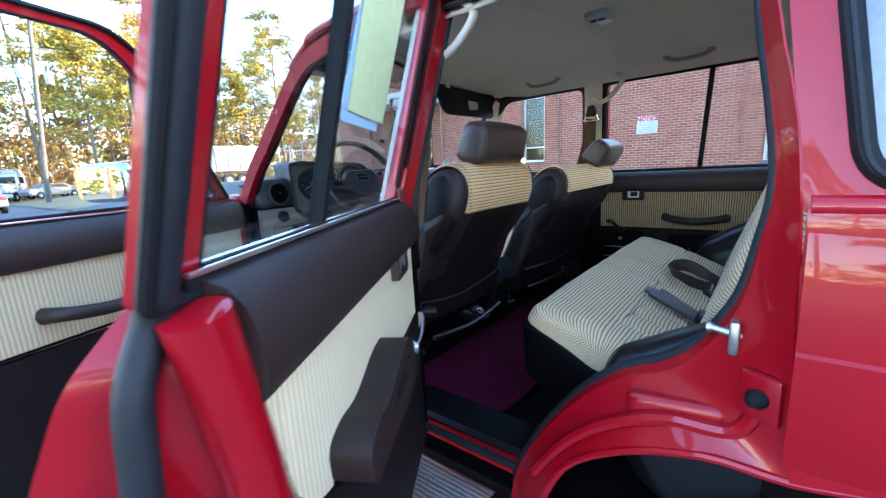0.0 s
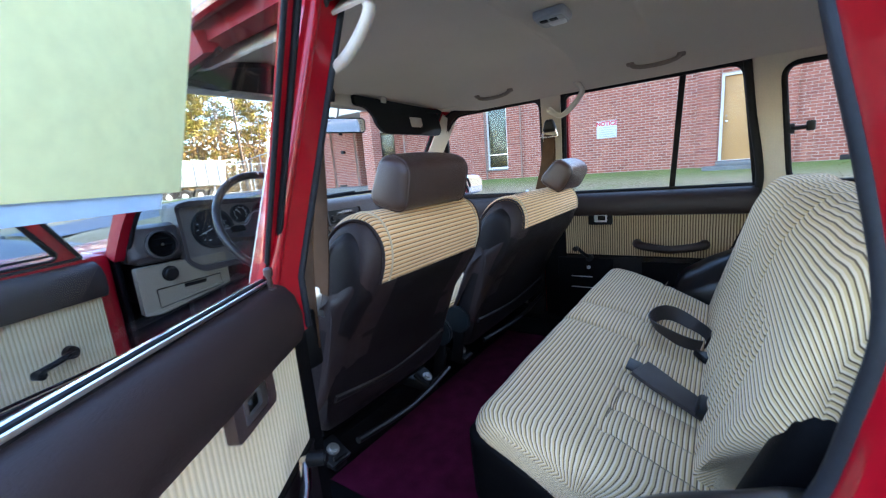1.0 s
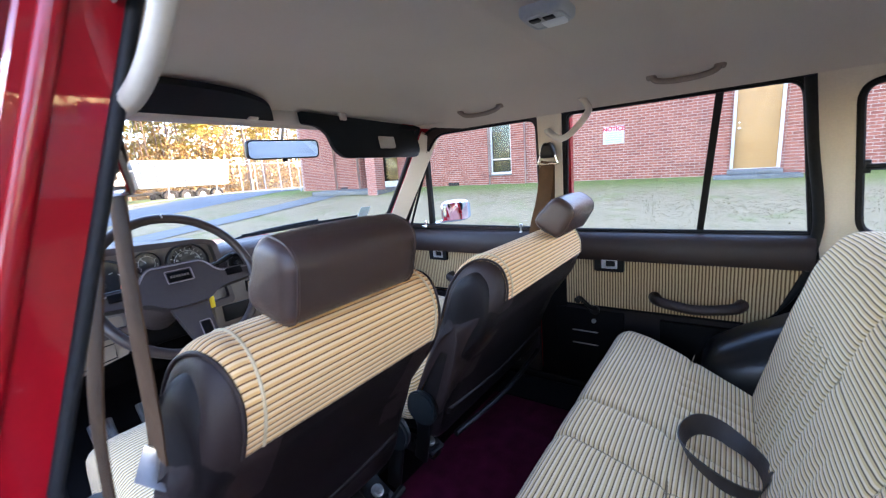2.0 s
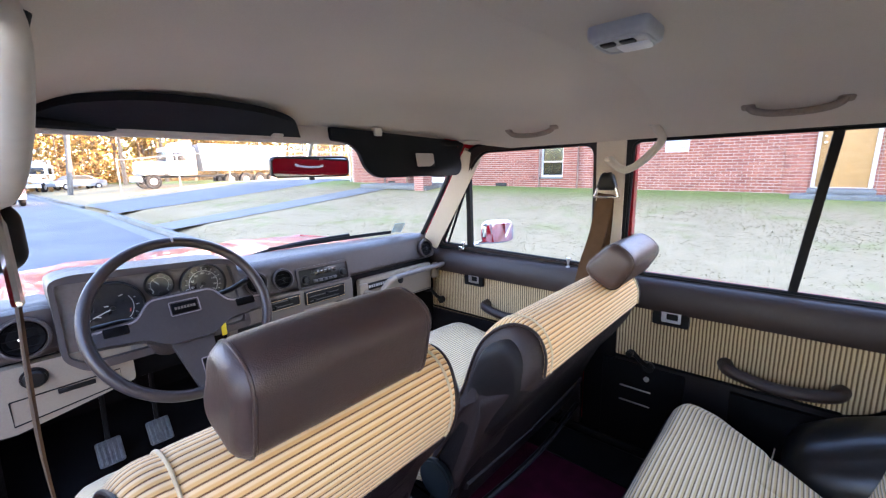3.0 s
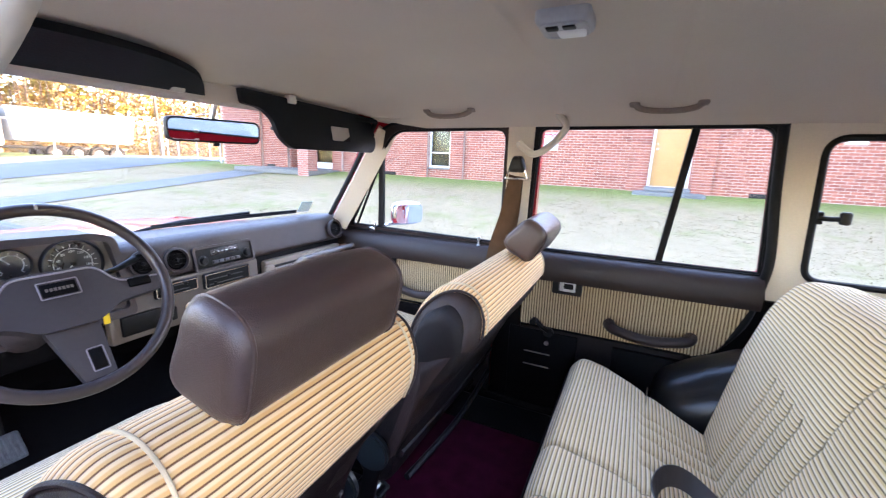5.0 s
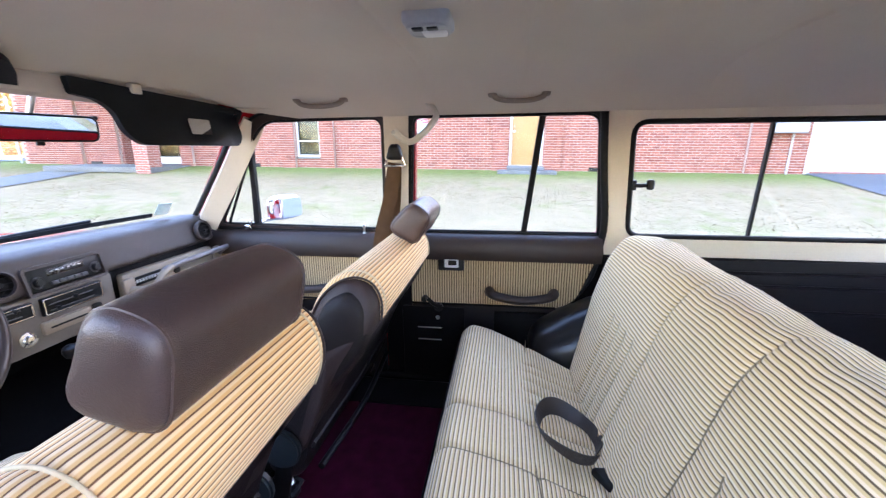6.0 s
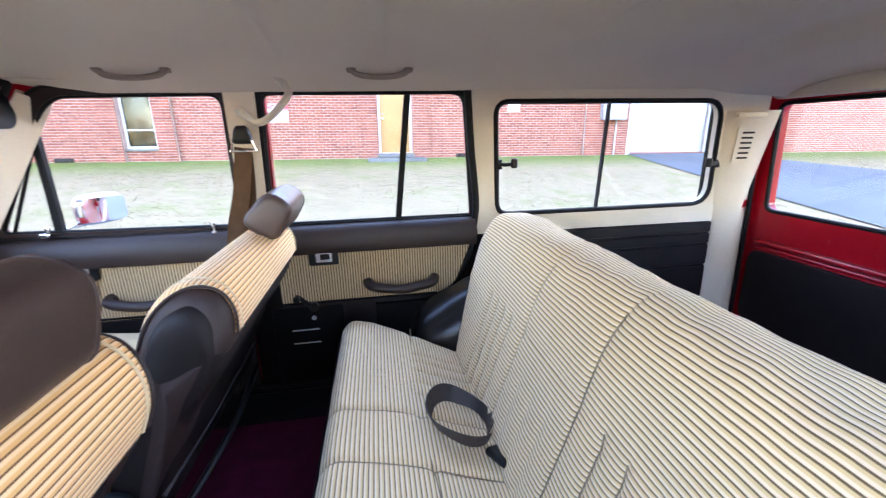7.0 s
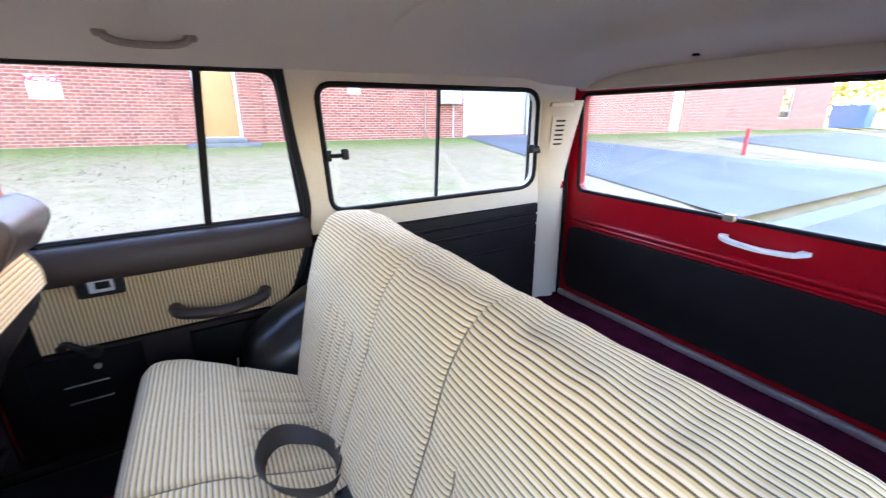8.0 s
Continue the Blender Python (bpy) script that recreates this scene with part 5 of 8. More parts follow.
# sewn seams lie in the grooves; their darker tan also paints the crease shade
THREAD = mat("shaded_tan_thread", (0.30, 0.22, 0.13), 0.9, var=0.2, scale=60)
top_line = [(y, z) for y, z in cs if z > 0.845 and y < -0.262]
for c in SEAM_X:
    whole = c in (-0.05, 0.11)
    pts = [Vector((c + 0.012 * math.sin((y + 0.47) * 9), y, z + 0.0008)) + bench_wave(c + 0.012 * math.sin((y + 0.47) * 9), y, z, 0) for y, z in top_line if whole or y < -0.475]
    part("cushion_seam", tube([tuple(p) for p in pts], 0.0017, 6), THREAD, bench)
part("cushion_seam", tube([(x, -0.47 + 0.01 * math.sin(x * 7), 0.9165 + bench_wave(x, -0.47 + 0.01 * math.sin(x * 7), 0.93, 0).z) for x in [-0.54 + 0.01 * k for k in range(113)]], 0.0016, 6), THREAD, bench)
run = [0.0]
for p, q in zip(bsec, bsec[1:]):
    run.append(run[-1] + math.dist(p, q))
for c, top in [(c, 1.29) for c in (-0.17, 0.10)] + [(c, 1.13) for c in (-0.43, -0.37, -0.31, -0.25, 0.18, 0.235, 0.29, 0.345)]:
    pts = [Vector((c, y + 0.0012, z)) + back_wave(c, y, z, l) for (y, z), l in zip(bsec, run) if 0.86 < z < top and l < 0.60]
    part("back_seam", tube([tuple(p) for p in pts], 0.0012, 6), THREAD, bench)
part("back_board", box2((-0.58, -0.93, 0.78), (0.60, -0.955, 1.16), 0.01), BLACKV, bench)
part("side_bellows", pillow(0.07, 0.22, 0.34, 0.03, Matrix.Translation((-0.60, -0.78, 0.93)) @ Matrix.Rotation(radians(20), 4, "X"), 8, 0.0), BLACKV, bench)


def strap(name, label, pts, width, material, up=None, n=8, height=0.0025):
    b = thing(name, label, "seat belt", tuple(pts[0]))
    part("webbing", tube(spline(pts, n), 0, flat=(width, height), up=up), material, b)
    return b


# lap belts lying on the bench
lap = thing("lap_belt", "dark brown lap belt looped on the bench cushion", "seat belt", (0.09, -0.57, 0.89))
loop, flare = [], []
for k in range(45):
    a = radians(-118 + 340 * k / 44)
    out = 1.0 + 0.10 * k / 44
    x, y = 0.10 + 0.074 * out * math.cos(a), -0.56 + 0.066 * out * math.sin(a)
    loop.append(Vector((x, y, 0.893 + 0.36 * (y + 0.555) + 0.004 * math.sin(3 * a))))
    flare.append(Vector((0.10 + (x - 0.10) * 1.22, -0.56 + (y + 0.56) * 1.2, loop[-1].z + 0.038 + 0.005 * math.sin(2 * a + 1))))
part("webbing", thick(strip([[tuple(q) for q in loop], [tuple(q) for q in flare]]), 0.0025), WEBD, lap)
part("buckle", moved(rbox(0.06, 0.085, 0.018, 0.006), Matrix.Translation((0.0, -0.645, 0.875)) @ Matrix.Rotation(radians(30), 4, "Z") @ Matrix.Rotation(radians(18), 4, "X")), PLASTIC, lap, "black buckle")
lap2 = strap("lap_belt", "short dark brown lap belt with tongue on the bench", [(-0.285, -0.68, 0.855), (-0.278, -0.62, 0.89), (-0.265, -0.56, 0.917), (-0.245, -0.505, 0.94)], 0.07, WEBD, up=(0.1, 0.2, 1), height=0.009)
part("buckle", moved(rbox(0.066, 0.085, 0.026, 0.008), Matrix.Translation((-0.283, -0.655, 0.882)) @ Matrix.Rotation(radians(28), 4, "X")), PLASTIC, lap2, "black buckle")
part("tongue", moved(rbox(0.052, 0.03, 0.006, 0.002), Matrix.Translation((-0.243, -0.493, 0.941)) @ Matrix.Rotation(radians(18), 4, "X")), PLASTIC, lap2)

# front belts on the centre pillars
for s in (1, -1):
    b = thing("front_seat_belt", "brown front seat belt hung from the centre pillar", "seat belt", (s * 0.70, 0.0, 0.75), "front seat belts")
    ring = [(s * 0.646, 0.034 * u, 1.558 + v) for u, v in ((-0.9, -0.026), (-1.05, -0.018), (-0.3, 0.04), (0.3, 0.04), (1.05, -0.018), (0.9, -0.026))]
    d = part("belt_ring", tube(spline(ring, 4, closed=True), 0.0042, 8, closed=True), CHROME, b, "chrome belt ring")
    part("ring_cover", pillow(0.034, 0.066 if s > 0 else 0.05, 0.056, 0.0165, Matrix.Translation((s * 0.650, 0, 1.580)), 10, bend=lambda c: Vector((c.x, c.y * (1.05 - 0.5 * (c.z + 0.028) / 0.056), c.z))), PLASTIC, d, "black ring cover")
    if s > 0:
        part("webbing", tube(spline([(0.646, 0.0, 1.54), (0.676, 0.035, 1.40), (0.708, 0.082, 1.27), (0.722, 0.115, 1.10), (0.728, 0.15, 0.85)], 6), 0, flat=(0.052, 0.002), up=(1, 0, 0.3)), WEB, b)
        part("webbing_back", tube(spline([(0.660, 0.004, 1.54), (0.694, 0.02, 1.40), (0.722, 0.05, 1.27), (0.730, 0.10, 1.10), (0.736, 0.14, 0.86)], 6), 0, flat=(0.048, 0.002), up=(1, 0, 0.3)), WEB, b)
    else:
        part("webbing", tube(spline([(-0.645, 0.006, 1.54), (-0.652, 0.015, 1.39), (-0.649, 0.043, 1.25), (-0.649, 0.058, 1.185)], 6), 0, flat=(0.046, 0.002), up=(1, 0.03, 0.1)), WEB, b)
        part("webbing_back", tube(spline([(-0.662, 0.0, 1.54), (-0.69, 0.0, 1.40), (-0.708, 0.01, 1.28), (-0.715, 0.02, 1.10)], 6), 0, flat=(0.046, 0.002), up=(1, 0.0, 0.1)), WEB, b)
        part("tongue", moved(rbox(0.004, 0.055, 0.06, 0.002), Matrix.Translation((-0.65, 0.062, 1.165)) @ Matrix.Rotation(radians(35), 4, "Z") @ Matrix.Rotation(radians(25), 4, "X")), SATIN, b, "bright steel belt tongue")
        part("retractor", box2((-0.705, 0.0, 1.06), (-0.76, 0.07, 1.18), 0.01), PLASTIC, b)

# grab handles
HANDLE = mat("ivory_plastic", (0.58, 0.53, 0.44), 0.45, var=0.05, scale=6)


def pillar_handle(s):
    g = thing("pillar_grab_handle", "ivory grab handle screwed to the centre pillar", "handle", (s * 0.66, -0.05, 1.65), "grab handles")
    o = 0.0 if s > 0 else 0.022
    pts = [(s * (x + o), y, z) for x, y, z in ((0.648, -0.002, 1.647), (0.632, -0.042, 1.619), (0.622, -0.072, 1.616), (0.614, -0.115, 1.643), (0.609, -0.155, 1.687), (0.611, -0.152, 1.712), (0.624, -0.127, 1.740))]
    part("bar", tube(spline(pts, 7), 0.0108, 12, taper=lambda t: 1.0 + 0.25 * abs(2 * t - 1) ** 4), HANDLE, g)
    for p in (pts[0], pts[-1]):
        part("screw", cyl(0.0075, 0.006, 0.008, Matrix.Translation((p[0] - s * 0.012, p[1], p[2])) @ Matrix.Rotation(radians(90), 4, "Y"), 10), STEEL, g)


def roof_handle(y0, y1, s):
    g = thing("roof_grab_handle", "beige soft grab handle under the roof edge", "handle", (s * 0.60, (y0 + y1) / 2, 1.75), "grab handles")
    ym = (y0 + y1) / 2
    d = (y1 - y0) / 2
    # beige darkened to taupe: the shade under the roof edge is in the colour
    STRAP = bpy.data.materials.get("shaded_beige_strap") or mat("shaded_beige_strap", (0.26, 0.205, 0.165), 0.6, var=0.1, bump=0.3)
    part("strap", tube(spline([(s * 0.59, y0, 1.766), (s * 0.583, y0 + 0.10 * d, 1.746), (s * 0.578, y0 + 0.45 * d, 1.736), (s * 0.576, ym, 1.733), (s * 0.578, y1 - 0.45 * d, 1.736), (s * 0.583, y1 - 0.10 * d, 1.746), (s * 0.59, y1, 1.766)], 6), 0.008, 12, taper=lambda t: 1.0 + 0.5 * abs(2 * t - 1) ** 5), STRAP, g)
    for y in (y0, y1):
        part("end_cap", pillow(0.026, 0.032, 0.020, 0.009, Matrix.Translation((s * 0.59, y, 1.758)) @ Matrix.Rotation(radians(28 * s), 4, "Y"), 6), STRAP, g)


for s in (1, -1):
    pillar_handle(s)
roof_handle(0.32, 0.152, 1)
roof_handle(-0.345, -0.512, 1)

# dome lamp
dome = thing("dome_lamp", "grey plastic dome lamp with clear lens on the ceiling", "lamp", (0.015, -0.245, 1.815))
GREYP = mat("grey_plastic", (0.45, 0.45, 0.44), 0.5, var=0.05)
LENS = mat("milky_lens", (0.75, 0.74, 0.72), 0.25, var=0.03)
part("housing", pillow(0.088, 0.088, 0.03, 0.011, Matrix.Translation((0.025, -0.243, 1.818)), 10), GREYP, dome)
part("lens", pillow(0.04, 0.05, 0.02, 0.008, Matrix.Translation((0.045, -0.252, 1.809)), 8), LENS, dome, "milky lens")
part("lamp_slot", box2((0.0, -0.262, 1.8005), (0.018, -0.242, 1.8045), 0.001), PLASTIC, dome)
part("lamp_rim", tube([(0.025 + 0.036 * u, -0.243 + 0.036 * v, 1.8035) for u, v in rpoly([(-1, -1), (-1, 1), (1, 1), (1, -1)], 0.5)], 0.003, 8, closed=True), GREYP, dome)
part("switch", box2((-0.005, -0.235, 1.799), (0.015, -0.215, 1.806), 0.003), PLASTIC, dome)

# sun visors and mirror
pv = thing("sun_visor", "black sun visor folded down with a small vanity mirror", "sun visor", (0.35, 0.60, 1.74), "sun visors")
vo = rpoly([(0.055, 1.762), (0.595, 1.744), (0.640, 1.716), (0.640, 1.635), (0.61, 1.608), (0.20, 1.608), (0.16, 1.64), (0.148, 1.69), (0.115, 1.715), (0.055, 1.722)], [0.008, 0.015, 0.02, 0.02, 0.03, 0.03, 0.03, 0.03, 0.02, 0.008])
visor_place = lambda x, z, w: Vector((x, 0.615 - 0.18 * (1.76 - z) - w, z))
part("board", panel(vo, [], 0.016, visor_place), mat("navy_black_vinyl", (0.004, 0.006, 0.009), 0.6, var=0.2, bump=0.3, spec=0.25), pv)
part("vanity_mirror", panel(rpoly([(0.385, 1.643), (0.385, 1.69), (0.478, 1.69), (0.478, 1.643)], 0.005), [], 0.002, lambda x, z, w: visor_place(x, z, 0.019 + w)), MIRROR, pv, "small mirror")
part("clip", box2((0.215, 0.588, 1.742), (0.245, 0.612, 1.768), 0.004), HANDLE, pv)
part("pivot", tube([(0.605, 0.61, 1.747), (0.64, 0.62, 1.752), (0.655, 0.615, 1.77)], 0.005, 8), CHROME, pv)
dv = thing("sun_visor", "black sun visor folded up against the headliner", "sun visor", (-0.30, 0.52, 1.75), "sun visors")
vb = panel(rpoly([(-0.578, 0.075), (-0.578, 0.03), (-0.53, -0.02), (-0.43, -0.055), (-0.30, -0.06), (-0.17, -0.045), (-0.08, -0.008), (-0.03, 0.07)], [0.01, 0.04, 0.06, 0.08, 0.08, 0.06, 0.04, 0.01], 8), [], 0.018, lambda u, v, w: Vector((u, v, w)))
bmesh.ops.bevel(vb, geom=[e for e in vb.edges if len(e.link_faces) == 2 and e.calc_face_angle(0) > 1.2], offset=0.007, segments=3, affect="EDGES")
part("board", moved(vb, Matrix.Translation((0, 0.555, 1.752)) @ Matrix.Rotation(radians(-22), 4, "X")), bpy.data.materials["navy_black_vinyl"], dv)
part("hinge_roll", tube([(-0.575, 0.625, 1.736), (-0.555, 0.625, 1.738), (-0.06, 0.625, 1.740), (-0.035, 0.625, 1.739)], 0.014, 12, taper=lambda t: 1.0 if 0.02 < t < 0.98 else 0.6), bpy.data.materials["navy_black_vinyl"], dv)
part("clip", box2((-0.12, 0.60, 1.725), (-0.09, 0.625, 1.752), 0.004), HANDLE, dv)
part("pivot", tube([(-0.605, 0.61, 1.735), (-0.64, 0.62, 1.745), (-0.655, 0.615, 1.765)], 0.005, 8), CHROME, dv)
im = thing("interior_mirror", "wide interior mirror hung on a chrome stem", "mirror", (0.02, 0.66, 1.655))
mm = Matrix.Translation((0.023, 0.672, 1.648)) @ Matrix.Rotation(radians(-16), 4, "Z") @ Matrix.Rotation(radians(6), 4, "X")
part("case", pillow(0.235, 0.03, 0.062, 0.014, mm, 10), PLASTIC, im)
part("glass", moved(panel(rpoly([(-0.112, -0.026), (-0.112, 0.026), (0.112, 0.026), (0.112, -0.026)], 0.016), [], 0.002, lambda u, v, w: Vector((u, -0.0155 - w, v))), mm), MIRROR, im, "mirror glass")
part("rim", moved(tube([(u, -0.016, v) for u, v in rpoly([(-0.114, -0.028), (-0.114, 0.028), (0.114, 0.028), (0.114, -0.028)], 0.017)], 0.0028, 6, closed=True), mm), PLASTIC, im)
part("stem", tube([(0.025, 0.685, 1.67), (0.035, 0.655, 1.76)], 0.0065, 10), SATIN, im)
part("foot", pillow(0.09, 0.05, 0.03, 0.012, Matrix.Translation((0.04, 0.645, 1.758)), 8), HANDLE, im)
part("tab", rbox(0.016, 0.008, 0.01, 0.002, mm @ Matrix.Translation((0, -0.01, -0.035))), PLASTIC, im)

# dashboard
dash = thing("dashboard", "grey-brown dashboard with taupe and beige lower panels", "dashboard", (0, 0.95, 1.1))
dprof = section([(1.06, 1.325), (0.875, 1.338), (0.845, 1.325), (0.825, 1.235), (0.85, 1.222), (1.10, 1.22)], [0.01, 0.03, 0.03, 0.02, 0.01, 0.01], 6, 0.03)
part("upper_pad", upholstery(dprof, -0.735, 0.735, 0.02, 30, lambda x, y, z, l: Vector((0, 0.20 * (1 - (x / 0.735) ** 2) - 0.17 if y > 1.0 else 0, 0.006 * (1 - (x / 0.735) ** 2) if z > 1.3 else 0))), DASH, dash, "padded grey-brown top")
part("lower_body", box2((-0.72, 0.845, 1.085), (0.72, 1.10, 1.228), 0.012), BLACKV, dash)
TAUPE = mat("taupe_plastic", (0.125, 0.102, 0.084), 0.5, var=0.08, scale=4, fine=300, bump=0.15, bump_scale=700)


def face(x, z, y=0.828, tilt=-10):
    """A frame on the dashboard's face: x right, y up, z towards the seats."""
    return Matrix.Translation((x, y, z)) @ Matrix.Rotation(radians(90 + tilt), 4, "X")


def round_vent(x, z, r, y=0.828, boss=False):
    m = face(x, z, y)
    v = part("air_vent", lathe([(r * 1.22, 0.0), (r * 1.2, 0.008), (r * 1.05, 0.010), (r, 0.004), (r * 0.97, -0.02)], m, 28, closed=True), DASH, dash, "round black air vent")
    part("vent_bowl", lathe([(r, 0.0), (r * 0.9, 0.006), (r * 0.55, -0.004), (r * 0.2, -0.006)], m, 28), BLACKV, v)
    for k in (-0.5, 0, 0.5):
        part("vent_fin", moved(rbox(1.7 * r * math.sqrt(1 - k * k), 0.002, 0.008, 0.0005), m @ Matrix.Translation((0, k * r, 0.003))), BLACKV, v)
    part("vent_knob", moved(cyl(0.006, 0.005, 0.006, None, 10), m @ Matrix.Translation((-0.004, 0, 0.014))), CHROME if boss else PLASTIC, v)


round_vent(-0.646, 1.273, 0.040, 0.822, True)
round_vent(0.662, 1.278, 0.034, 0.820)
round_vent(-0.115, 1.284, 0.030)
round_vent(-0.025, 1.277, 0.030)
# pod for the outer left vent
part("vent_pod", box2((-0.725, 0.83, 1.215), (-0.585, 1.02, 1.335), 0.018), DASH, dash)
# instrument cluster
hood = panel(rpoly([(-0.592, 1.20), (-0.592, 1.392), (-0.55, 1.402), (-0.22, 1.386), (-0.175, 1.37), (-0.155, 1.16), (-0.55, 1.16)], [0.02, 0.02, 0.03, 0.03, 0.02, 0.02, 0.02]), [rpoly([(-0.581, 1.205), (-0.581, 1.382), (-0.235, 1.372), (-0.192, 1.360), (-0.170, 1.18), (-0.545, 1.18)], 0.015)], 0.12, lambda x, z, w: Vector((x, 0.80 + 0.10 * (z - 1.2) + w, z)))
part("cluster_hood", hood, DASH, dash)
part("cluster_plate", panel([(-0.585, 1.17), (-0.585, 1.39), (-0.20, 1.378), (-0.165, 1.17)], [], 0.01, lambda x, z, w: Vector((x, 0.818 + 0.10 * (z - 1.2) + w, z))), mat("warm_grey_plate", (0.155, 0.13, 0.115), 0.45, var=0.1), dash)
DIAL = mat("dial_black", (0.020, 0.020, 0.022), 0.22, var=0.2)
MARK = mat("dial_white", (0.42, 0.42, 0.40), 0.5, var=0.02)
REDM = mat("dial_red", (0.6, 0.06, 0.04), 0.5, var=0.02)


def gauge(x, z, r, ticks, label, needle):
    m = face(x, z, 0.822, -6)
    g = part("gauge", lathe([(r * 1.02, 0.012), (r * 1.06, 0.010), (r * 1.06, -0.01), (r, -0.004), (r * 0.98, 0.004)], m, 36, closed=True), PLASTIC, dash, label)
    part("dial", cyl(r, r, 0.006, m @ Matrix.Translation((0, 0, -0.001)), 36), DIAL, g)
    tk = bmesh.new()
    for k in range(ticks):
        if ticks == 13 and 3 < k < 9:
            continue
        a = radians(225 - 270 * k / (ticks - 1))
        add(tk, rbox(0.0014, r * (0.13 if k % 2 == 0 else 0.07), 0.001, 0, m @ Matrix.Translation((r * 0.78 * math.cos(a), r * 0.78 * math.sin(a), 0.0028)) @ Matrix.Rotation(a - math.pi / 2, 4, "Z")))
    add(tk, tube([m @ Vector((r * 0.66 * math.cos(a), r * 0.66 * math.sin(a), 0.0026)) for a in [radians(225 - 270 * k / 40) for k in (range(41) if ticks != 13 else range(28, 41))]], 0.0009, 4))
    part("tick_marks", tk, MARK, g, smooth=False)
    a = radians(needle)
    part("needle", rbox(0.0025, r * 0.7, 0.001, 0, m @ Matrix.Translation((r * 0.33 * math.cos(a), r * 0.33 * math.sin(a), 0.0042)) @ Matrix.Rotation(a - math.pi / 2, 4, "Z")), MARK, g)
    part("needle_hub", cyl(r * 0.1, r * 0.08, 0.006, m @ Matrix.Translation((0, 0, 0.004)), 14), PLASTIC, g)
    return g, m


combi, cm = gauge(-0.481, 1.300, 0.066, 13, "large black dial with warning symbols", 200)
for k, (u, v, rot, mt) in enumerate(((0.02, 0.03, 20, MARK), (0.035, -0.012, 80, REDM), (-0.03, -0.015, 160, MARK), (-0.012, 0.008, 0, MARK), (0.012, -0.035, 0, MARK), (-0.02, -0.04, 0, MARK))):
    part("dial_symbol", rbox(0.009, 0.0025, 0.001, 0, cm @ Matrix.Translation((u, v, 0.003)) @ Matrix.Rotation(radians(rot), 4, "Z")), mt, combi)
gauge(-0.375, 1.338, 0.032, 9, "small black dial", 130)
speedo, sm = gauge(-0.268, 1.318, 0.057, 17, "round speedometer with white scale", 225)


def lettering(name, text, size, m, material, parent):
    cu = bpy.data.curves.new(name, "FONT")
    cu.body, cu.size, cu.extrude, cu.align_x, cu.align_y = text, size, 0.0003, "CENTER", "CENTER"
    cu.offset = 0.05 * size if size > 0.1 else 0.0
    ob = bpy.data.objects.new(name, cu)
    me = bpy.data.meshes.new_from_object(ob)
    bpy.data.objects.remove(ob)
    me.transform(m)
    me.materials.append(material)
    o = new(name, me)
    join_to(o, parent)
    return o


for k, t in enumerate(("20", "40", "60", "80", "100", "120", "140", "160", "180")):
    a = radians(225 - 270 * k / 8)
    lettering("numeral", t, 0.0085, sm @ Matrix.Translation((0.03 * math.cos(a), 0.03 * math.sin(a), 0.0033)), MARK, speedo)
# radio
PEDALG = mat("dark_grey_keys", (0.06, 0.06, 0.062), 0.45, var=0.1)
radio = part("radio", moved(rbox(0.20, 0.064, 0.02, 0.004), face(0.132, 1.262, 0.837)), PLASTIC, dash, "black dashboard radio")
rf = face(0.132, 1.262, 0.828)
part("radio_surround", moved(panel(rpoly([(-0.108, -0.039), (-0.108, 0.039), (0.108, 0.039), (0.108, -0.039)], 0.012), [rpoly([(-0.1, -0.031), (-0.1, 0.031), (0.1, 0.031), (0.1, -0.031)], 0.006)], 0.010, lambda u, v, w: Vector((u, v, w - 0.004))), rf), DASH, radio)
for u in (-0.078, 0.078):
    part("radio_knob", moved(cyl(0.012, 0.010, 0.016, None, 18, 0.002), rf @ Matrix.Translation((u, -0.006, 0.006))), PLASTIC, radio)
    part("knob_ring", lathe([(0.0145, 0.0), (0.0155, 0.002), (0.0165, 0.0)], rf @ Matrix.Translation((u, -0.006, 0.003)), 20), PEDALG, radio)
part("radio_scale", moved(rbox(0.1, 0.018, 0.003, 0.001), rf @ Matrix.Translation((0, 0.014, 0.002))), DIAL, radio)
for k in range(5):
    part("radio_key", moved(rbox(0.016, 0.010, 0.01, 0.002), rf @ Matrix.Translation((-0.04 + 0.02 * k, -0.016, 0.005))), PEDALG, radio)
for k in range(6):
    part("radio_mark", moved(rbox(0.007, 0.002, 0.001, 0), rf @ Matrix.Translation((-0.038 + 0.015 * k, 0.016, 0.004))), MARK, radio)
# centre stack below the radio
stack = part("centre_panel", box2((-0.215, 0.825, 1.075), (0.255, 0.86, 1.225), 0.008), TAUPE, dash, "taupe centre panel with slide controls")
for x0, x1, z0, z1 in ((-0.10, 0.025, 1.175, 1.215), (0.045, 0.21, 1.165, 1.215)):
    u = part("control_unit", box2((x0, 0.815, z0), (x1, 0.835, z1), 0.003), PLASTIC, dash)
    part("unit_trim", tube([(x, 0.814, z) for x, z in rpoly([(x0 + 0.004, z0 + 0.004), (x0 + 0.004, z1 - 0.004), (x1 - 0.004, z1 - 0.004), (x1 - 0.004, z0 + 0.004)], 0.003)], 0.0015, 6, closed=True), CHROME, u)
    for k in range(2):
        part("slider_slot", box2((x0 + 0.015, 0.8125, z0 + 0.012 + 0.016 * k), (x1 - 0.03, 0.8145, z0 + 0.015 + 0.016 * k), 0.0005), PEDALG, u)
        part("slider_knob", box2((x0 + 0.03 + 0.05 * k, 0.805, z0 + 0.008 + 0.016 * k), (x0 + 0.038 + 0.05 * k, 0.816, z0 + 0.02 + 0.016 * k), 0.002), PLASTIC, u)
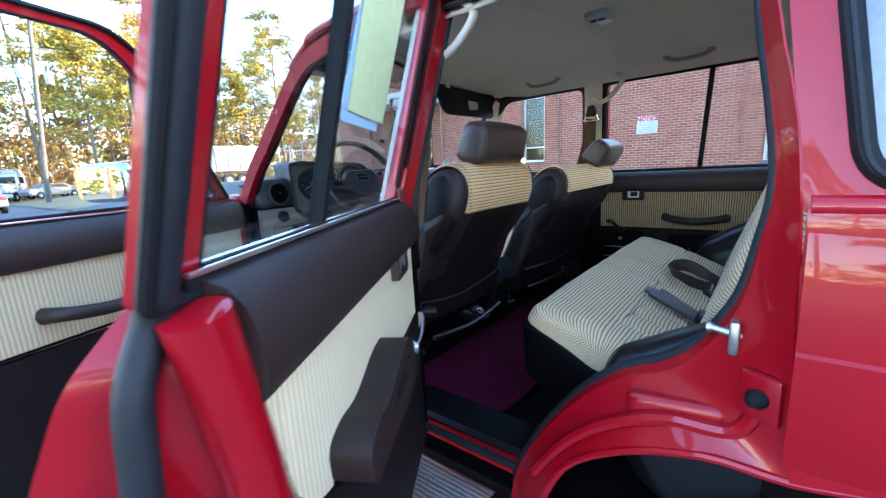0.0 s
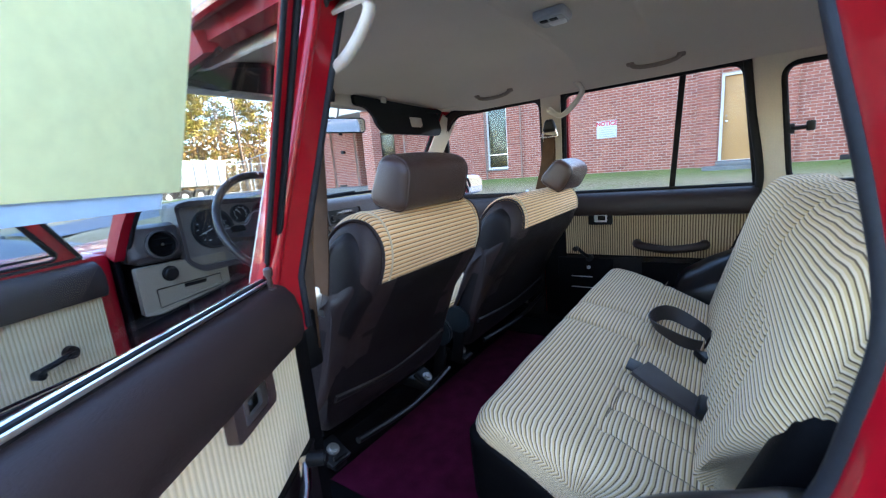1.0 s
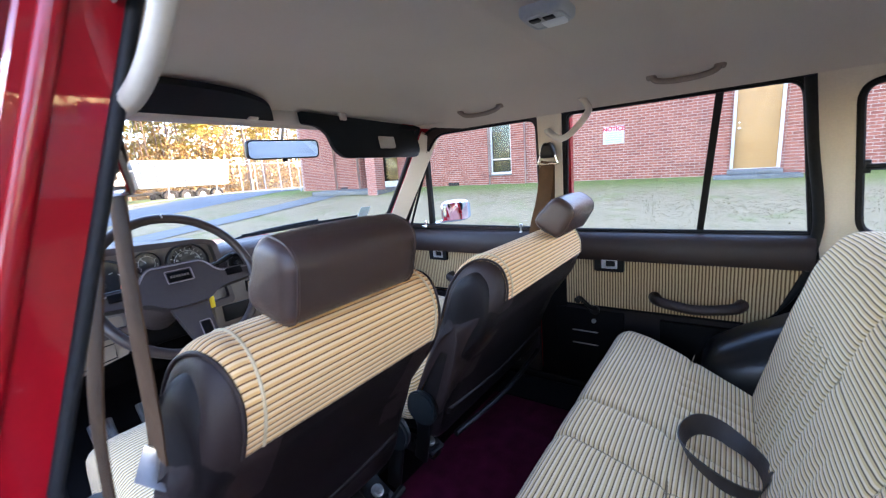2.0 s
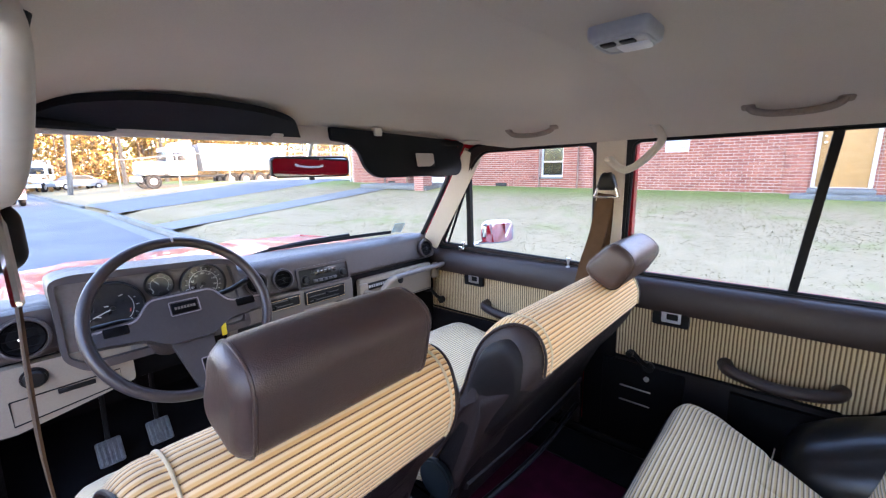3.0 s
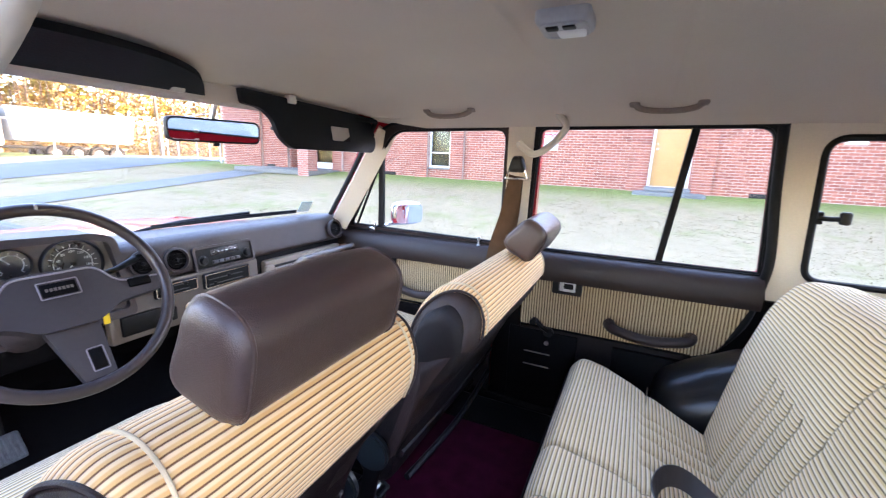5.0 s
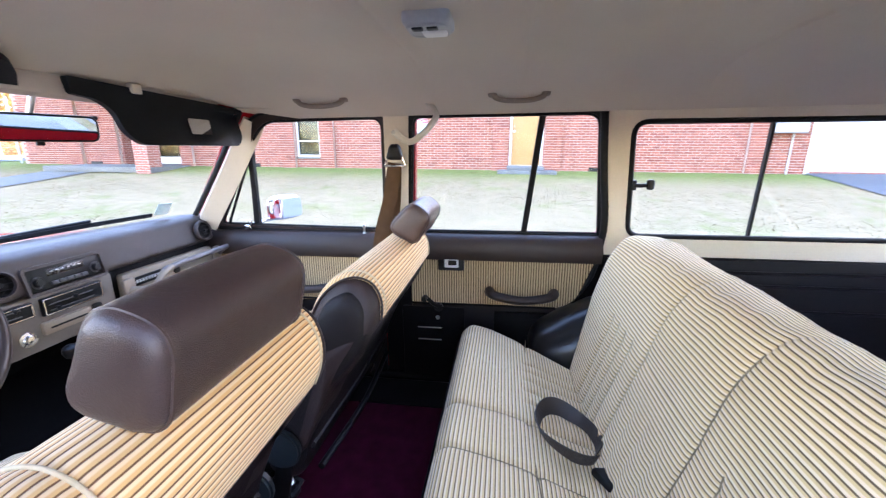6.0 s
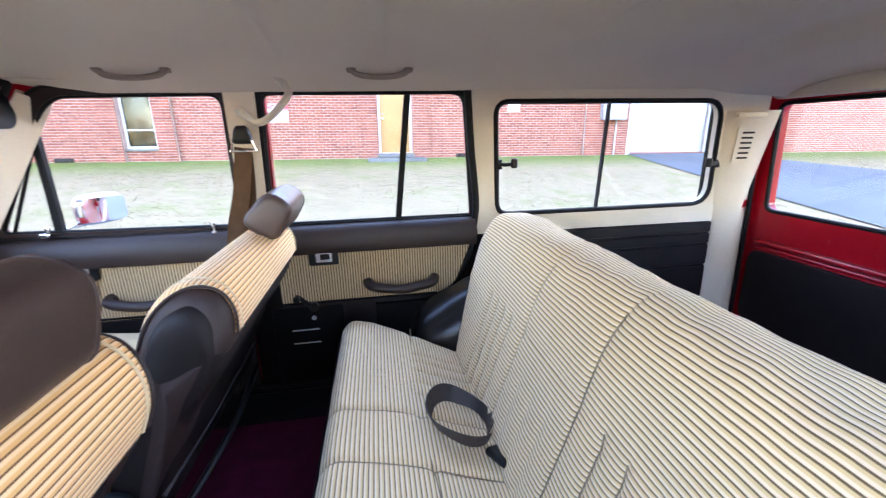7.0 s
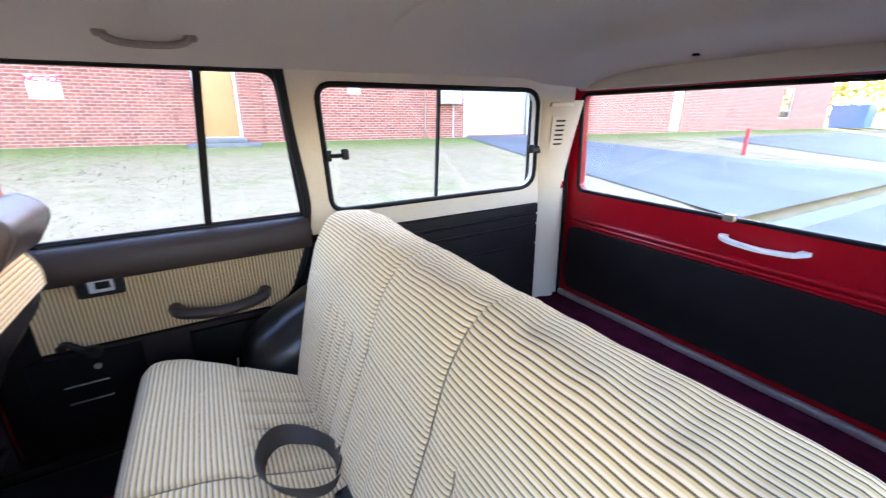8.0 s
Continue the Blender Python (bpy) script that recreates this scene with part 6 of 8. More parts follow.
part("ashtray", box2((0.035, 0.812, 1.115), (0.165, 0.84, 1.15), 0.006), BEIGE, stack, "beige ashtray front")
part("ashtray_slot", box2((0.05, 0.8105, 1.130), (0.15, 0.813, 1.135), 0.0005), PLASTIC, stack)
part("rocker_switch", box2((0.175, 0.816, 1.115), (0.20, 0.83, 1.15), 0.003), PLASTIC, stack)
part("rocker_switch", box2((-0.07, 0.816, 1.10), (-0.045, 0.83, 1.14), 0.003), PLASTIC, stack)
part("stack_tray", box2((-0.19, 0.816, 1.095), (-0.085, 0.83, 1.15), 0.003), PLASTIC, stack)
part("knob", lathe([(0.02, 0), (0.02, 0.004), (0.013, 0.006), (0.012, 0.018), (0.006, 0.02)], face(0.0, 1.12, 0.826, 0), 20), CHROME, stack, "chrome round switch")
shift = thing("gear_lever", "black gear knob on a lever below the dashboard", "gear lever", (0.02, 0.66, 0.62))
part("lever", tube(spline([(0.02, 0.66, 0.62), (0.02, 0.68, 0.85), (0.02, 0.72, 1.075)], 6), 0.008, 10), PLASTIC, shift)
part("knob", lathe([(0.004, -0.02), (0.016, -0.014), (0.022, 0.0), (0.02, 0.012), (0.012, 0.018), (0.003, 0.019)], Matrix.Translation((0.02, 0.722, 1.085)), 18), PLASTIC, shift)
# glove box and grab bar
gb = part("glove_box", box2((0.285, 0.822, 1.075), (0.70, 0.862, 1.205), 0.01), BEIGE, dash, "beige glove box lid")
part("glove_gap", box2((0.295, 0.8205, 1.083), (0.69, 0.8225, 1.086), 0.0005), PLASTIC, gb)
part("glove_lock", lathe([(0.014, 0), (0.014, 0.004), (0.009, 0.006)], face(0.50, 1.16, 0.821, 0), 18), PLASTIC, gb)
gd = part("glove_badge", box2((0.315, 0.817, 1.155), (0.43, 0.823, 1.185), 0.002), PLASTIC, dash, "black maker's badge")
for k in range(8):
    part("badge_mark", box2((0.325 + 0.012 * k, 0.8155, 1.165), (0.333 + 0.012 * k, 0.8175, 1.176), 0.0005), GREYP, gd)
part("bar_end", tube(spline([(0.303, 0.83, 1.150), (0.308, 0.79, 1.148), (0.345, 0.765, 1.152), (0.385, 0.765, 1.185), (0.425, 0.768, 1.196)], 7), 0.0125, 12, taper=lambda t: 1.15 - 0.2 * t), BEIGE, dash, "ivory end of the grab bar")
bar = part("grab_bar", tube(spline([(0.305, 0.83, 1.150), (0.31, 0.79, 1.148), (0.345, 0.765, 1.152), (0.385, 0.765, 1.185), (0.43, 0.768, 1.196), (0.70, 0.772, 1.198), (0.725, 0.785, 1.192), (0.73, 0.83, 1.16)], 7), 0.0105, 12), mat("grey_grab_bar", (0.15, 0.125, 0.12), 0.5, var=0.1, bump=0.3, bump_scale=600), dash, "padded grab bar")
for x, z in ((0.303, 1.155), (0.725, 1.165)):
    part("bar_foot", box2((x - 0.025, 0.812, z - 0.04), (x + 0.02, 0.83, z + 0.035), 0.01), BEIGE, bar)
# left lower panel
llp = part("lower_panel", panel(rpoly([(-0.735, 1.06), (-0.735, 1.212), (-0.46, 1.212), (-0.46, 1.10), (-0.69, 1.055)], 0.01), [], 0.03, lambda x, z, w: Vector((x, 0.815 + w, z))), BEIGE, dash, "beige lower panel with knob and drawer")
part("panel_knob", lathe([(0.026, 0), (0.024, 0.002), (0.020, 0.002), (0.020, 0.014), (0.016, 0.018), (0.004, 0.019)], face(-0.643, 1.178, 0.816, 0), 22), PLASTIC, llp)
part("panel_cap", lathe([(0.024, 0), (0.024, 0.003), (0.020, 0.004), (0.004, 0.002)], face(-0.545, 1.18, 0.816, 0), 22), BEIGE, llp)
part("drawer_gap", tube([(x, 0.8145, z) for x, z in ((-0.69, 1.135), (-0.49, 1.14), (-0.49, 1.10), (-0.69, 1.075), (-0.69, 1.135))], 0.0018, 6), PLASTIC, llp)
part("drawer_pull", box2((-0.61, 0.811, 1.122), (-0.54, 0.818, 1.134), 0.002), PLASTIC, llp)

# steering wheel
sw = thing("steering_wheel", "brown two-spoke steering wheel with padded hub", "steering wheel", (-0.38, 0.63, 1.30))
STEER = mat("brown_wheel_rim", (0.034, 0.024, 0.022), 0.32, var=0.1, scale=10, bump=0.2)
wm = Matrix.Translation((-0.376, 0.605, 1.303)) @ Matrix.Rotation(radians(62), 4, "X")
R = 0.187
HUB = mat("dark_hub_vinyl", (0.034, 0.027, 0.028), 0.45, var=0.1, bump=0.4, bump_scale=800)
rim = part("rim", moved(tube([(R * math.cos(a), R * math.sin(a), 0) for a in [2 * math.pi * k / 72 for k in range(72)]], 0.0125, 12, closed=True), wm), STEER, sw, "ridged brown rim")
hubp = rpoly([(-0.18, -0.026), (-0.184, 0.010), (-0.098, 0.014), (-0.066, 0.056), (0.066, 0.056), (0.098, 0.014), (0.184, 0.010), (0.18, -0.026), (0.085, -0.036), (0.05, -0.062), (-0.05, -0.062), (-0.085, -0.036)], [0.008, 0.008, 0.016, 0.016, 0.016, 0.016, 0.008, 0.008, 0.02, 0.02, 0.02, 0.02])
ridge = rpoly([(-0.184, 0.010), (-0.098, 0.014), (-0.066, 0.056), (0.066, 0.056), (0.098, 0.014), (0.184, 0.010)], [0, 0.016, 0.016, 0.016, 0.016, 0])
hubm = panel(hubp, [], 0.032, lambda u, v, w: Vector((u, v, w - 0.03)))
bmesh.ops.bevel(hubm, geom=[e for e in hubm.edges if e.calc_face_angle(0) > 1.2], offset=0.006, segments=2, affect="EDGES")
hb = part("hub_pad", moved(hubm, wm), HUB, sw, "padded hub")
part("hub_edge", moved(tube([(u, v - 0.006, 0.0015) for u, v in ridge], 0.0022, 8), wm), mat("pale_hub_edge", (0.22, 0.19, 0.2), 0.4, var=0.05), hb)
part("hub_badge", moved(rbox(0.055, 0.026, 0.01, 0.002), wm @ Matrix.Translation((0.0, 0.018, 0.0))), BLACKV, hb)
for s in (-1, 1):
    part("horn_button", moved(rbox(0.045, 0.02, 0.008, 0.003), wm @ Matrix.Translation((s * 0.135, -0.002, 0.003))), BLACKV, hb)
part("lower_spoke", moved(panel(rpoly([(-0.045, -0.05), (0.045, -0.05), (0.04, -0.19), (-0.008, -0.19)], 0.006), [], 0.016, lambda u, v, w: Vector((u, v, w - 0.025))), wm), HUB, hb)
part("spoke_badge", moved(rbox(0.022, 0.042, 0.006, 0.002), wm @ Matrix.Translation((0.018, -0.135, -0.008))), BLACKV, hb)
for cx, cy, w, h, d in ((0.0, 0.018, 0.031, 0.0165, 0.0045), (0.018, -0.135, 0.0135, 0.0235, -0.006)):
    part("badge_frame", moved(tube([(cx + u, cy + v, d) for u, v in rpoly([(-w, -h), (-w, h), (w, h), (w, -h)], 0.003)], 0.0012, 6, closed=True), wm), bpy.data.materials["pale_hub_edge"], hb)
for k in range(7):
    part("badge_mark", moved(rbox(0.0045, 0.006, 0.001, 0), wm @ Matrix.Translation((-0.0195 + 0.0065 * k, 0.018, 0.0055))), TAUPE, hb)
part("rim_joint", moved(rbox(0.006, 0.012, 0.012, 0.003), wm @ Matrix.Translation((0.012, R, 0.008))), MARK, rim, "pale worn spot on the rim")
part("column", tube([wm @ Vector((0, 0, -0.03)), wm @ Vector((0, 0, -0.25))], 0.05, 16), DASH, sw, "column shroud")
for s, pts in ((-1, [(0.0, 0.02, -0.07), (-0.12, 0.03, -0.06), (-0.17, 0.025, -0.055)]), (1, [(0.0, 0.03, -0.07), (0.13, 0.05, -0.06), (0.175, 0.065, -0.055)])):
    part("column_stalk", tube([wm @ Vector(p) for p in pts], 0.006, 10, taper=lambda t: 0.8 + 0.7 * t), PLASTIC, sw)
key = part("key_tag", moved(rbox(0.014, 0.004, 0.035, 0.003), Matrix.Translation((-0.262, 0.72, 1.20))), mat("yellow_tag", (0.85, 0.62, 0.02), 0.5, var=0.03), sw, "yellow key tag")
# pedals
PEDAL = mat("worn_pedal_rubber", (0.11, 0.115, 0.12), 0.7, var=0.2, scale=30)
for name, x, z, w in (("clutch_pedal", -0.525, 0.83, 0.062), ("brake_pedal", -0.40, 0.835, 0.062)):
    p = thing(name, "steel pedal with ribbed rubber pad", "pedal", (x, 1.0, z), "pedals")
    part("pad", moved(rbox(w, 0.075, 0.016, 0.006), Matrix.Translation((x, 0.99, z)) @ Matrix.Rotation(radians(52), 4, "X")), PEDAL, p, "worn rubber pad")
    for k in range(5):
        part("pad_rib", moved(rbox(0.006, 0.066, 0.006, 0.002), Matrix.Translation((x, 0.99, z)) @ Matrix.Rotation(radians(52), 4, "X") @ Matrix.Translation(((k - 2) * w / 5.4, 0, 0.009))), PEDAL, p)
    part("arm", tube(spline([(x, 1.0, z), (x + 0.005, 1.03, z + 0.08), (x + 0.01, 1.02, z + 0.26)], 5), 0.007, 8), PLASTIC, p)

# ---- outside ----
ASPHALT = mat("worn_asphalt", (0.105, 0.107, 0.115), 0.85, var=0.18, scale=0.5, fine=70, bump=0.6, bump_scale=300)
CONCRETE = mat("concrete", (0.15, 0.142, 0.128), 0.85, var=0.12, scale=1.5, fine=60, bump=0.4, bump_scale=120)
WHITEPAINT = mat("white_paint", (0.55, 0.55, 0.54), 0.45, var=0.05, scale=1.5)
PLY = mat("orange_plywood", (0.42, 0.22, 0.075), 0.6, var=0.1, scale=1.2, fine=12, bump=0.2, bump_scale=40)
METAL = mat("galvanised_metal", (0.42, 0.44, 0.46), 0.5, metal=0.6, var=0.1)
MORTAR = mat("pale_mortar", (0.45, 0.33, 0.28), 0.9, var=0.1, scale=3, fine=80, bump=0.5, bump_scale=150)


def lawn_material():
    m = mat("dormant_lawn", (0.315, 0.228, 0.132), 0.95, var=0.2, scale=4, fine=26, tint=(0.25, 0.182, 0.104), bump=0.25, bump_scale=40, spec=0.1)
    nt = m.node_tree
    p = nt.nodes["Principled BSDF"]
    old = p.inputs["Base Color"].links[0].from_socket
    tc = nt.nodes["Texture Coordinate"]
    n = nt.nodes.new("ShaderNodeTexNoise")
    n.inputs["Scale"].default_value, n.inputs["Detail"].default_value = 1.0, 12
    n.inputs["Roughness"].default_value = 0.72
    nt.links.new(tc.outputs["Object"], n.inputs["Vector"])
    r = nt.nodes.new("ShaderNodeMapRange")
    r.inputs["From Min"].default_value, r.inputs["From Max"].default_value = 0.52, 0.70
    nt.links.new(n.outputs[0], r.inputs["Value"])
    # a greener strip that grows along the foot of the building
    sep = nt.nodes.new("ShaderNodeSeparateXYZ")
    nt.links.new(tc.outputs["Object"], sep.inputs[0])
    g = nt.nodes.new("ShaderNodeMapRange")
    g.inputs["From Min"].default_value, g.inputs["From Max"].default_value = 8.9, 10.4
    nt.links.new(sep.outputs[0], g.inputs["Value"])
    mx = nt.nodes.new("ShaderNodeMath")
    mx.operation = "MAXIMUM"
    sc = nt.nodes.new("ShaderNodeMath")
    sc.operation = "MULTIPLY"
    sc.inputs[1].default_value = 0.75
    nt.links.new(r.outputs[0], sc.inputs[0])
    nt.links.new(sc.outputs[0], mx.inputs[0])
    nt.links.new(g.outputs[0], mx.inputs[1])
    mix = nt.nodes.new("ShaderNodeMix")
    mix.data_type = "RGBA"
    nt.links.new(mx.outputs[0], mix.inputs["Factor"])
    nt.links.new(old, mix.inputs["A"])
    mix.inputs["B"].default_value = (0.145, 0.172, 0.045, 1)
    nt.links.new(mix.outputs["Result"], p.inputs["Base Color"])
    return m


LAWN = lawn_material()


def brick_material(name, single):
    m = mat(name, (0.33, 0.105, 0.07), 0.88, var=0.15, scale=6, fine=90, bump=0.5, bump_scale=160)
    nt = m.node_tree
    p = nt.nodes["Principled BSDF"]
    old = p.inputs["Base Color"].links[0].from_socket
    src = nt.nodes.new("ShaderNodeObjectInfo").outputs["Random"] if single else nt.nodes.new("ShaderNodeNewGeometry").outputs["Random Per Island"]
    ramp = nt.nodes.new("ShaderNodeValToRGB")
    e = ramp.color_ramp.elements
    e[0].color, e[1].color = (0.72, 0.6, 0.6, 1), (1.08, 1.05, 1.0, 1)
    e.new(0.25).color = (0.9, 0.8, 0.8, 1)
    e.new(0.6).color = (1.0, 1.0, 1.0, 1)
    nt.links.new(src, ramp.inputs[0])
    mul = nt.nodes.new("ShaderNodeMix")
    mul.data_type, mul.blend_type = "RGBA", "MULTIPLY"
    mul.inputs["Factor"].default_value = 1.0
    nt.links.new(old, mul.inputs["A"])
    nt.links.new(ramp.outputs[0], mul.inputs["B"])
    nt.links.new(mul.outputs["Result"], p.inputs["Base Color"])
    return m


BRICK, BRICK1 = brick_material("red_brick", False), brick_material("red_brick_single", True)


def far_brick():
    m = mat("far_brick", (0.36, 0.12, 0.08), 0.88, var=0.1, scale=2)
    nt = m.node_tree
    p = nt.nodes["Principled BSDF"]
    tc = nt.nodes["Texture Coordinate"]
    sep, com = nt.nodes.new("ShaderNodeSeparateXYZ"), nt.nodes.new("ShaderNodeCombineXYZ")
    nt.links.new(tc.outputs["Object"], sep.inputs[0])
    ad = nt.nodes.new("ShaderNodeMath")
    nt.links.new(sep.outputs[0], ad.inputs[0])
    nt.links.new(sep.outputs[1], ad.inputs[1])
    nt.links.new(ad.outputs[0], com.inputs[0])
    nt.links.new(sep.outputs[2], com.inputs[1])
    b = nt.nodes.new("ShaderNodeTexBrick")
    b.inputs["Scale"].default_value = 1.0
    b.inputs["Brick Width"].default_value, b.inputs["Row Height"].default_value, b.inputs["Mortar Size"].default_value = 0.203, 0.0677, 0.006
    b.inputs["Color1"].default_value, b.inputs["Color2"].default_value, b.inputs["Mortar"].default_value = (0.33, 0.105, 0.07, 1), (0.25, 0.078, 0.052, 1), (0.45, 0.33, 0.28, 1)
    nt.links.new(com.outputs[0], b.inputs["Vector"])
    nt.links.new(b.outputs[0], p.inputs["Base Color"])
    return m


FARBRICK = far_brick()
SLOPE = 0.018
KERB = 2.2


def ground_z(x, y):
    base = SLOPE * max(-60, min(20, y))
    if x <= KERB:
        return base
    return base + 0.13 + 0.87 * max(0.0, min(1.0, (x - KERB - 0.15) / 8.65)) - 0.02 * math.sin(max(0, min(1, (x - KERB) / 8)) * 3.14)


gx = [-700, -250, -100, -40, -14, KERB - 0.02, KERB - 0.019, KERB + 0.15] + [3.2 + 0.5 * i for i in range(17)] + [12, 16, 25, 50, 100, 250, 700]
gy = [-700, -250, -120] + [-60 + 2.5 * i for i in range(53)] + [80, 120, 250, 700]
rows = [[(x, y, ground_z(x, y) - (0.14 if KERB - 0.02 < x <= KERB + 0.15 else 0.01) + (0.008 * noise.noise((x * 0.6, y * 0.6, 0)) if 3 < x < 11 and abs(y) < 70 else 0)) for x in gx] for y in gy]
tagged(part("ground", strip(rows), LAWN, None, "dormant tan lawn with green patches"), category="ground", kind="structure")


def drape(name, outline_rows, material, lift, label, category):
    bm = strip([[(x, y, ground_z(x, y) + lift) for x, y in row] for row in outline_rows])
    return tagged(part(name, bm, material, None, label), category=category, kind="structure")


def grid(a, b, c, d, nu=12, nv=12):
    """Rows of points over the four-cornered patch a, b, c, d."""
    out = []
    for i in range(nu + 1):
        u = i / nu
        p = [a[k] + (b[k] - a[k]) * u for k in (0, 1)]
        q = [d[k] + (c[k] - d[k]) * u for k in (0, 1)]
        out.append([(p[0] + (q[0] - p[0]) * j / nv, p[1] + (q[1] - p[1]) * j / nv) for j in range(nv + 1)])
    return out


drape("road", grid((-9, -65), (-9, 75), (KERB - 0.05, 75), (KERB - 0.05, -65), 60, 6), ASPHALT, 0.012, "worn grey asphalt road", "road")
drape("driveway", grid((KERB + 0.15, -7.4), (11.0, -8.0), (11.0, -10.9), (KERB + 0.15, -17), 16, 8), ASPHALT, 0.01, "asphalt driveway to the garage door", "driveway")
drape("parking_area", grid((KERB + 0.15, -19.5), (9.0, -19.5), (9.0, -60), (KERB + 0.15, -60), 10, 16), ASPHALT, 0.01, "asphalt yard behind the lawn", "yard")
drape("side_drive", grid((KERB + 0.15, 18.0), (30, 17.0), (30, 27.0), (KERB + 0.15, 25.4), 40, 14), ASPHALT, 0.01, "asphalt side drive", "driveway")
drape("footpath", grid((KERB + 0.15, 13.1), (10.9, 13.0), (10.9, 11.4), (KERB + 0.15, 11.6), 24, 6), CONCRETE, 0.012, "pale concrete footpath", "path")
kb = thing("kerb", "weathered concrete kerb along the road", "kerb", (KERB, 0, 0), kind="structure")
for k in range(40):
    y0, y1 = -58 + 3.2 * k, -58 + 3.2 * (k + 1) - 0.012
    if not (-17.2 < (y0 + y1) / 2 < -7.4 or 17.8 < (y0 + y1) / 2 < 25.6):
        z = ground_z(0, (y0 + y1) / 2)
        ob = part("kerb_stone", moved(rbox(0.16, y1 - y0, 0.30, 0.02), Matrix.Translation((KERB + 0.06, (y0 + y1) / 2, z - 0.012)) @ Matrix.Rotation(SLOPE if y1 < 20 else 0.0, 4, "X")), CONCRETE, kb)
drape("gutter_pan", grid((KERB - 0.42, -58), (KERB - 0.42, 70), (KERB - 0.02, 70), (KERB - 0.02, -58), 50, 1), CONCRETE, 0.018, "concrete gutter along the kerb", "gutter")

# blades of dry and green grass over the lawn
GRASS = mat("dry_grass_blades", (0.28, 0.21, 0.12), 0.85, var=0.2, scale=3, fine=20, spec=0.15)
gnt = GRASS.node_tree
gp = gnt.nodes["Principled BSDF"]
gold = gp.inputs["Base Color"].links[0].from_socket
gramp = gnt.nodes.new("ShaderNodeValToRGB")
gnt.links.new(gnt.nodes.new("ShaderNodeNewGeometry").outputs["Random Per Island"], gramp.inputs[0])
ge = gramp.color_ramp.elements
ge[0].color, ge[1].color = (0.86, 0.85, 0.82, 1), (1.16, 1.15, 1.12, 1)
ge.new(0.55).color = (1.0, 0.98, 0.92, 1)
ge.new(0.30).color = (0.80, 0.94, 0.68, 1)
gmul = gnt.nodes.new("ShaderNodeMix")
gmul.data_type, gmul.blend_type = "RGBA", "MULTIPLY"
gmul.inputs["Factor"].default_value = 1.0
gnt.links.new(gold, gmul.inputs["A"])
gnt.links.new(gramp.outputs[0], gmul.inputs["B"])
gnt.links.new(gmul.outputs["Result"], gp.inputs["Base Color"])
rng = random.Random(21)
verts, faces = [], []
while len(faces) < 80000:
    x, y = rng.uniform(KERB + 0.25, 10.85), rng.uniform(-17, 22)
    if 11.3 < y < 13.2 or y > 17.5 or (-7.3 - 0.07 * (x - 2.3) > y > -17.2 + 0.75 * (x - 2.3)):
        continue
    if noise.noise((x * 0.9, y * 0.9, 3.0)) + 0.5 * noise.noise((x * 3.1, y * 3.1, 8.0)) < rng.uniform(-0.9, 0.25):
        continue
    z, a, h = ground_z(x, y) - 0.012, rng.uniform(0, 6.283), rng.uniform(0.006, 0.018)
    dx, dy = math.cos(a), math.sin(a)
    w, bend = rng.uniform(0.006, 0.014), rng.uniform(0.8, 2.0) * h
    k = len(verts)
    verts += [(x - dy * w, y + dx * w, z), (x + dy * w, y - dx * w, z), (x + dx * bend, y + dy * bend, z + h)]
    faces.append((k, k + 1, k + 2))
me = bpy.data.meshes.new("grass")
me.from_pydata(verts, [], faces)
me.materials.append(GRASS)
tagged(new("grass", me), "short tan and green grass blades on the lawn", "grass", kind="stuff")

# brick building, level in itself on the sloping street
BX, BZ = 11.0, 0.985
hall = thing("brick_building", "long single-storey red brick building with flat roof", "building", (BX, 0, BZ))
hall.rotation_euler = (SLOPE, 0, 0)


def in_hall(name, bm, material, parent=None, label=""):
    ob = part(name, bm, material, None, label)
    ob.parent = parent or hall
    return ob


openings = [(4.70, 5.62 + 0.22, 0.30, 2.35), (-1.42, -0.50, 0.12, 2.15), (-10.75, -8.05, 0.05, 2.75), (9.75, 11.85, 0.02, 2.6), (-20.1, -19.3, 0.05, 2.3), (-31.2, -29.8, 0.6, 2.3)]
openings[0] = (5.10, 5.84, 0.30, 2.35)
# TOP is unseen, set high enough that the wall shades car and lawn
NEAR, FAR_END, LEFT_END, TOP = -14.0, -36.5, 15.7, 4.2
for a, b, mt in ((NEAR, LEFT_END, MORTAR), (FAR_END, NEAR, FARBRICK)):
    holes = [[(y0, z0), (y0, z1), (y1, z1), (y1, z0)] for y0, y1, z0, z1 in openings if a < y0 < b]
    in_hall("wall_mass", panel([(a, -1.2), (a, TOP), (b, TOP), (b, -1.2)], holes, 0.25, lambda y, z, w: Vector((0.006 + w, y, z))), mt)
in_hall("side_wall", box2((0.1, LEFT_END - 0.2, -1.2), (12, LEFT_END - 0.006, TOP), 0), FARBRICK)
in_hall("side_wall", box2((0.1, FAR_END + 0.2, -1.2), (12, FAR_END, TOP), 0), FARBRICK)
in_hall("back_wall", box2((11.8, FAR_END, -1.2), (12.05, LEFT_END, TOP), 0), FARBRICK)
in_hall("roof_deck", box2((-0.05, FAR_END - 0.05, TOP), (12.1, LEFT_END + 0.05, TOP + 0.22), 0.02), CONCRETE, None, "flat roof edge")
# black sheet painted for the unlit rooms behind the openings
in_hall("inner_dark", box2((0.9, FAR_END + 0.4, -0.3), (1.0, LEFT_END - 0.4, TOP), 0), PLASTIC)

# bricks: outline of the courses, with piers standing proud
BW, BH, BD = 0.189, 0.0545, 0.012
piers = [(5.86, 6.30), (4.62, 5.06), (-0.46, -0.02), (-1.90, -1.46), (-7.05, -6.55), (9.30, 9.72), (11.9, 12.35), (13.3, 13.75)]


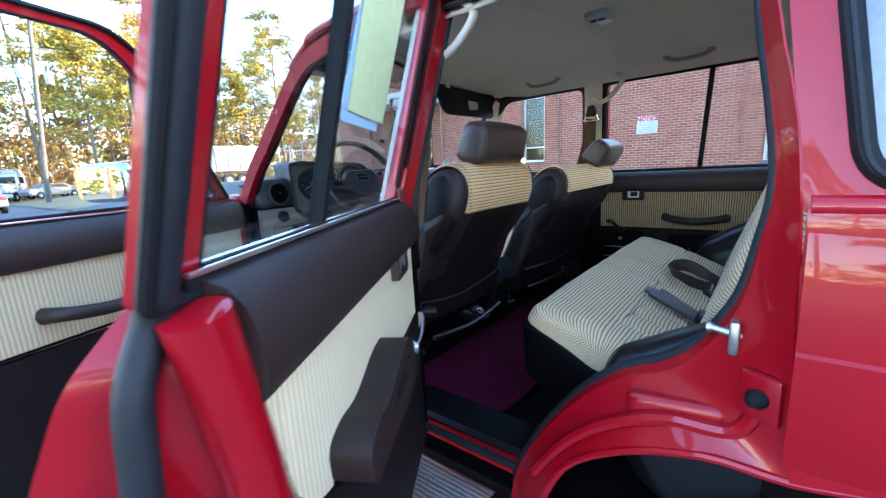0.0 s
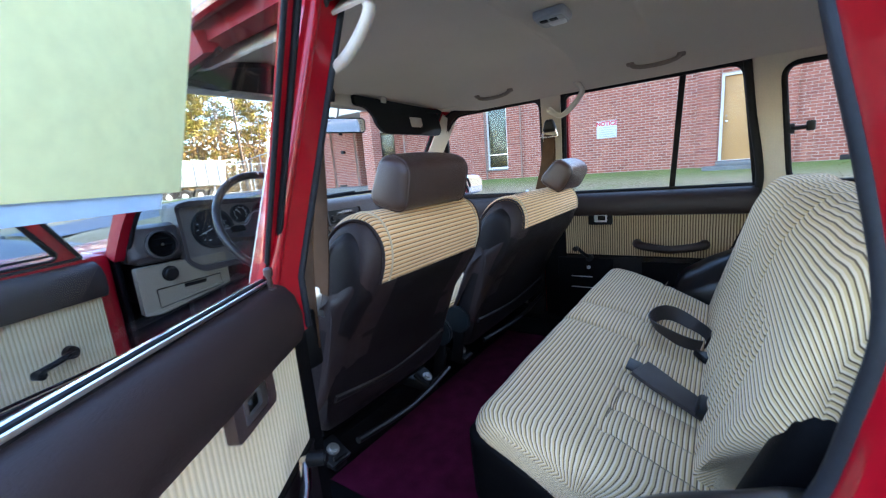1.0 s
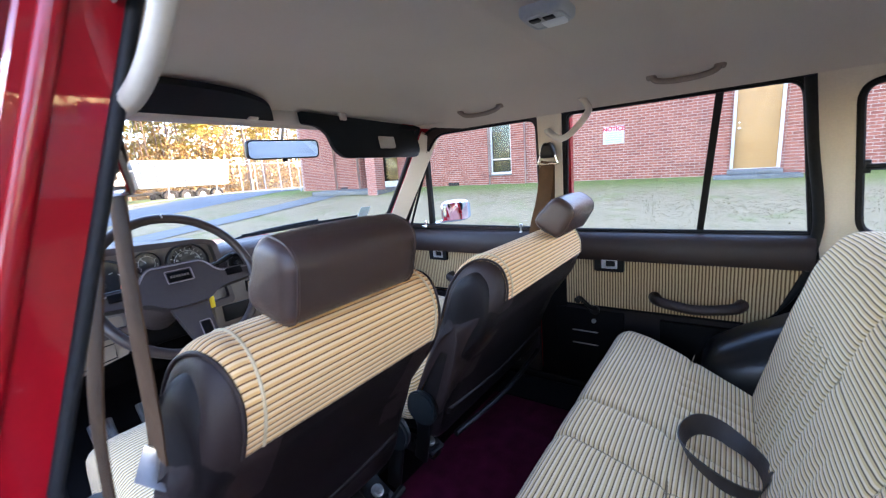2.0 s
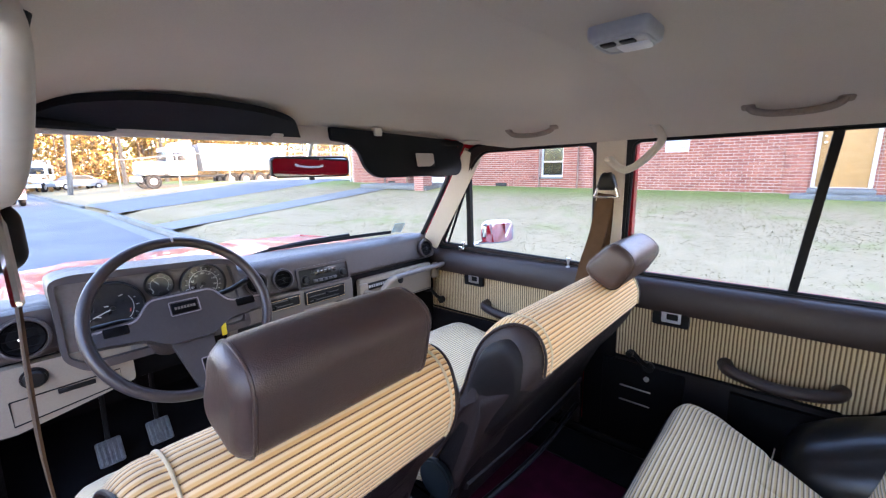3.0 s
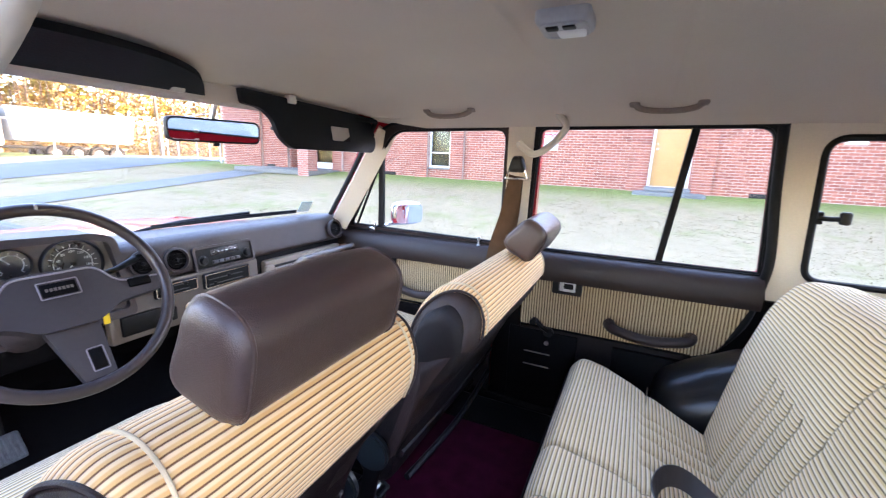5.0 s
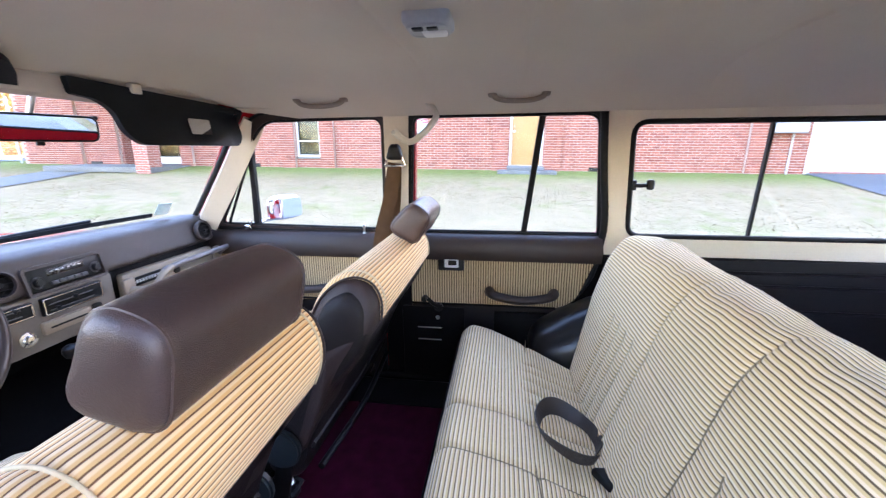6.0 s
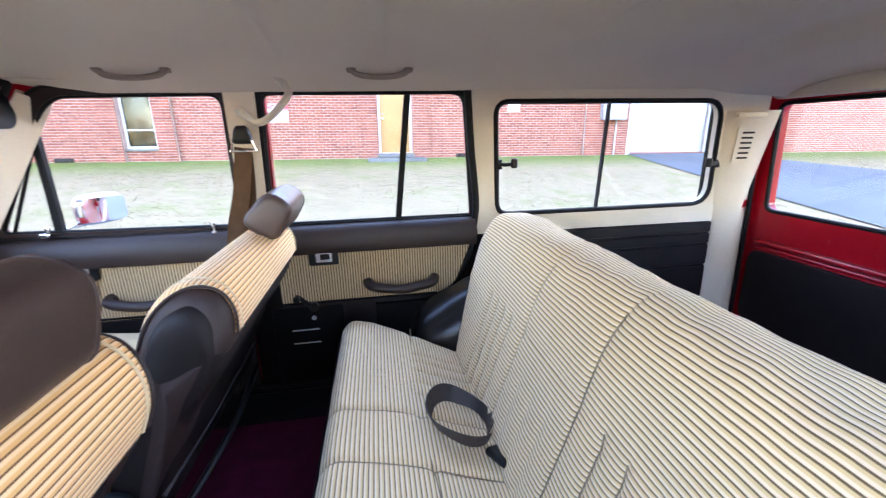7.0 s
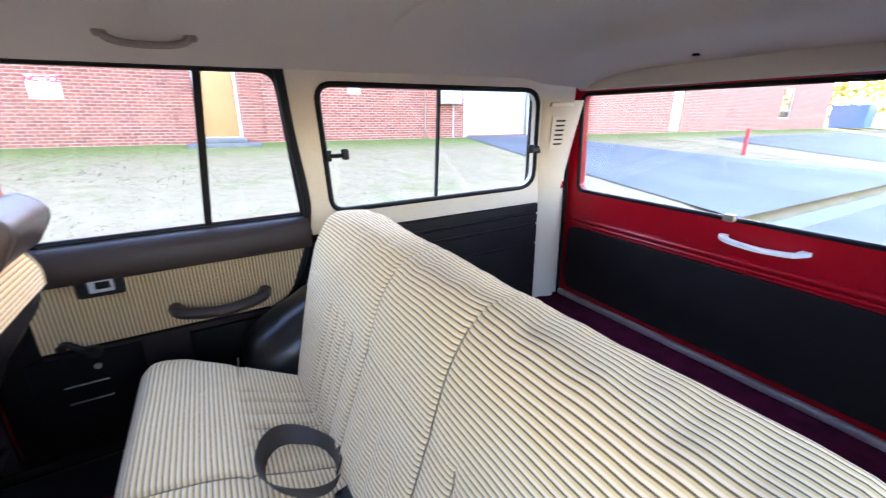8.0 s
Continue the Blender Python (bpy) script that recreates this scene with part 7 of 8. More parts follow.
def brick_verts(y, z, x, w=BW):
    b = 0.004
    return [(x, y - w / 2, z - BH / 2), (x, y + w / 2, z - BH / 2), (x, y + w / 2, z + BH / 2), (x, y - w / 2, z + BH / 2), (x - BD, y - w / 2 + b, z - BH / 2 + b), (x - BD, y + w / 2 - b, z - BH / 2 + b), (x - BD, y + w / 2 - b, z + BH / 2 - b), (x - BD, y - w / 2 + b, z + BH / 2 - b)]


FACES = [(4, 7, 6, 5), (0, 4, 5, 1), (1, 5, 6, 2), (2, 6, 7, 3), (3, 7, 4, 0)]
verts, faces, singles = [], [], []
rng = random.Random(4)
for row in range(-6, 58):
    z = row * 0.0677 + 0.034
    y = NEAR + (0.1015 if row % 2 else 0.0)
    while y < LEFT_END - 0.1:
        lo, hi = y - BW / 2, y + BW / 2
        for a, b, c, d in openings:
            if c < z < d:
                if a < lo and hi < b:
                    hi = lo
                elif lo < a < hi:
                    hi = a - 0.004
                elif lo < b < hi:
                    lo = b + 0.004
        for a, b in piers:
            if a < lo and hi < b:
                hi = lo
            elif lo < a < hi:
                hi = a
            elif lo < b < hi:
                lo = b
        if hi - lo > 0.012:
            if 0.15 < y < 3.4 and 0.62 < z < 1.85 and len(singles) < 290:
                singles.append((y, z))
            else:
                k = len(verts)
                verts += brick_verts((lo + hi) / 2 + rng.uniform(-0.002, 0.002), z, 0.006 + rng.uniform(-0.002, 0.002), hi - lo)
                faces += [tuple(k + i for i in f) for f in FACES]
        y += 0.203
for a, b in piers:
    for row in range(-6, 58):
        z = row * 0.0677 + 0.034
        n = 2
        w = (b - a) / n - 0.009
        for i in range(n if row % 2 else n + 1):
            y = a + (i + 0.5) * (b - a) / n if row % 2 else a + i * (b - a) / n
            ww = w if row % 2 or 0 < i < n else w / 2
            y = y if row % 2 or 0 < i < n else y + (w / 4 if i == 0 else -w / 4)
            k = len(verts)
            verts += brick_verts(y, z, -0.095, ww)
            faces += [tuple(k + i for i in f) for f in FACES]
me = bpy.data.meshes.new("bricks")
me.from_pydata(verts, [], faces)
me.materials.append(BRICK)
ob = tagged(new("bricks", me), "red bricks laid in running bond", kind="stuff")
ob.parent = hall
for a, b in piers:
    in_hall("pier", box2((-0.093, a + 0.012, -1.2), (0.004, b - 0.012, TOP), 0), MORTAR)

# windows, doors and fittings of the building
WGLASS = glass("window_glass", (0.55, 0.62, 0.62), 0.02)


def hall_window(y0, y1, z0, z1):
    w = in_hall("window", panel([(y0, z0), (y0, z1), (y1, z1), (y1, z0)], [[(y0 + 0.05, z0 + 0.07), (y0 + 0.05, z1 - 0.05), (y1 - 0.05, z1 - 0.05), (y1 - 0.05, z0 + 0.07)]], 0.05, lambda y, z, w: Vector((0.06 + w, y, z))), WHITEPAINT, None, "white framed window")
    in_hall("sash_rail", box2((0.07, y0 + 0.04, z0 + 0.45), (0.10, y1 - 0.04, z0 + 0.49), 0.004), WHITEPAINT, w)
    in_hall("pane", box2((0.085, y0 + 0.04, z0 + 0.05), (0.09, y1 - 0.04, z1 - 0.04), 0), WGLASS, w)
    in_hall("window_sill", box2((-0.05, y0 - 0.03, z0 - 0.05), (0.12, y1 + 0.03, z0 + 0.005), 0.008), CONCRETE, w)
    # grey sheet whose colour stands for the dim room behind the pane
    in_hall("dim_room_sheet", box2((0.20, y0, z0), (0.21, y1, z1), 0), mat("dim_room_grey", (0.12, 0.13, 0.12), 0.8), w)


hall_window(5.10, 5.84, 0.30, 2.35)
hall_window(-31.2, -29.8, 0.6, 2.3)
dr = in_hall("door", box2((0.10, -1.36, 0.14), (0.14, -0.56, 2.10), 0.006), PLY, None, "orange plywood covered door")
in_hall("door_frame", panel([(-1.42, 0.12), (-1.42, 2.15), (-0.50, 2.15), (-0.50, 0.12)], [[(-1.36, 0.14), (-1.36, 2.09), (-0.56, 2.09), (-0.56, 0.14)]], 0.12, lambda y, z, w: Vector((0.03 + w, y, z))), WHITEPAINT, dr, "white door frame")
in_hall("door_knob", lathe([(0.02, 0), (0.012, 0.02), (0.028, 0.04), (0.028, 0.055), (0.01, 0.065)], Matrix.Translation((0.10, -0.63, 1.05)) @ Matrix.Rotation(radians(-90), 4, "Y"), 14), CHROME, dr)
in_hall("hinge_mark", box2((0.09, -0.64, 1.16), (0.105, -0.61, 1.20), 0.004), CHROME, dr)
STEPC = mat("grey_step_concrete", (0.15, 0.15, 0.145), 0.9, var=0.2, scale=3, fine=50, bump=0.4, bump_scale=100)
in_hall("door_step", box2((-0.75, -1.75, -0.10), (0.05, -0.2, 0.02), 0.02), STEPC, None, "concrete door step")
in_hall("door_step", box2((-0.40, -1.45, 0.02), (0.05, -0.45, 0.12), 0.02), STEPC)
gdw = in_hall("garage_door", box2((0.15, -10.72, 0.02), (0.2, -8.08, 2.72), 0.004), mat("faded_garage_paint", (0.40, 0.42, 0.43), 0.6, var=0.08, scale=1.5), None, "white garage door")
for k in range(1, 5):
    in_hall("door_joint", box2((0.145, -10.72, 0.54 * k), (0.152, -8.08, 0.54 * k + 0.015), 0), METAL, gdw)
in_hall("garage_frame", panel([(-10.82, 0.0), (-10.82, 2.82), (-7.98, 2.82), (-7.98, 0.0)], [[(-10.7, 0.0), (-10.7, 2.72), (-8.1, 2.72), (-8.1, 0.0)]], 0.06, lambda y, z, w: Vector((-0.02 + w, y, z))), WHITEPAINT, gdw)
in_hall("side_door", box2((0.05, -20.1, 0.05), (0.1, -19.3, 2.3), 0.01), WHITEPAINT, None, "pale side door")
# entrance: a deep porch with a glazed door
for y in (9.75, 11.85):
    in_hall("porch_cheek", box2((0.01, y - 0.02, -0.2), (0.88, y + 0.02, 2.6), 0), FARBRICK)
in_hall("porch_ceiling", box2((0.02, 9.75, 2.56), (0.88, 11.85, 2.6), 0), WHITEPAINT)
ed = in_hall("entrance_door", panel([(10.3, 0.02), (10.3, 2.2), (11.4, 2.2), (11.4, 0.02)], [[(10.38, 0.25), (10.38, 2.1), (11.32, 2.1), (11.32, 0.25)]], 0.05, lambda y, z, w: Vector((0.75 + w, y, z))), WHITEPAINT, None, "white framed glazed entrance door")
in_hall("pane", box2((0.77, 10.36, 0.22), (0.775, 11.34, 2.12), 0), glass("door_glass", (0.55, 0.62, 0.62), 0.02), ed)
in_hall("porch_slab", box2((-1.6, 9.4, -0.14), (0.88, 13.0, 0.02), 0.02), CONCRETE, None, "concrete porch slab")
in_hall("porch_canopy", box2((-1.7, 9.2, 2.62), (0.02, 13.2, 2.86), 0.02), WHITEPAINT, None, "white porch canopy")
in_hall("canopy_fascia", box2((-1.74, 9.15, 2.58), (-1.68, 13.25, 2.92), 0.01), WHITEPAINT)
in_hall("porch_column", box2((-1.62, 9.42, -0.3), (-1.18, 9.86, 2.62), 0), FARBRICK, None, "brick porch column")
notice = in_hall("notice_sign", rbox(0.012, 0.53, 0.46, 0.003, Matrix.Translation((-0.012, 2.09, 1.17))), mat("weathered_board", (0.42, 0.44, 0.47), 0.6, var=0.06, scale=8), None, "white notice board with red heading")
SIGNRED = mat("sign_red", (0.45, 0.02, 0.03), 0.5, var=0.04)
SIGNGREY = mat("sign_grey", (0.25, 0.26, 0.28), 0.6, var=0.04)
lettering("heading", "NOTICE", 0.15, Matrix.Translation((-0.0195, 2.09, 1.325)) @ Matrix.Rotation(radians(-90), 4, "Z") @ Matrix.Rotation(radians(90), 4, "X"), SIGNRED, notice)
for k in range(5):
    in_hall("text_line", box2((-0.0192, 1.88 + 0.02 * (k % 2), 1.22 - 0.06 * k), (-0.017, 2.30 - 0.03 * (k % 3), 1.235 - 0.06 * k), 0), SIGNGREY, notice)
in_hall("sign_panel", rbox(0.012, 0.36, 0.42, 0.003, Matrix.Translation((-0.012, -4.35, 1.45))), WHITEPAINT, None, "small white wall sign")
bx1 = in_hall("meter_box", rbox(0.3, 0.75, 0.48, 0.02, Matrix.Translation((-0.16, -7.35, 1.25))), METAL, None, "grey metal wall box")
in_hall("conduit", tube([(-0.06, -7.55, 1.0), (-0.06, -7.55, -0.1)], 0.025, 10), METAL, bx1)
in_hall("wall_lamp", rbox(0.14, 0.16, 0.12, 0.02, Matrix.Translation((-0.08, 12.62, 1.45))), PLASTIC, None, "small black wall lamp")
for y in (7.3, -2.9, 12.9):
    in_hall("foundation_vent", box2((-0.02, y - 0.22, -0.06), (0.01, y + 0.22, 0.10), 0.01), PLASTIC, None, "black foundation vent")
one = bpy.data.meshes.new("brick")
one.from_pydata(brick_verts(0, 0, 0.006), [], FACES)
one.materials.append(BRICK1)

# chain-link fence with rails
WIRE = mat("weathered_wire", (0.14, 0.15, 0.16), 0.7, metal=0.3, var=0.15)
fence = thing("chain_link_fence", "galvanised chain-link fence with rails and posts", "fence", (12, 24, 0.9))


def fence_run(a, b, h, mesh_step):
    a, b = Vector(a), Vector(b)
    n = max(1, round((b - a).length / 3.0))
    for i in range(n + 1):
        p = a + (b - a) * i / n
        z = ground_z(p.x, p.y)
        part("post", tube([(p.x, p.y, z - 0.05), (p.x, p.y, z + h + 0.05)], 0.035, 8), METAL, fence)
    for f in (0.04, 0.98):
        part("rail", tube([(p.x, p.y, ground_z(p.x, p.y) + h * f) for p in (a + (b - a) * i / 6 for i in range(7))], 0.024, 6), METAL, fence)
    net = bmesh.new()
    L = (b - a).length
    m = int(L / mesh_step)
    for i in range(m):
        for s in (-1, 1):
            p0 = a + (b - a) * (i / m)
            u1 = min(1.0, max(0.0, i / m + s * h / L))
            p1 = a + (b - a) * u1
            hh = abs(u1 - i / m) * L
            z0, z1 = ground_z(p0.x, p0.y), ground_z(p1.x, p1.y)
            q0, q1 = Vector((p0.x, p0.y, z0 + 0.03)), Vector((p1.x, p1.y, z1 + 0.03 + hh))
            if (q1 - q0).length > 0.1:
                d = Vector((0, 0, 0.006))
                vs = [net.verts.new(q) for q in (q0 - d, q1 - d, q1 + d, q0 + d)]
                net.faces.new(vs)
    tagged(part("wire_net", net, WIRE, fence, "wire netting", smooth=False), kind="stuff")


fence_run((11.1, 16.0, 0), (14.6, 27.5, 0), 2.1, 0.16)
fence_run((4.4, 28.4, 0), (34.0, 28.4, 0), 2.1, 0.18)


# lorries, cars
def lorry(name, label, at, turn, trailer=True, scale=1.0):
    """A conventional road tractor, with or without its tipping trailer; nose towards -x."""
    t = thing(name, label, "truck", (0, 0, 0), "parked lorries")
    W = 1.2
    def P(nm, bm, mt, par=None, lab=""):
        return part(nm, bm, mt, par or t, lab)
    cab = P("cab", add(box2((0.0, -W + 0.1, 0.9), (1.9, W - 0.1, 2.95), 0.15, 3), box2((-1.75, -0.75, 0.95), (0.1, 0.75, 1.95), 0.2, 3)), WHITEPAINT, None, "white cab")
    P("fairing", moved(rbox(1.3, 2.0, 0.6, 0.25, None, 3), Matrix.Translation((1.2, 0, 3.1)) @ Matrix.Rotation(radians(-14), 4, "Y")), WHITEPAINT, cab)
    for s in (-1, 1):
        P("side_window", box2((0.35, s * (W - 0.08), 1.95), (1.2, s * (W - 0.11), 2.6), 0.05), DIAL, cab)
        P("wing", box2((-1.7, s * 0.72, 0.95), (-0.3, s * 1.15, 1.35), 0.18, 3), WHITEPAINT, cab)
    P("front_window", box2((-0.03, -0.9, 1.95), (0.02, 0.9, 2.65), 0.05), DIAL, cab)
    P("grille", box2((-1.78, -0.45, 1.0), (-1.74, 0.45, 1.75), 0.03), METAL, cab)
    P("bumper", box2((-1.95, -1.1, 0.5), (-1.7, 1.1, 0.9), 0.08), WHITEPAINT, cab)
    P("chassis", box2((-1.5, -0.45, 0.75), (9.0 if trailer else 3.8, 0.45, 0.95), 0.03), PLASTIC)
    xs = [-1.05, 4.3, 5.5, 6.7, 7.9] if trailer else [-1.05, 2.9, 4.2]
    for x in xs:
        for s in (-1, 1):
            w = P("wheel", lathe([(0.22, -0.12), (0.46, -0.16), (0.52, -0.10), (0.52, 0.10), (0.46, 0.16), (0.22, 0.12)], Matrix.Translation((x, s * 1.0, 0.52)) @ Matrix.Rotation(radians(90), 4, "X"), 28, closed=True), RUBBER)
            P("rim", lathe([(0.23, -0.02), (0.2, 0.06), (0.1, 0.1), (0.04, 0.12)], Matrix.Translation((x, s * 1.12, 0.52)) @ Matrix.Rotation(radians(90 * s), 4, "X"), 20), METAL, w)
    if trailer:
        tub = [(2.3, 1.25), (2.1, 3.2), (9.3, 3.2), (8.9, 1.25)]
        body = P("tipper_body", panel(tub, [], 2.4, lambda x, z, w: Vector((x, -1.2 + w, z))), mat("pale_grey_paint", (0.24, 0.27, 0.30), 0.5, var=0.06, scale=0.8), None, "pale grey tipper body")
        for k in range(7):
            P("body_rib", box2((2.6 + 0.98 * k, -1.26, 1.3), (2.7 + 0.98 * k, -1.19, 3.15), 0.01), METAL, body)
        P("top_rail", box2((2.05, -1.28, 3.12), (9.35, -1.16, 3.25), 0.02), METAL, body)
    m = Matrix.Translation(at) @ Matrix.Rotation(radians(turn), 4, "Z") @ Matrix.Scale(scale, 4)
    t.matrix_basis = m
    return t


lorry("lorry", "white tipper lorry with pale grey body behind the fence", (8.3, 35.2, ground_z(7.2, 35.2)), 3)
lorry("lorry", "white lorry tractor parked beyond the lawn", (3.0, 62, ground_z(3, 62)), 65, False)


def small_car(label, at, turn, paint, pickup=False):
    c = thing("parked_car", label, "car", (0, 0, 0), "parked cars")
    side = [(-2.2, 0.35), (-2.25, 0.75), (-2.1, 0.95), (-1.3, 1.0), (-0.75, 1.42), (0.7, 1.45), (1.35, 1.05), (2.1, 0.95), (2.25, 0.7), (2.2, 0.35)]
    if pickup:
        side = [(-2.6, 0.5), (-2.6, 1.1), (-1.5, 1.2), (-0.9, 1.75), (0.4, 1.78), (0.5, 1.15), (2.6, 1.15), (2.65, 0.5)]
    bm = panel(rpoly(side, 0.12), [], 1.7, lambda x, z, w: Vector((x, -0.85 + w, z)))
    bmesh.ops.bevel(bm, geom=[e for e in bm.edges if len(e.link_faces) == 2 and e.calc_face_angle(0) > 1.2], offset=0.07, segments=2, affect="EDGES")
    b = part("body", bm, paint, c)
    zs = (1.02, 1.36) if not pickup else (1.25, 1.66)
    for s in (-1, 1):
        part("side_window", panel(rpoly([(-1.05, zs[0]), (-0.68, zs[1]), (0.62 if not pickup else 0.35, zs[1]), (1.1 if not pickup else 0.4, zs[0])], 0.05), [], 0.02, lambda x, z, w: Vector((x, s * 0.845 + w * s, z))), DIAL, b)
        part("tail_lamp", box2((2.18 if not pickup else 2.6, s * 0.55, 0.72), (2.27 if not pickup else 2.68, s * 0.82, 0.92), 0.02), SIGNRED, b)
    part("rear_window", panel(rpoly([(-0.65, 0), (-0.55, 0.42), (0.55, 0.42), (0.65, 0)], 0.05), [], 0.02, lambda y, u, w: Vector((1.36 - 1.45 * u + w, y, zs[0] + 0.02 + 0.9 * u)) if not pickup else Vector((0.5 + w, y, 1.25 + u))), DIAL, b)
    for x in (-1.35, 1.4) if not pickup else (-1.7, 1.75):
        for s in (-1, 1):
            w = part("wheel", lathe([(0.18, -0.1), (0.30, -0.11), (0.33, -0.07), (0.33, 0.07), (0.30, 0.11), (0.18, 0.1)], Matrix.Translation((x, s * 0.76, 0.33)) @ Matrix.Rotation(radians(90), 4, "X"), 24, closed=True), RUBBER, c)
            part("rim", lathe([(0.19, 0.0), (0.15, 0.04), (0.05, 0.06)], Matrix.Translation((x, s * 0.82, 0.33)) @ Matrix.Rotation(radians(-90 * s), 4, "X"), 18), METAL, w)
    c.matrix_basis = Matrix.Translation(at) @ Matrix.Rotation(radians(turn), 4, "Z")
    return c


SILVER = mat("silver_paint", (0.33, 0.35, 0.38), 0.3, metal=0.4, coat=0.8, var=0.04)
small_car("silver saloon car parked on the road", (-0.35, 33.0, ground_z(0, 33.0)), -84, SILVER)
small_car("white pickup parked behind the brick building", (9.2, -43, ground_z(6, -43)), 10, WHITEPAINT, True)
small_car("dark saloon car parked beyond the fence", (5.6, 55, ground_z(5.6, 55)), 20, mat("slate_paint", (0.12, 0.14, 0.17), 0.3, coat=0.8, var=0.05))
bin_ = thing("waste_skip", "blue steel waste skip beside the building", "skip", (10.6, -39.5, ground_z(10.6, -39.5)))
part("skip_body", panel([(-0.9, 0.0), (-1.0, 1.5), (1.0, 1.5), (0.9, 0.0)], [], 1.6, lambda u, v, w: Vector((10.6 + u, -40.3 + w, ground_z(10.6, -39.5) + 0.05 + v))), mat("blue_paint", (0.06, 0.14, 0.36), 0.5, var=0.1), bin_)
bol = thing("bollard", "short red steel bollard in the grass", "bollard", (6.1, -15.6, ground_z(6.1, -15.6)))
part("post", tube([(6.1, -15.6, ground_z(6.1, -15.6) - 0.05), (6.1, -15.6, ground_z(6.1, -15.6) + 0.8)], 0.055, 12), SIGNRED, bol)

# utility pole with transformers and wires
WOODP = mat("weathered_pole_wood", (0.15, 0.13, 0.11), 0.85, var=0.2, scale=3, fine=40, bump=0.5, bump_scale=60)
pole = thing("utility_pole", "leaning wooden utility pole with grey transformers", "utility pole", (4.3, 45, 0.9))
p0, p1 = Vector((3.6, 42, 0.6)), Vector((5.0, 42, 14.5))
part("shaft", tube([p0, p1], 0.16, 12, taper=lambda t: 1.1 - 0.35 * t), WOODP, pole)
at = lambda t: p0 + (p1 - p0) * t
for dx, t in ((-0.75, 0.68), (0.75, 0.66)):
    c = at(t) + Vector((dx, 0, 0))
    tr = part("transformer", lathe([(0.05, -0.55), (0.26, -0.52), (0.26, 0.35), (0.2, 0.42), (0.05, 0.45)], Matrix.Translation(c), 18), METAL, pole, "grey transformer can")
    part("bushing", tube([c + Vector((0.05, 0, 0.42)), c + Vector((0.05, 0, 0.7))], 0.05, 8), METAL, tr)
for t in (0.80, 0.97):
    c = at(t)
    part("cross_arm", box2((c.x - 1.3, c.y - 0.06, c.z - 0.06), (c.x + 1.3, c.y + 0.06, c.z + 0.06), 0.01), WOODP, pole)
wires = thing("overhead_wires", "black overhead wires sagging between poles", "wire", tuple(at(0.97)))
for t, dx, far in ((0.97, -1.2, (-30, -40, 16)), (0.97, 1.2, (-22, -45, 16)), (0.80, 0, (24, 15, 12)), (0.72, 0.2, (40, 44, 12.5)), (0.62, 0, (-60, 60, 10))):
    a, b = at(t) + Vector((dx, 0, 0.1)), Vector(far)
    part("wire", tube([a.lerp(b, k / 16) - Vector((0, 0, 1.6 * math.sin(math.pi * k / 16))) for k in range(17)], 0.018, 5), PLASTIC, wires)

# pines: a tall bare trunk and an uneven crown of needle tufts
BARK = mat("pine_bark", (0.22, 0.14, 0.09), 0.9, var=0.2, scale=4, fine=30, bump=0.5, bump_scale=30)
NEEDLE = mat("pine_needles", (0.28, 0.24, 0.045), 0.6, var=0.25, scale=0.6, fine=6, tint=(0.36, 0.25, 0.045), spec=0.2)
SCRUB = mat("dry_scrub", (0.36, 0.20, 0.07), 0.8, var=0.25, scale=0.5, fine=5, tint=(0.20, 0.12, 0.04), spec=0.1)


def tufts(rng, spots, n, spread, size, verts, faces):
    for c in spots:
        for _ in range(n):
            p = c + Vector((rng.gauss(0, spread), rng.gauss(0, spread), rng.gauss(0, spread * 0.45)))
            a = Vector((rng.gauss(0, 1), rng.gauss(0, 1), rng.gauss(0, 0.6))).normalized() * size * rng.uniform(0.6, 1.3)
            b = a.cross(Vector((rng.gauss(0, 1), rng.gauss(0, 1), rng.gauss(0, 1)))).normalized() * size * 0.45
            k = len(verts)
            verts += [p - a, p + b * 0.8, p + a, p - b]
            faces.append((k, k + 1, k + 2, k + 3))


def pine(seed, height, crown_from, limbs):
    rng = random.Random(seed)
    tree = thing("pine_tree", "tall pine with a bare trunk and sunlit crown", "tree", (0, 0, 0), "pines behind the yard")
    lean_x, lean_y = rng.uniform(-0.6, 0.6), rng.uniform(-0.6, 0.6)
    line = [Vector((lean_x * t * t, lean_y * t * t + 0.2 * math.sin(5 * t), height * t)) for t in [k / 12 for k in range(13)]]
    part("trunk", tube(line, 0.24, 8, taper=lambda t: 1.05 - 0.85 * t), BARK, tree)
    spots, bm = [], bmesh.new()
    for _ in range(limbs):
        t = crown_from + (1 - crown_from) * rng.random() ** 0.8
        base = Vector((lean_x * t * t, lean_y * t * t, height * t))
        a = rng.uniform(0, 2 * math.pi)
        reach = height * 0.17 * (1.15 - t) / (1.15 - crown_from) * rng.uniform(0.5, 1.2) + 0.5
        tip = base + Vector((math.cos(a) * reach, math.sin(a) * reach, rng.uniform(-0.1, 0.35) * reach))
        add(bm, tube([base, base.lerp(tip, 0.5) + Vector((0, 0, 0.1 * reach)), tip], 0.05, 5, taper=lambda u: 1 - 0.7 * u))
        spots += [tip, base.lerp(tip, 0.72), tip + Vector((rng.gauss(0, 0.4), rng.gauss(0, 0.4), rng.gauss(0, 0.3)))]
    part("limbs", bm, BARK, tree)
    verts, faces = [], []
    tufts(rng, spots, 28, 0.45, 0.25, verts, faces)
    me = bpy.data.meshes.new("crown")
    me.from_pydata([tuple(v) for v in verts], [], faces)
    me.materials.append(NEEDLE)
    join_to(new("crown", me), tree)
    return tree


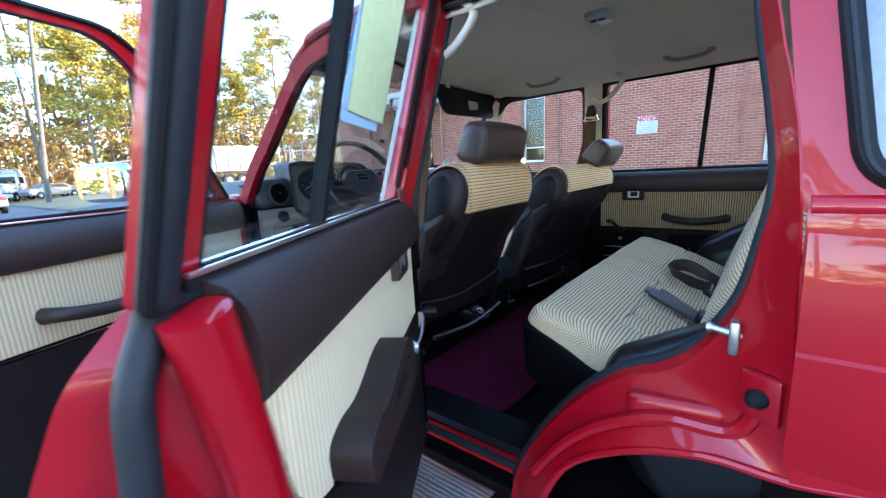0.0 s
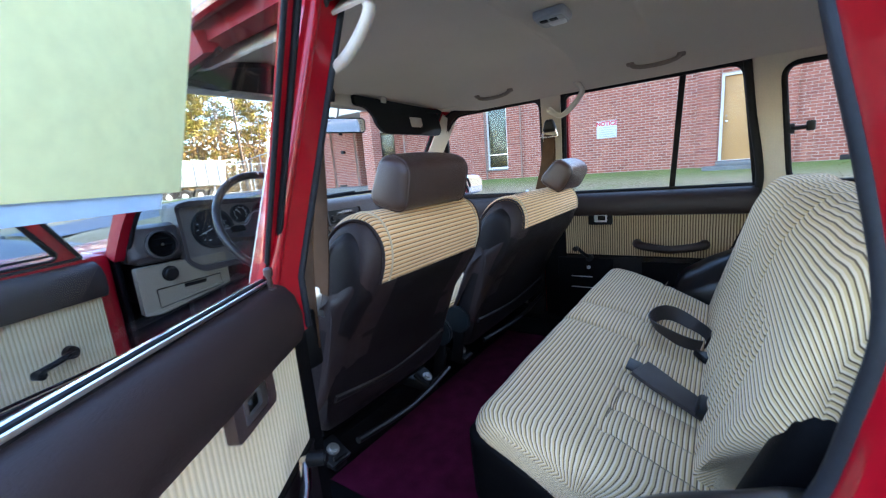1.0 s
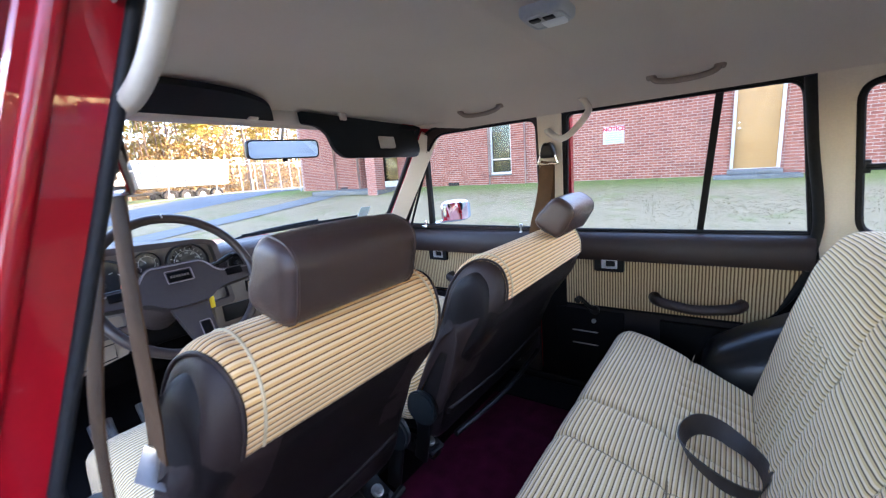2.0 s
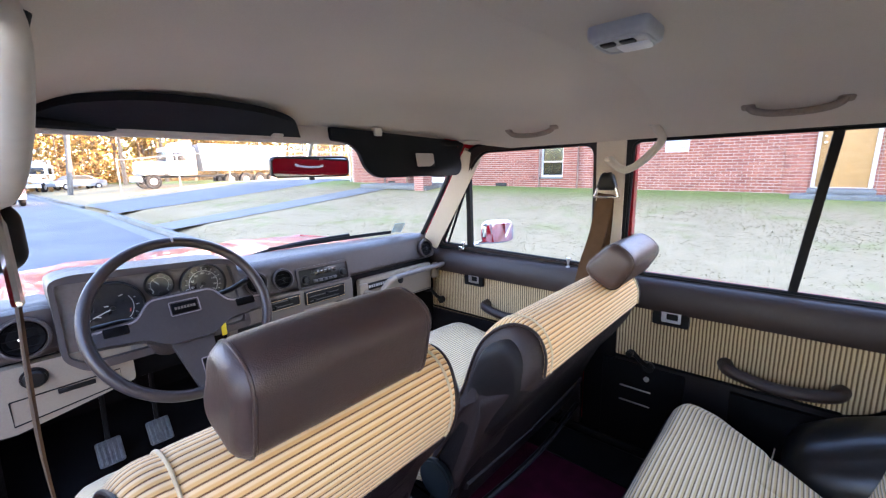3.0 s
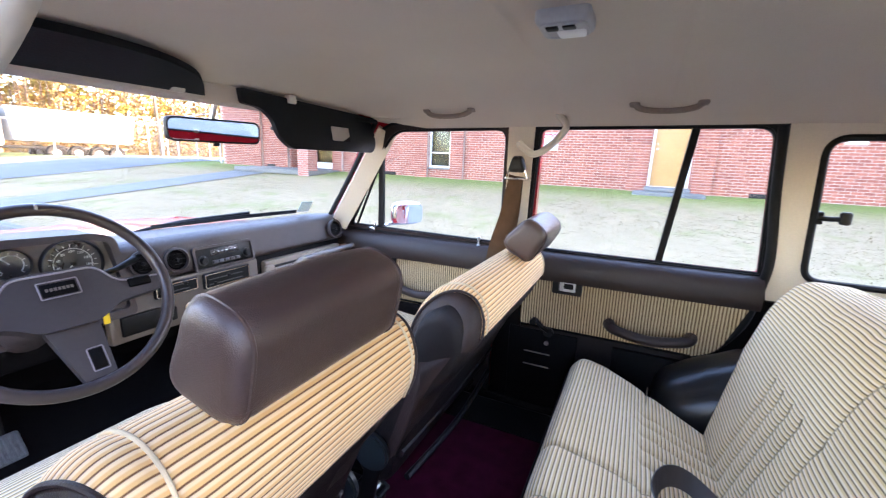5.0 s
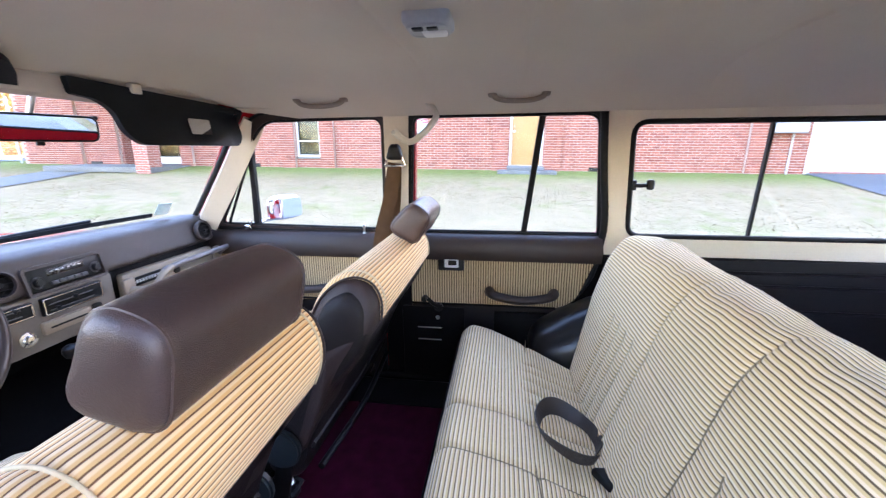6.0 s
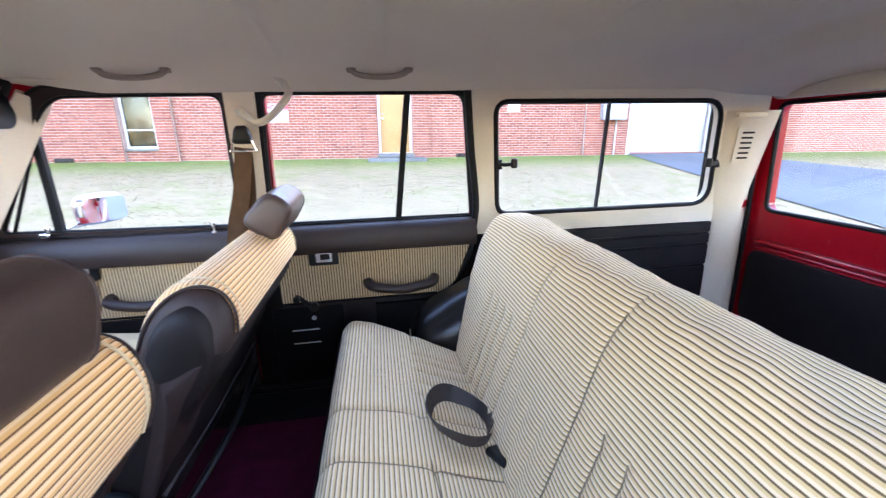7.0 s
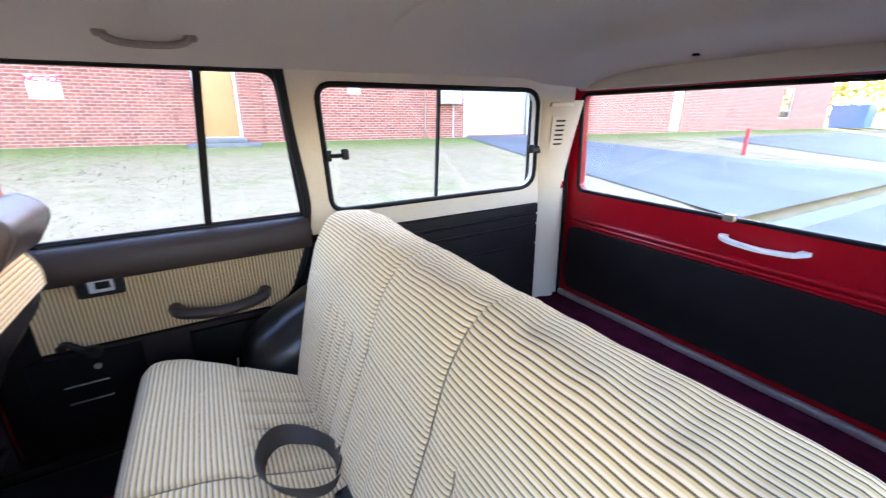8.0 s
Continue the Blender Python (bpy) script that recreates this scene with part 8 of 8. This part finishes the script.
rng = random.Random(11)
kinds = [pine(1, 21, 0.45, 46), pine(2, 24, 0.58, 40), pine(3, 18, 0.3, 50)]
spots = []
for i in range(24):
    az = radians(-8 + 45 * i / 23 + rng.uniform(-0.8, 0.8))
    d = rng.uniform(66, 86) if i % 6 != 1 else 60
    spots.append((d * math.sin(az), d * math.cos(az), i % 3, rng.uniform(0, 360), rng.uniform(0.85, 1.12)))
for i in range(30):
    a = radians(180 + 5.2 * i + rng.uniform(-2, 2))
    d = rng.uniform(44, 58)
    spots.append((d * math.sin(a) - 4, d * math.cos(a), i % 3, rng.uniform(0, 360), 1.0))
# unseen pines added behind the building to keep the sun off the lorries
for i in range(9):
    d = 25 + 2.2 * (i % 3)
    spots.append((9.5 + 1.9 * i + 0.82 * d, 47 - 0.57 * d, 2, 67 * i, 1.0))
spots.append((13.5, 55, 2, 40, 0.95))
spots.append((9.2, 53, 2, 160, 1.0))
for k, (x, y, j, turn, sc) in enumerate(spots):
    m = Matrix.Translation((x, y, ground_z(x, y) - 0.1)) @ Matrix.Rotation(radians(turn), 4, "Z") @ Matrix.Scale(sc, 4)
    if k < 3:
        kinds[k].matrix_basis = m
        kinds[k]["pose"] = 1
    else:
        copy_thing(kinds[j], Matrix.Translation((x, y, ground_z(x, y) - 0.1)) @ Matrix.Rotation(radians(turn), 4, "Z"))
bare = thing("bare_tree", "thin leafless tree trunk in the wood", "tree", (0, 0, 0), "bare trees in the wood")
bt = bmesh.new()
add(bt, tube([(0, 0, 0), (0.1, 0.1, 8), (0.3, 0, 17)], 0.12, 6, taper=lambda t: 1 - 0.8 * t))
rb = random.Random(5)
for k in range(16):
    t = rb.uniform(0.35, 0.95)
    b0 = Vector((0.3 * t * t, 0, 17 * t))
    a = rb.uniform(0, 6.28)
    add(bt, tube([b0, b0 + Vector((math.cos(a) * 0.8, math.sin(a) * 0.8, 0.9)), b0 + Vector((math.cos(a) * 1.3, math.sin(a) * 1.3, 2.2))], 0.03, 4, taper=lambda u: 1 - 0.7 * u))
part("trunk", bt, BARK, bare)
for k in range(60):
    az = radians(rng.uniform(2, 37))
    d = rng.uniform(64, 84)
    x, y = d * math.sin(az), d * math.cos(az)
    m = Matrix.Translation((x, y, ground_z(x, y) - 0.1)) @ Matrix.Rotation(rng.uniform(0, 6), 4, "Z")
    if k == 0:
        bare.matrix_basis = m
    else:
        copy_thing(bare, m)
# scrub along the edge of the wood, and far woods all round
verts, faces = [], []
low = []
for k in range(1000):
    az = radians(rng.uniform(-12, 38))
    d = rng.uniform(60, 80)
    x, y = d * math.sin(az), d * math.cos(az)
    low.append(Vector((x, y, ground_z(x, y) + 0.2 + 7.5 * rng.random() ** 1.8)))
tufts(rng, low, 22, 0.9, 0.26, verts, faces)
low = []
for k in range(900):
    az = radians(rng.uniform(-14, 42))
    d = rng.uniform(86, 102)
    low.append(Vector((d * math.sin(az), d * math.cos(az), ground_z(d * math.sin(az), d * math.cos(az)) + 15 * rng.random() ** 1.5)))
tufts(rng, low, 18, 1.6, 0.6, verts, faces)
me = bpy.data.meshes.new("scrub")
me.from_pydata([tuple(v) for v in verts], [], faces)
me.materials.append(SCRUB)
tagged(new("scrub", me), "dry yellow scrub at the edge of the wood", "scrub", kind="stuff")
verts, faces = [], []
low = []
for k in range(1500):
    az = rng.uniform(0, 2 * math.pi)
    d = rng.uniform(105, 150)
    x, y = d * math.sin(az), d * math.cos(az)
    low.append(Vector((x, y, 1 + 12 * rng.random() ** 1.3)))
tufts(rng, low, 16, 1.8, 1.0, verts, faces)
me = bpy.data.meshes.new("far_woods")
me.from_pydata([tuple(v) for v in verts], [], faces)
me.materials.append(NEEDLE)
tagged(new("far_woods", me), "far woods along the horizon", "woods", kind="stuff")
# bricks that stand singly round the notice board
for y, z in singles:
    o = new("brick", one)
    o.location = (0, y, z)
    o.parent = hall
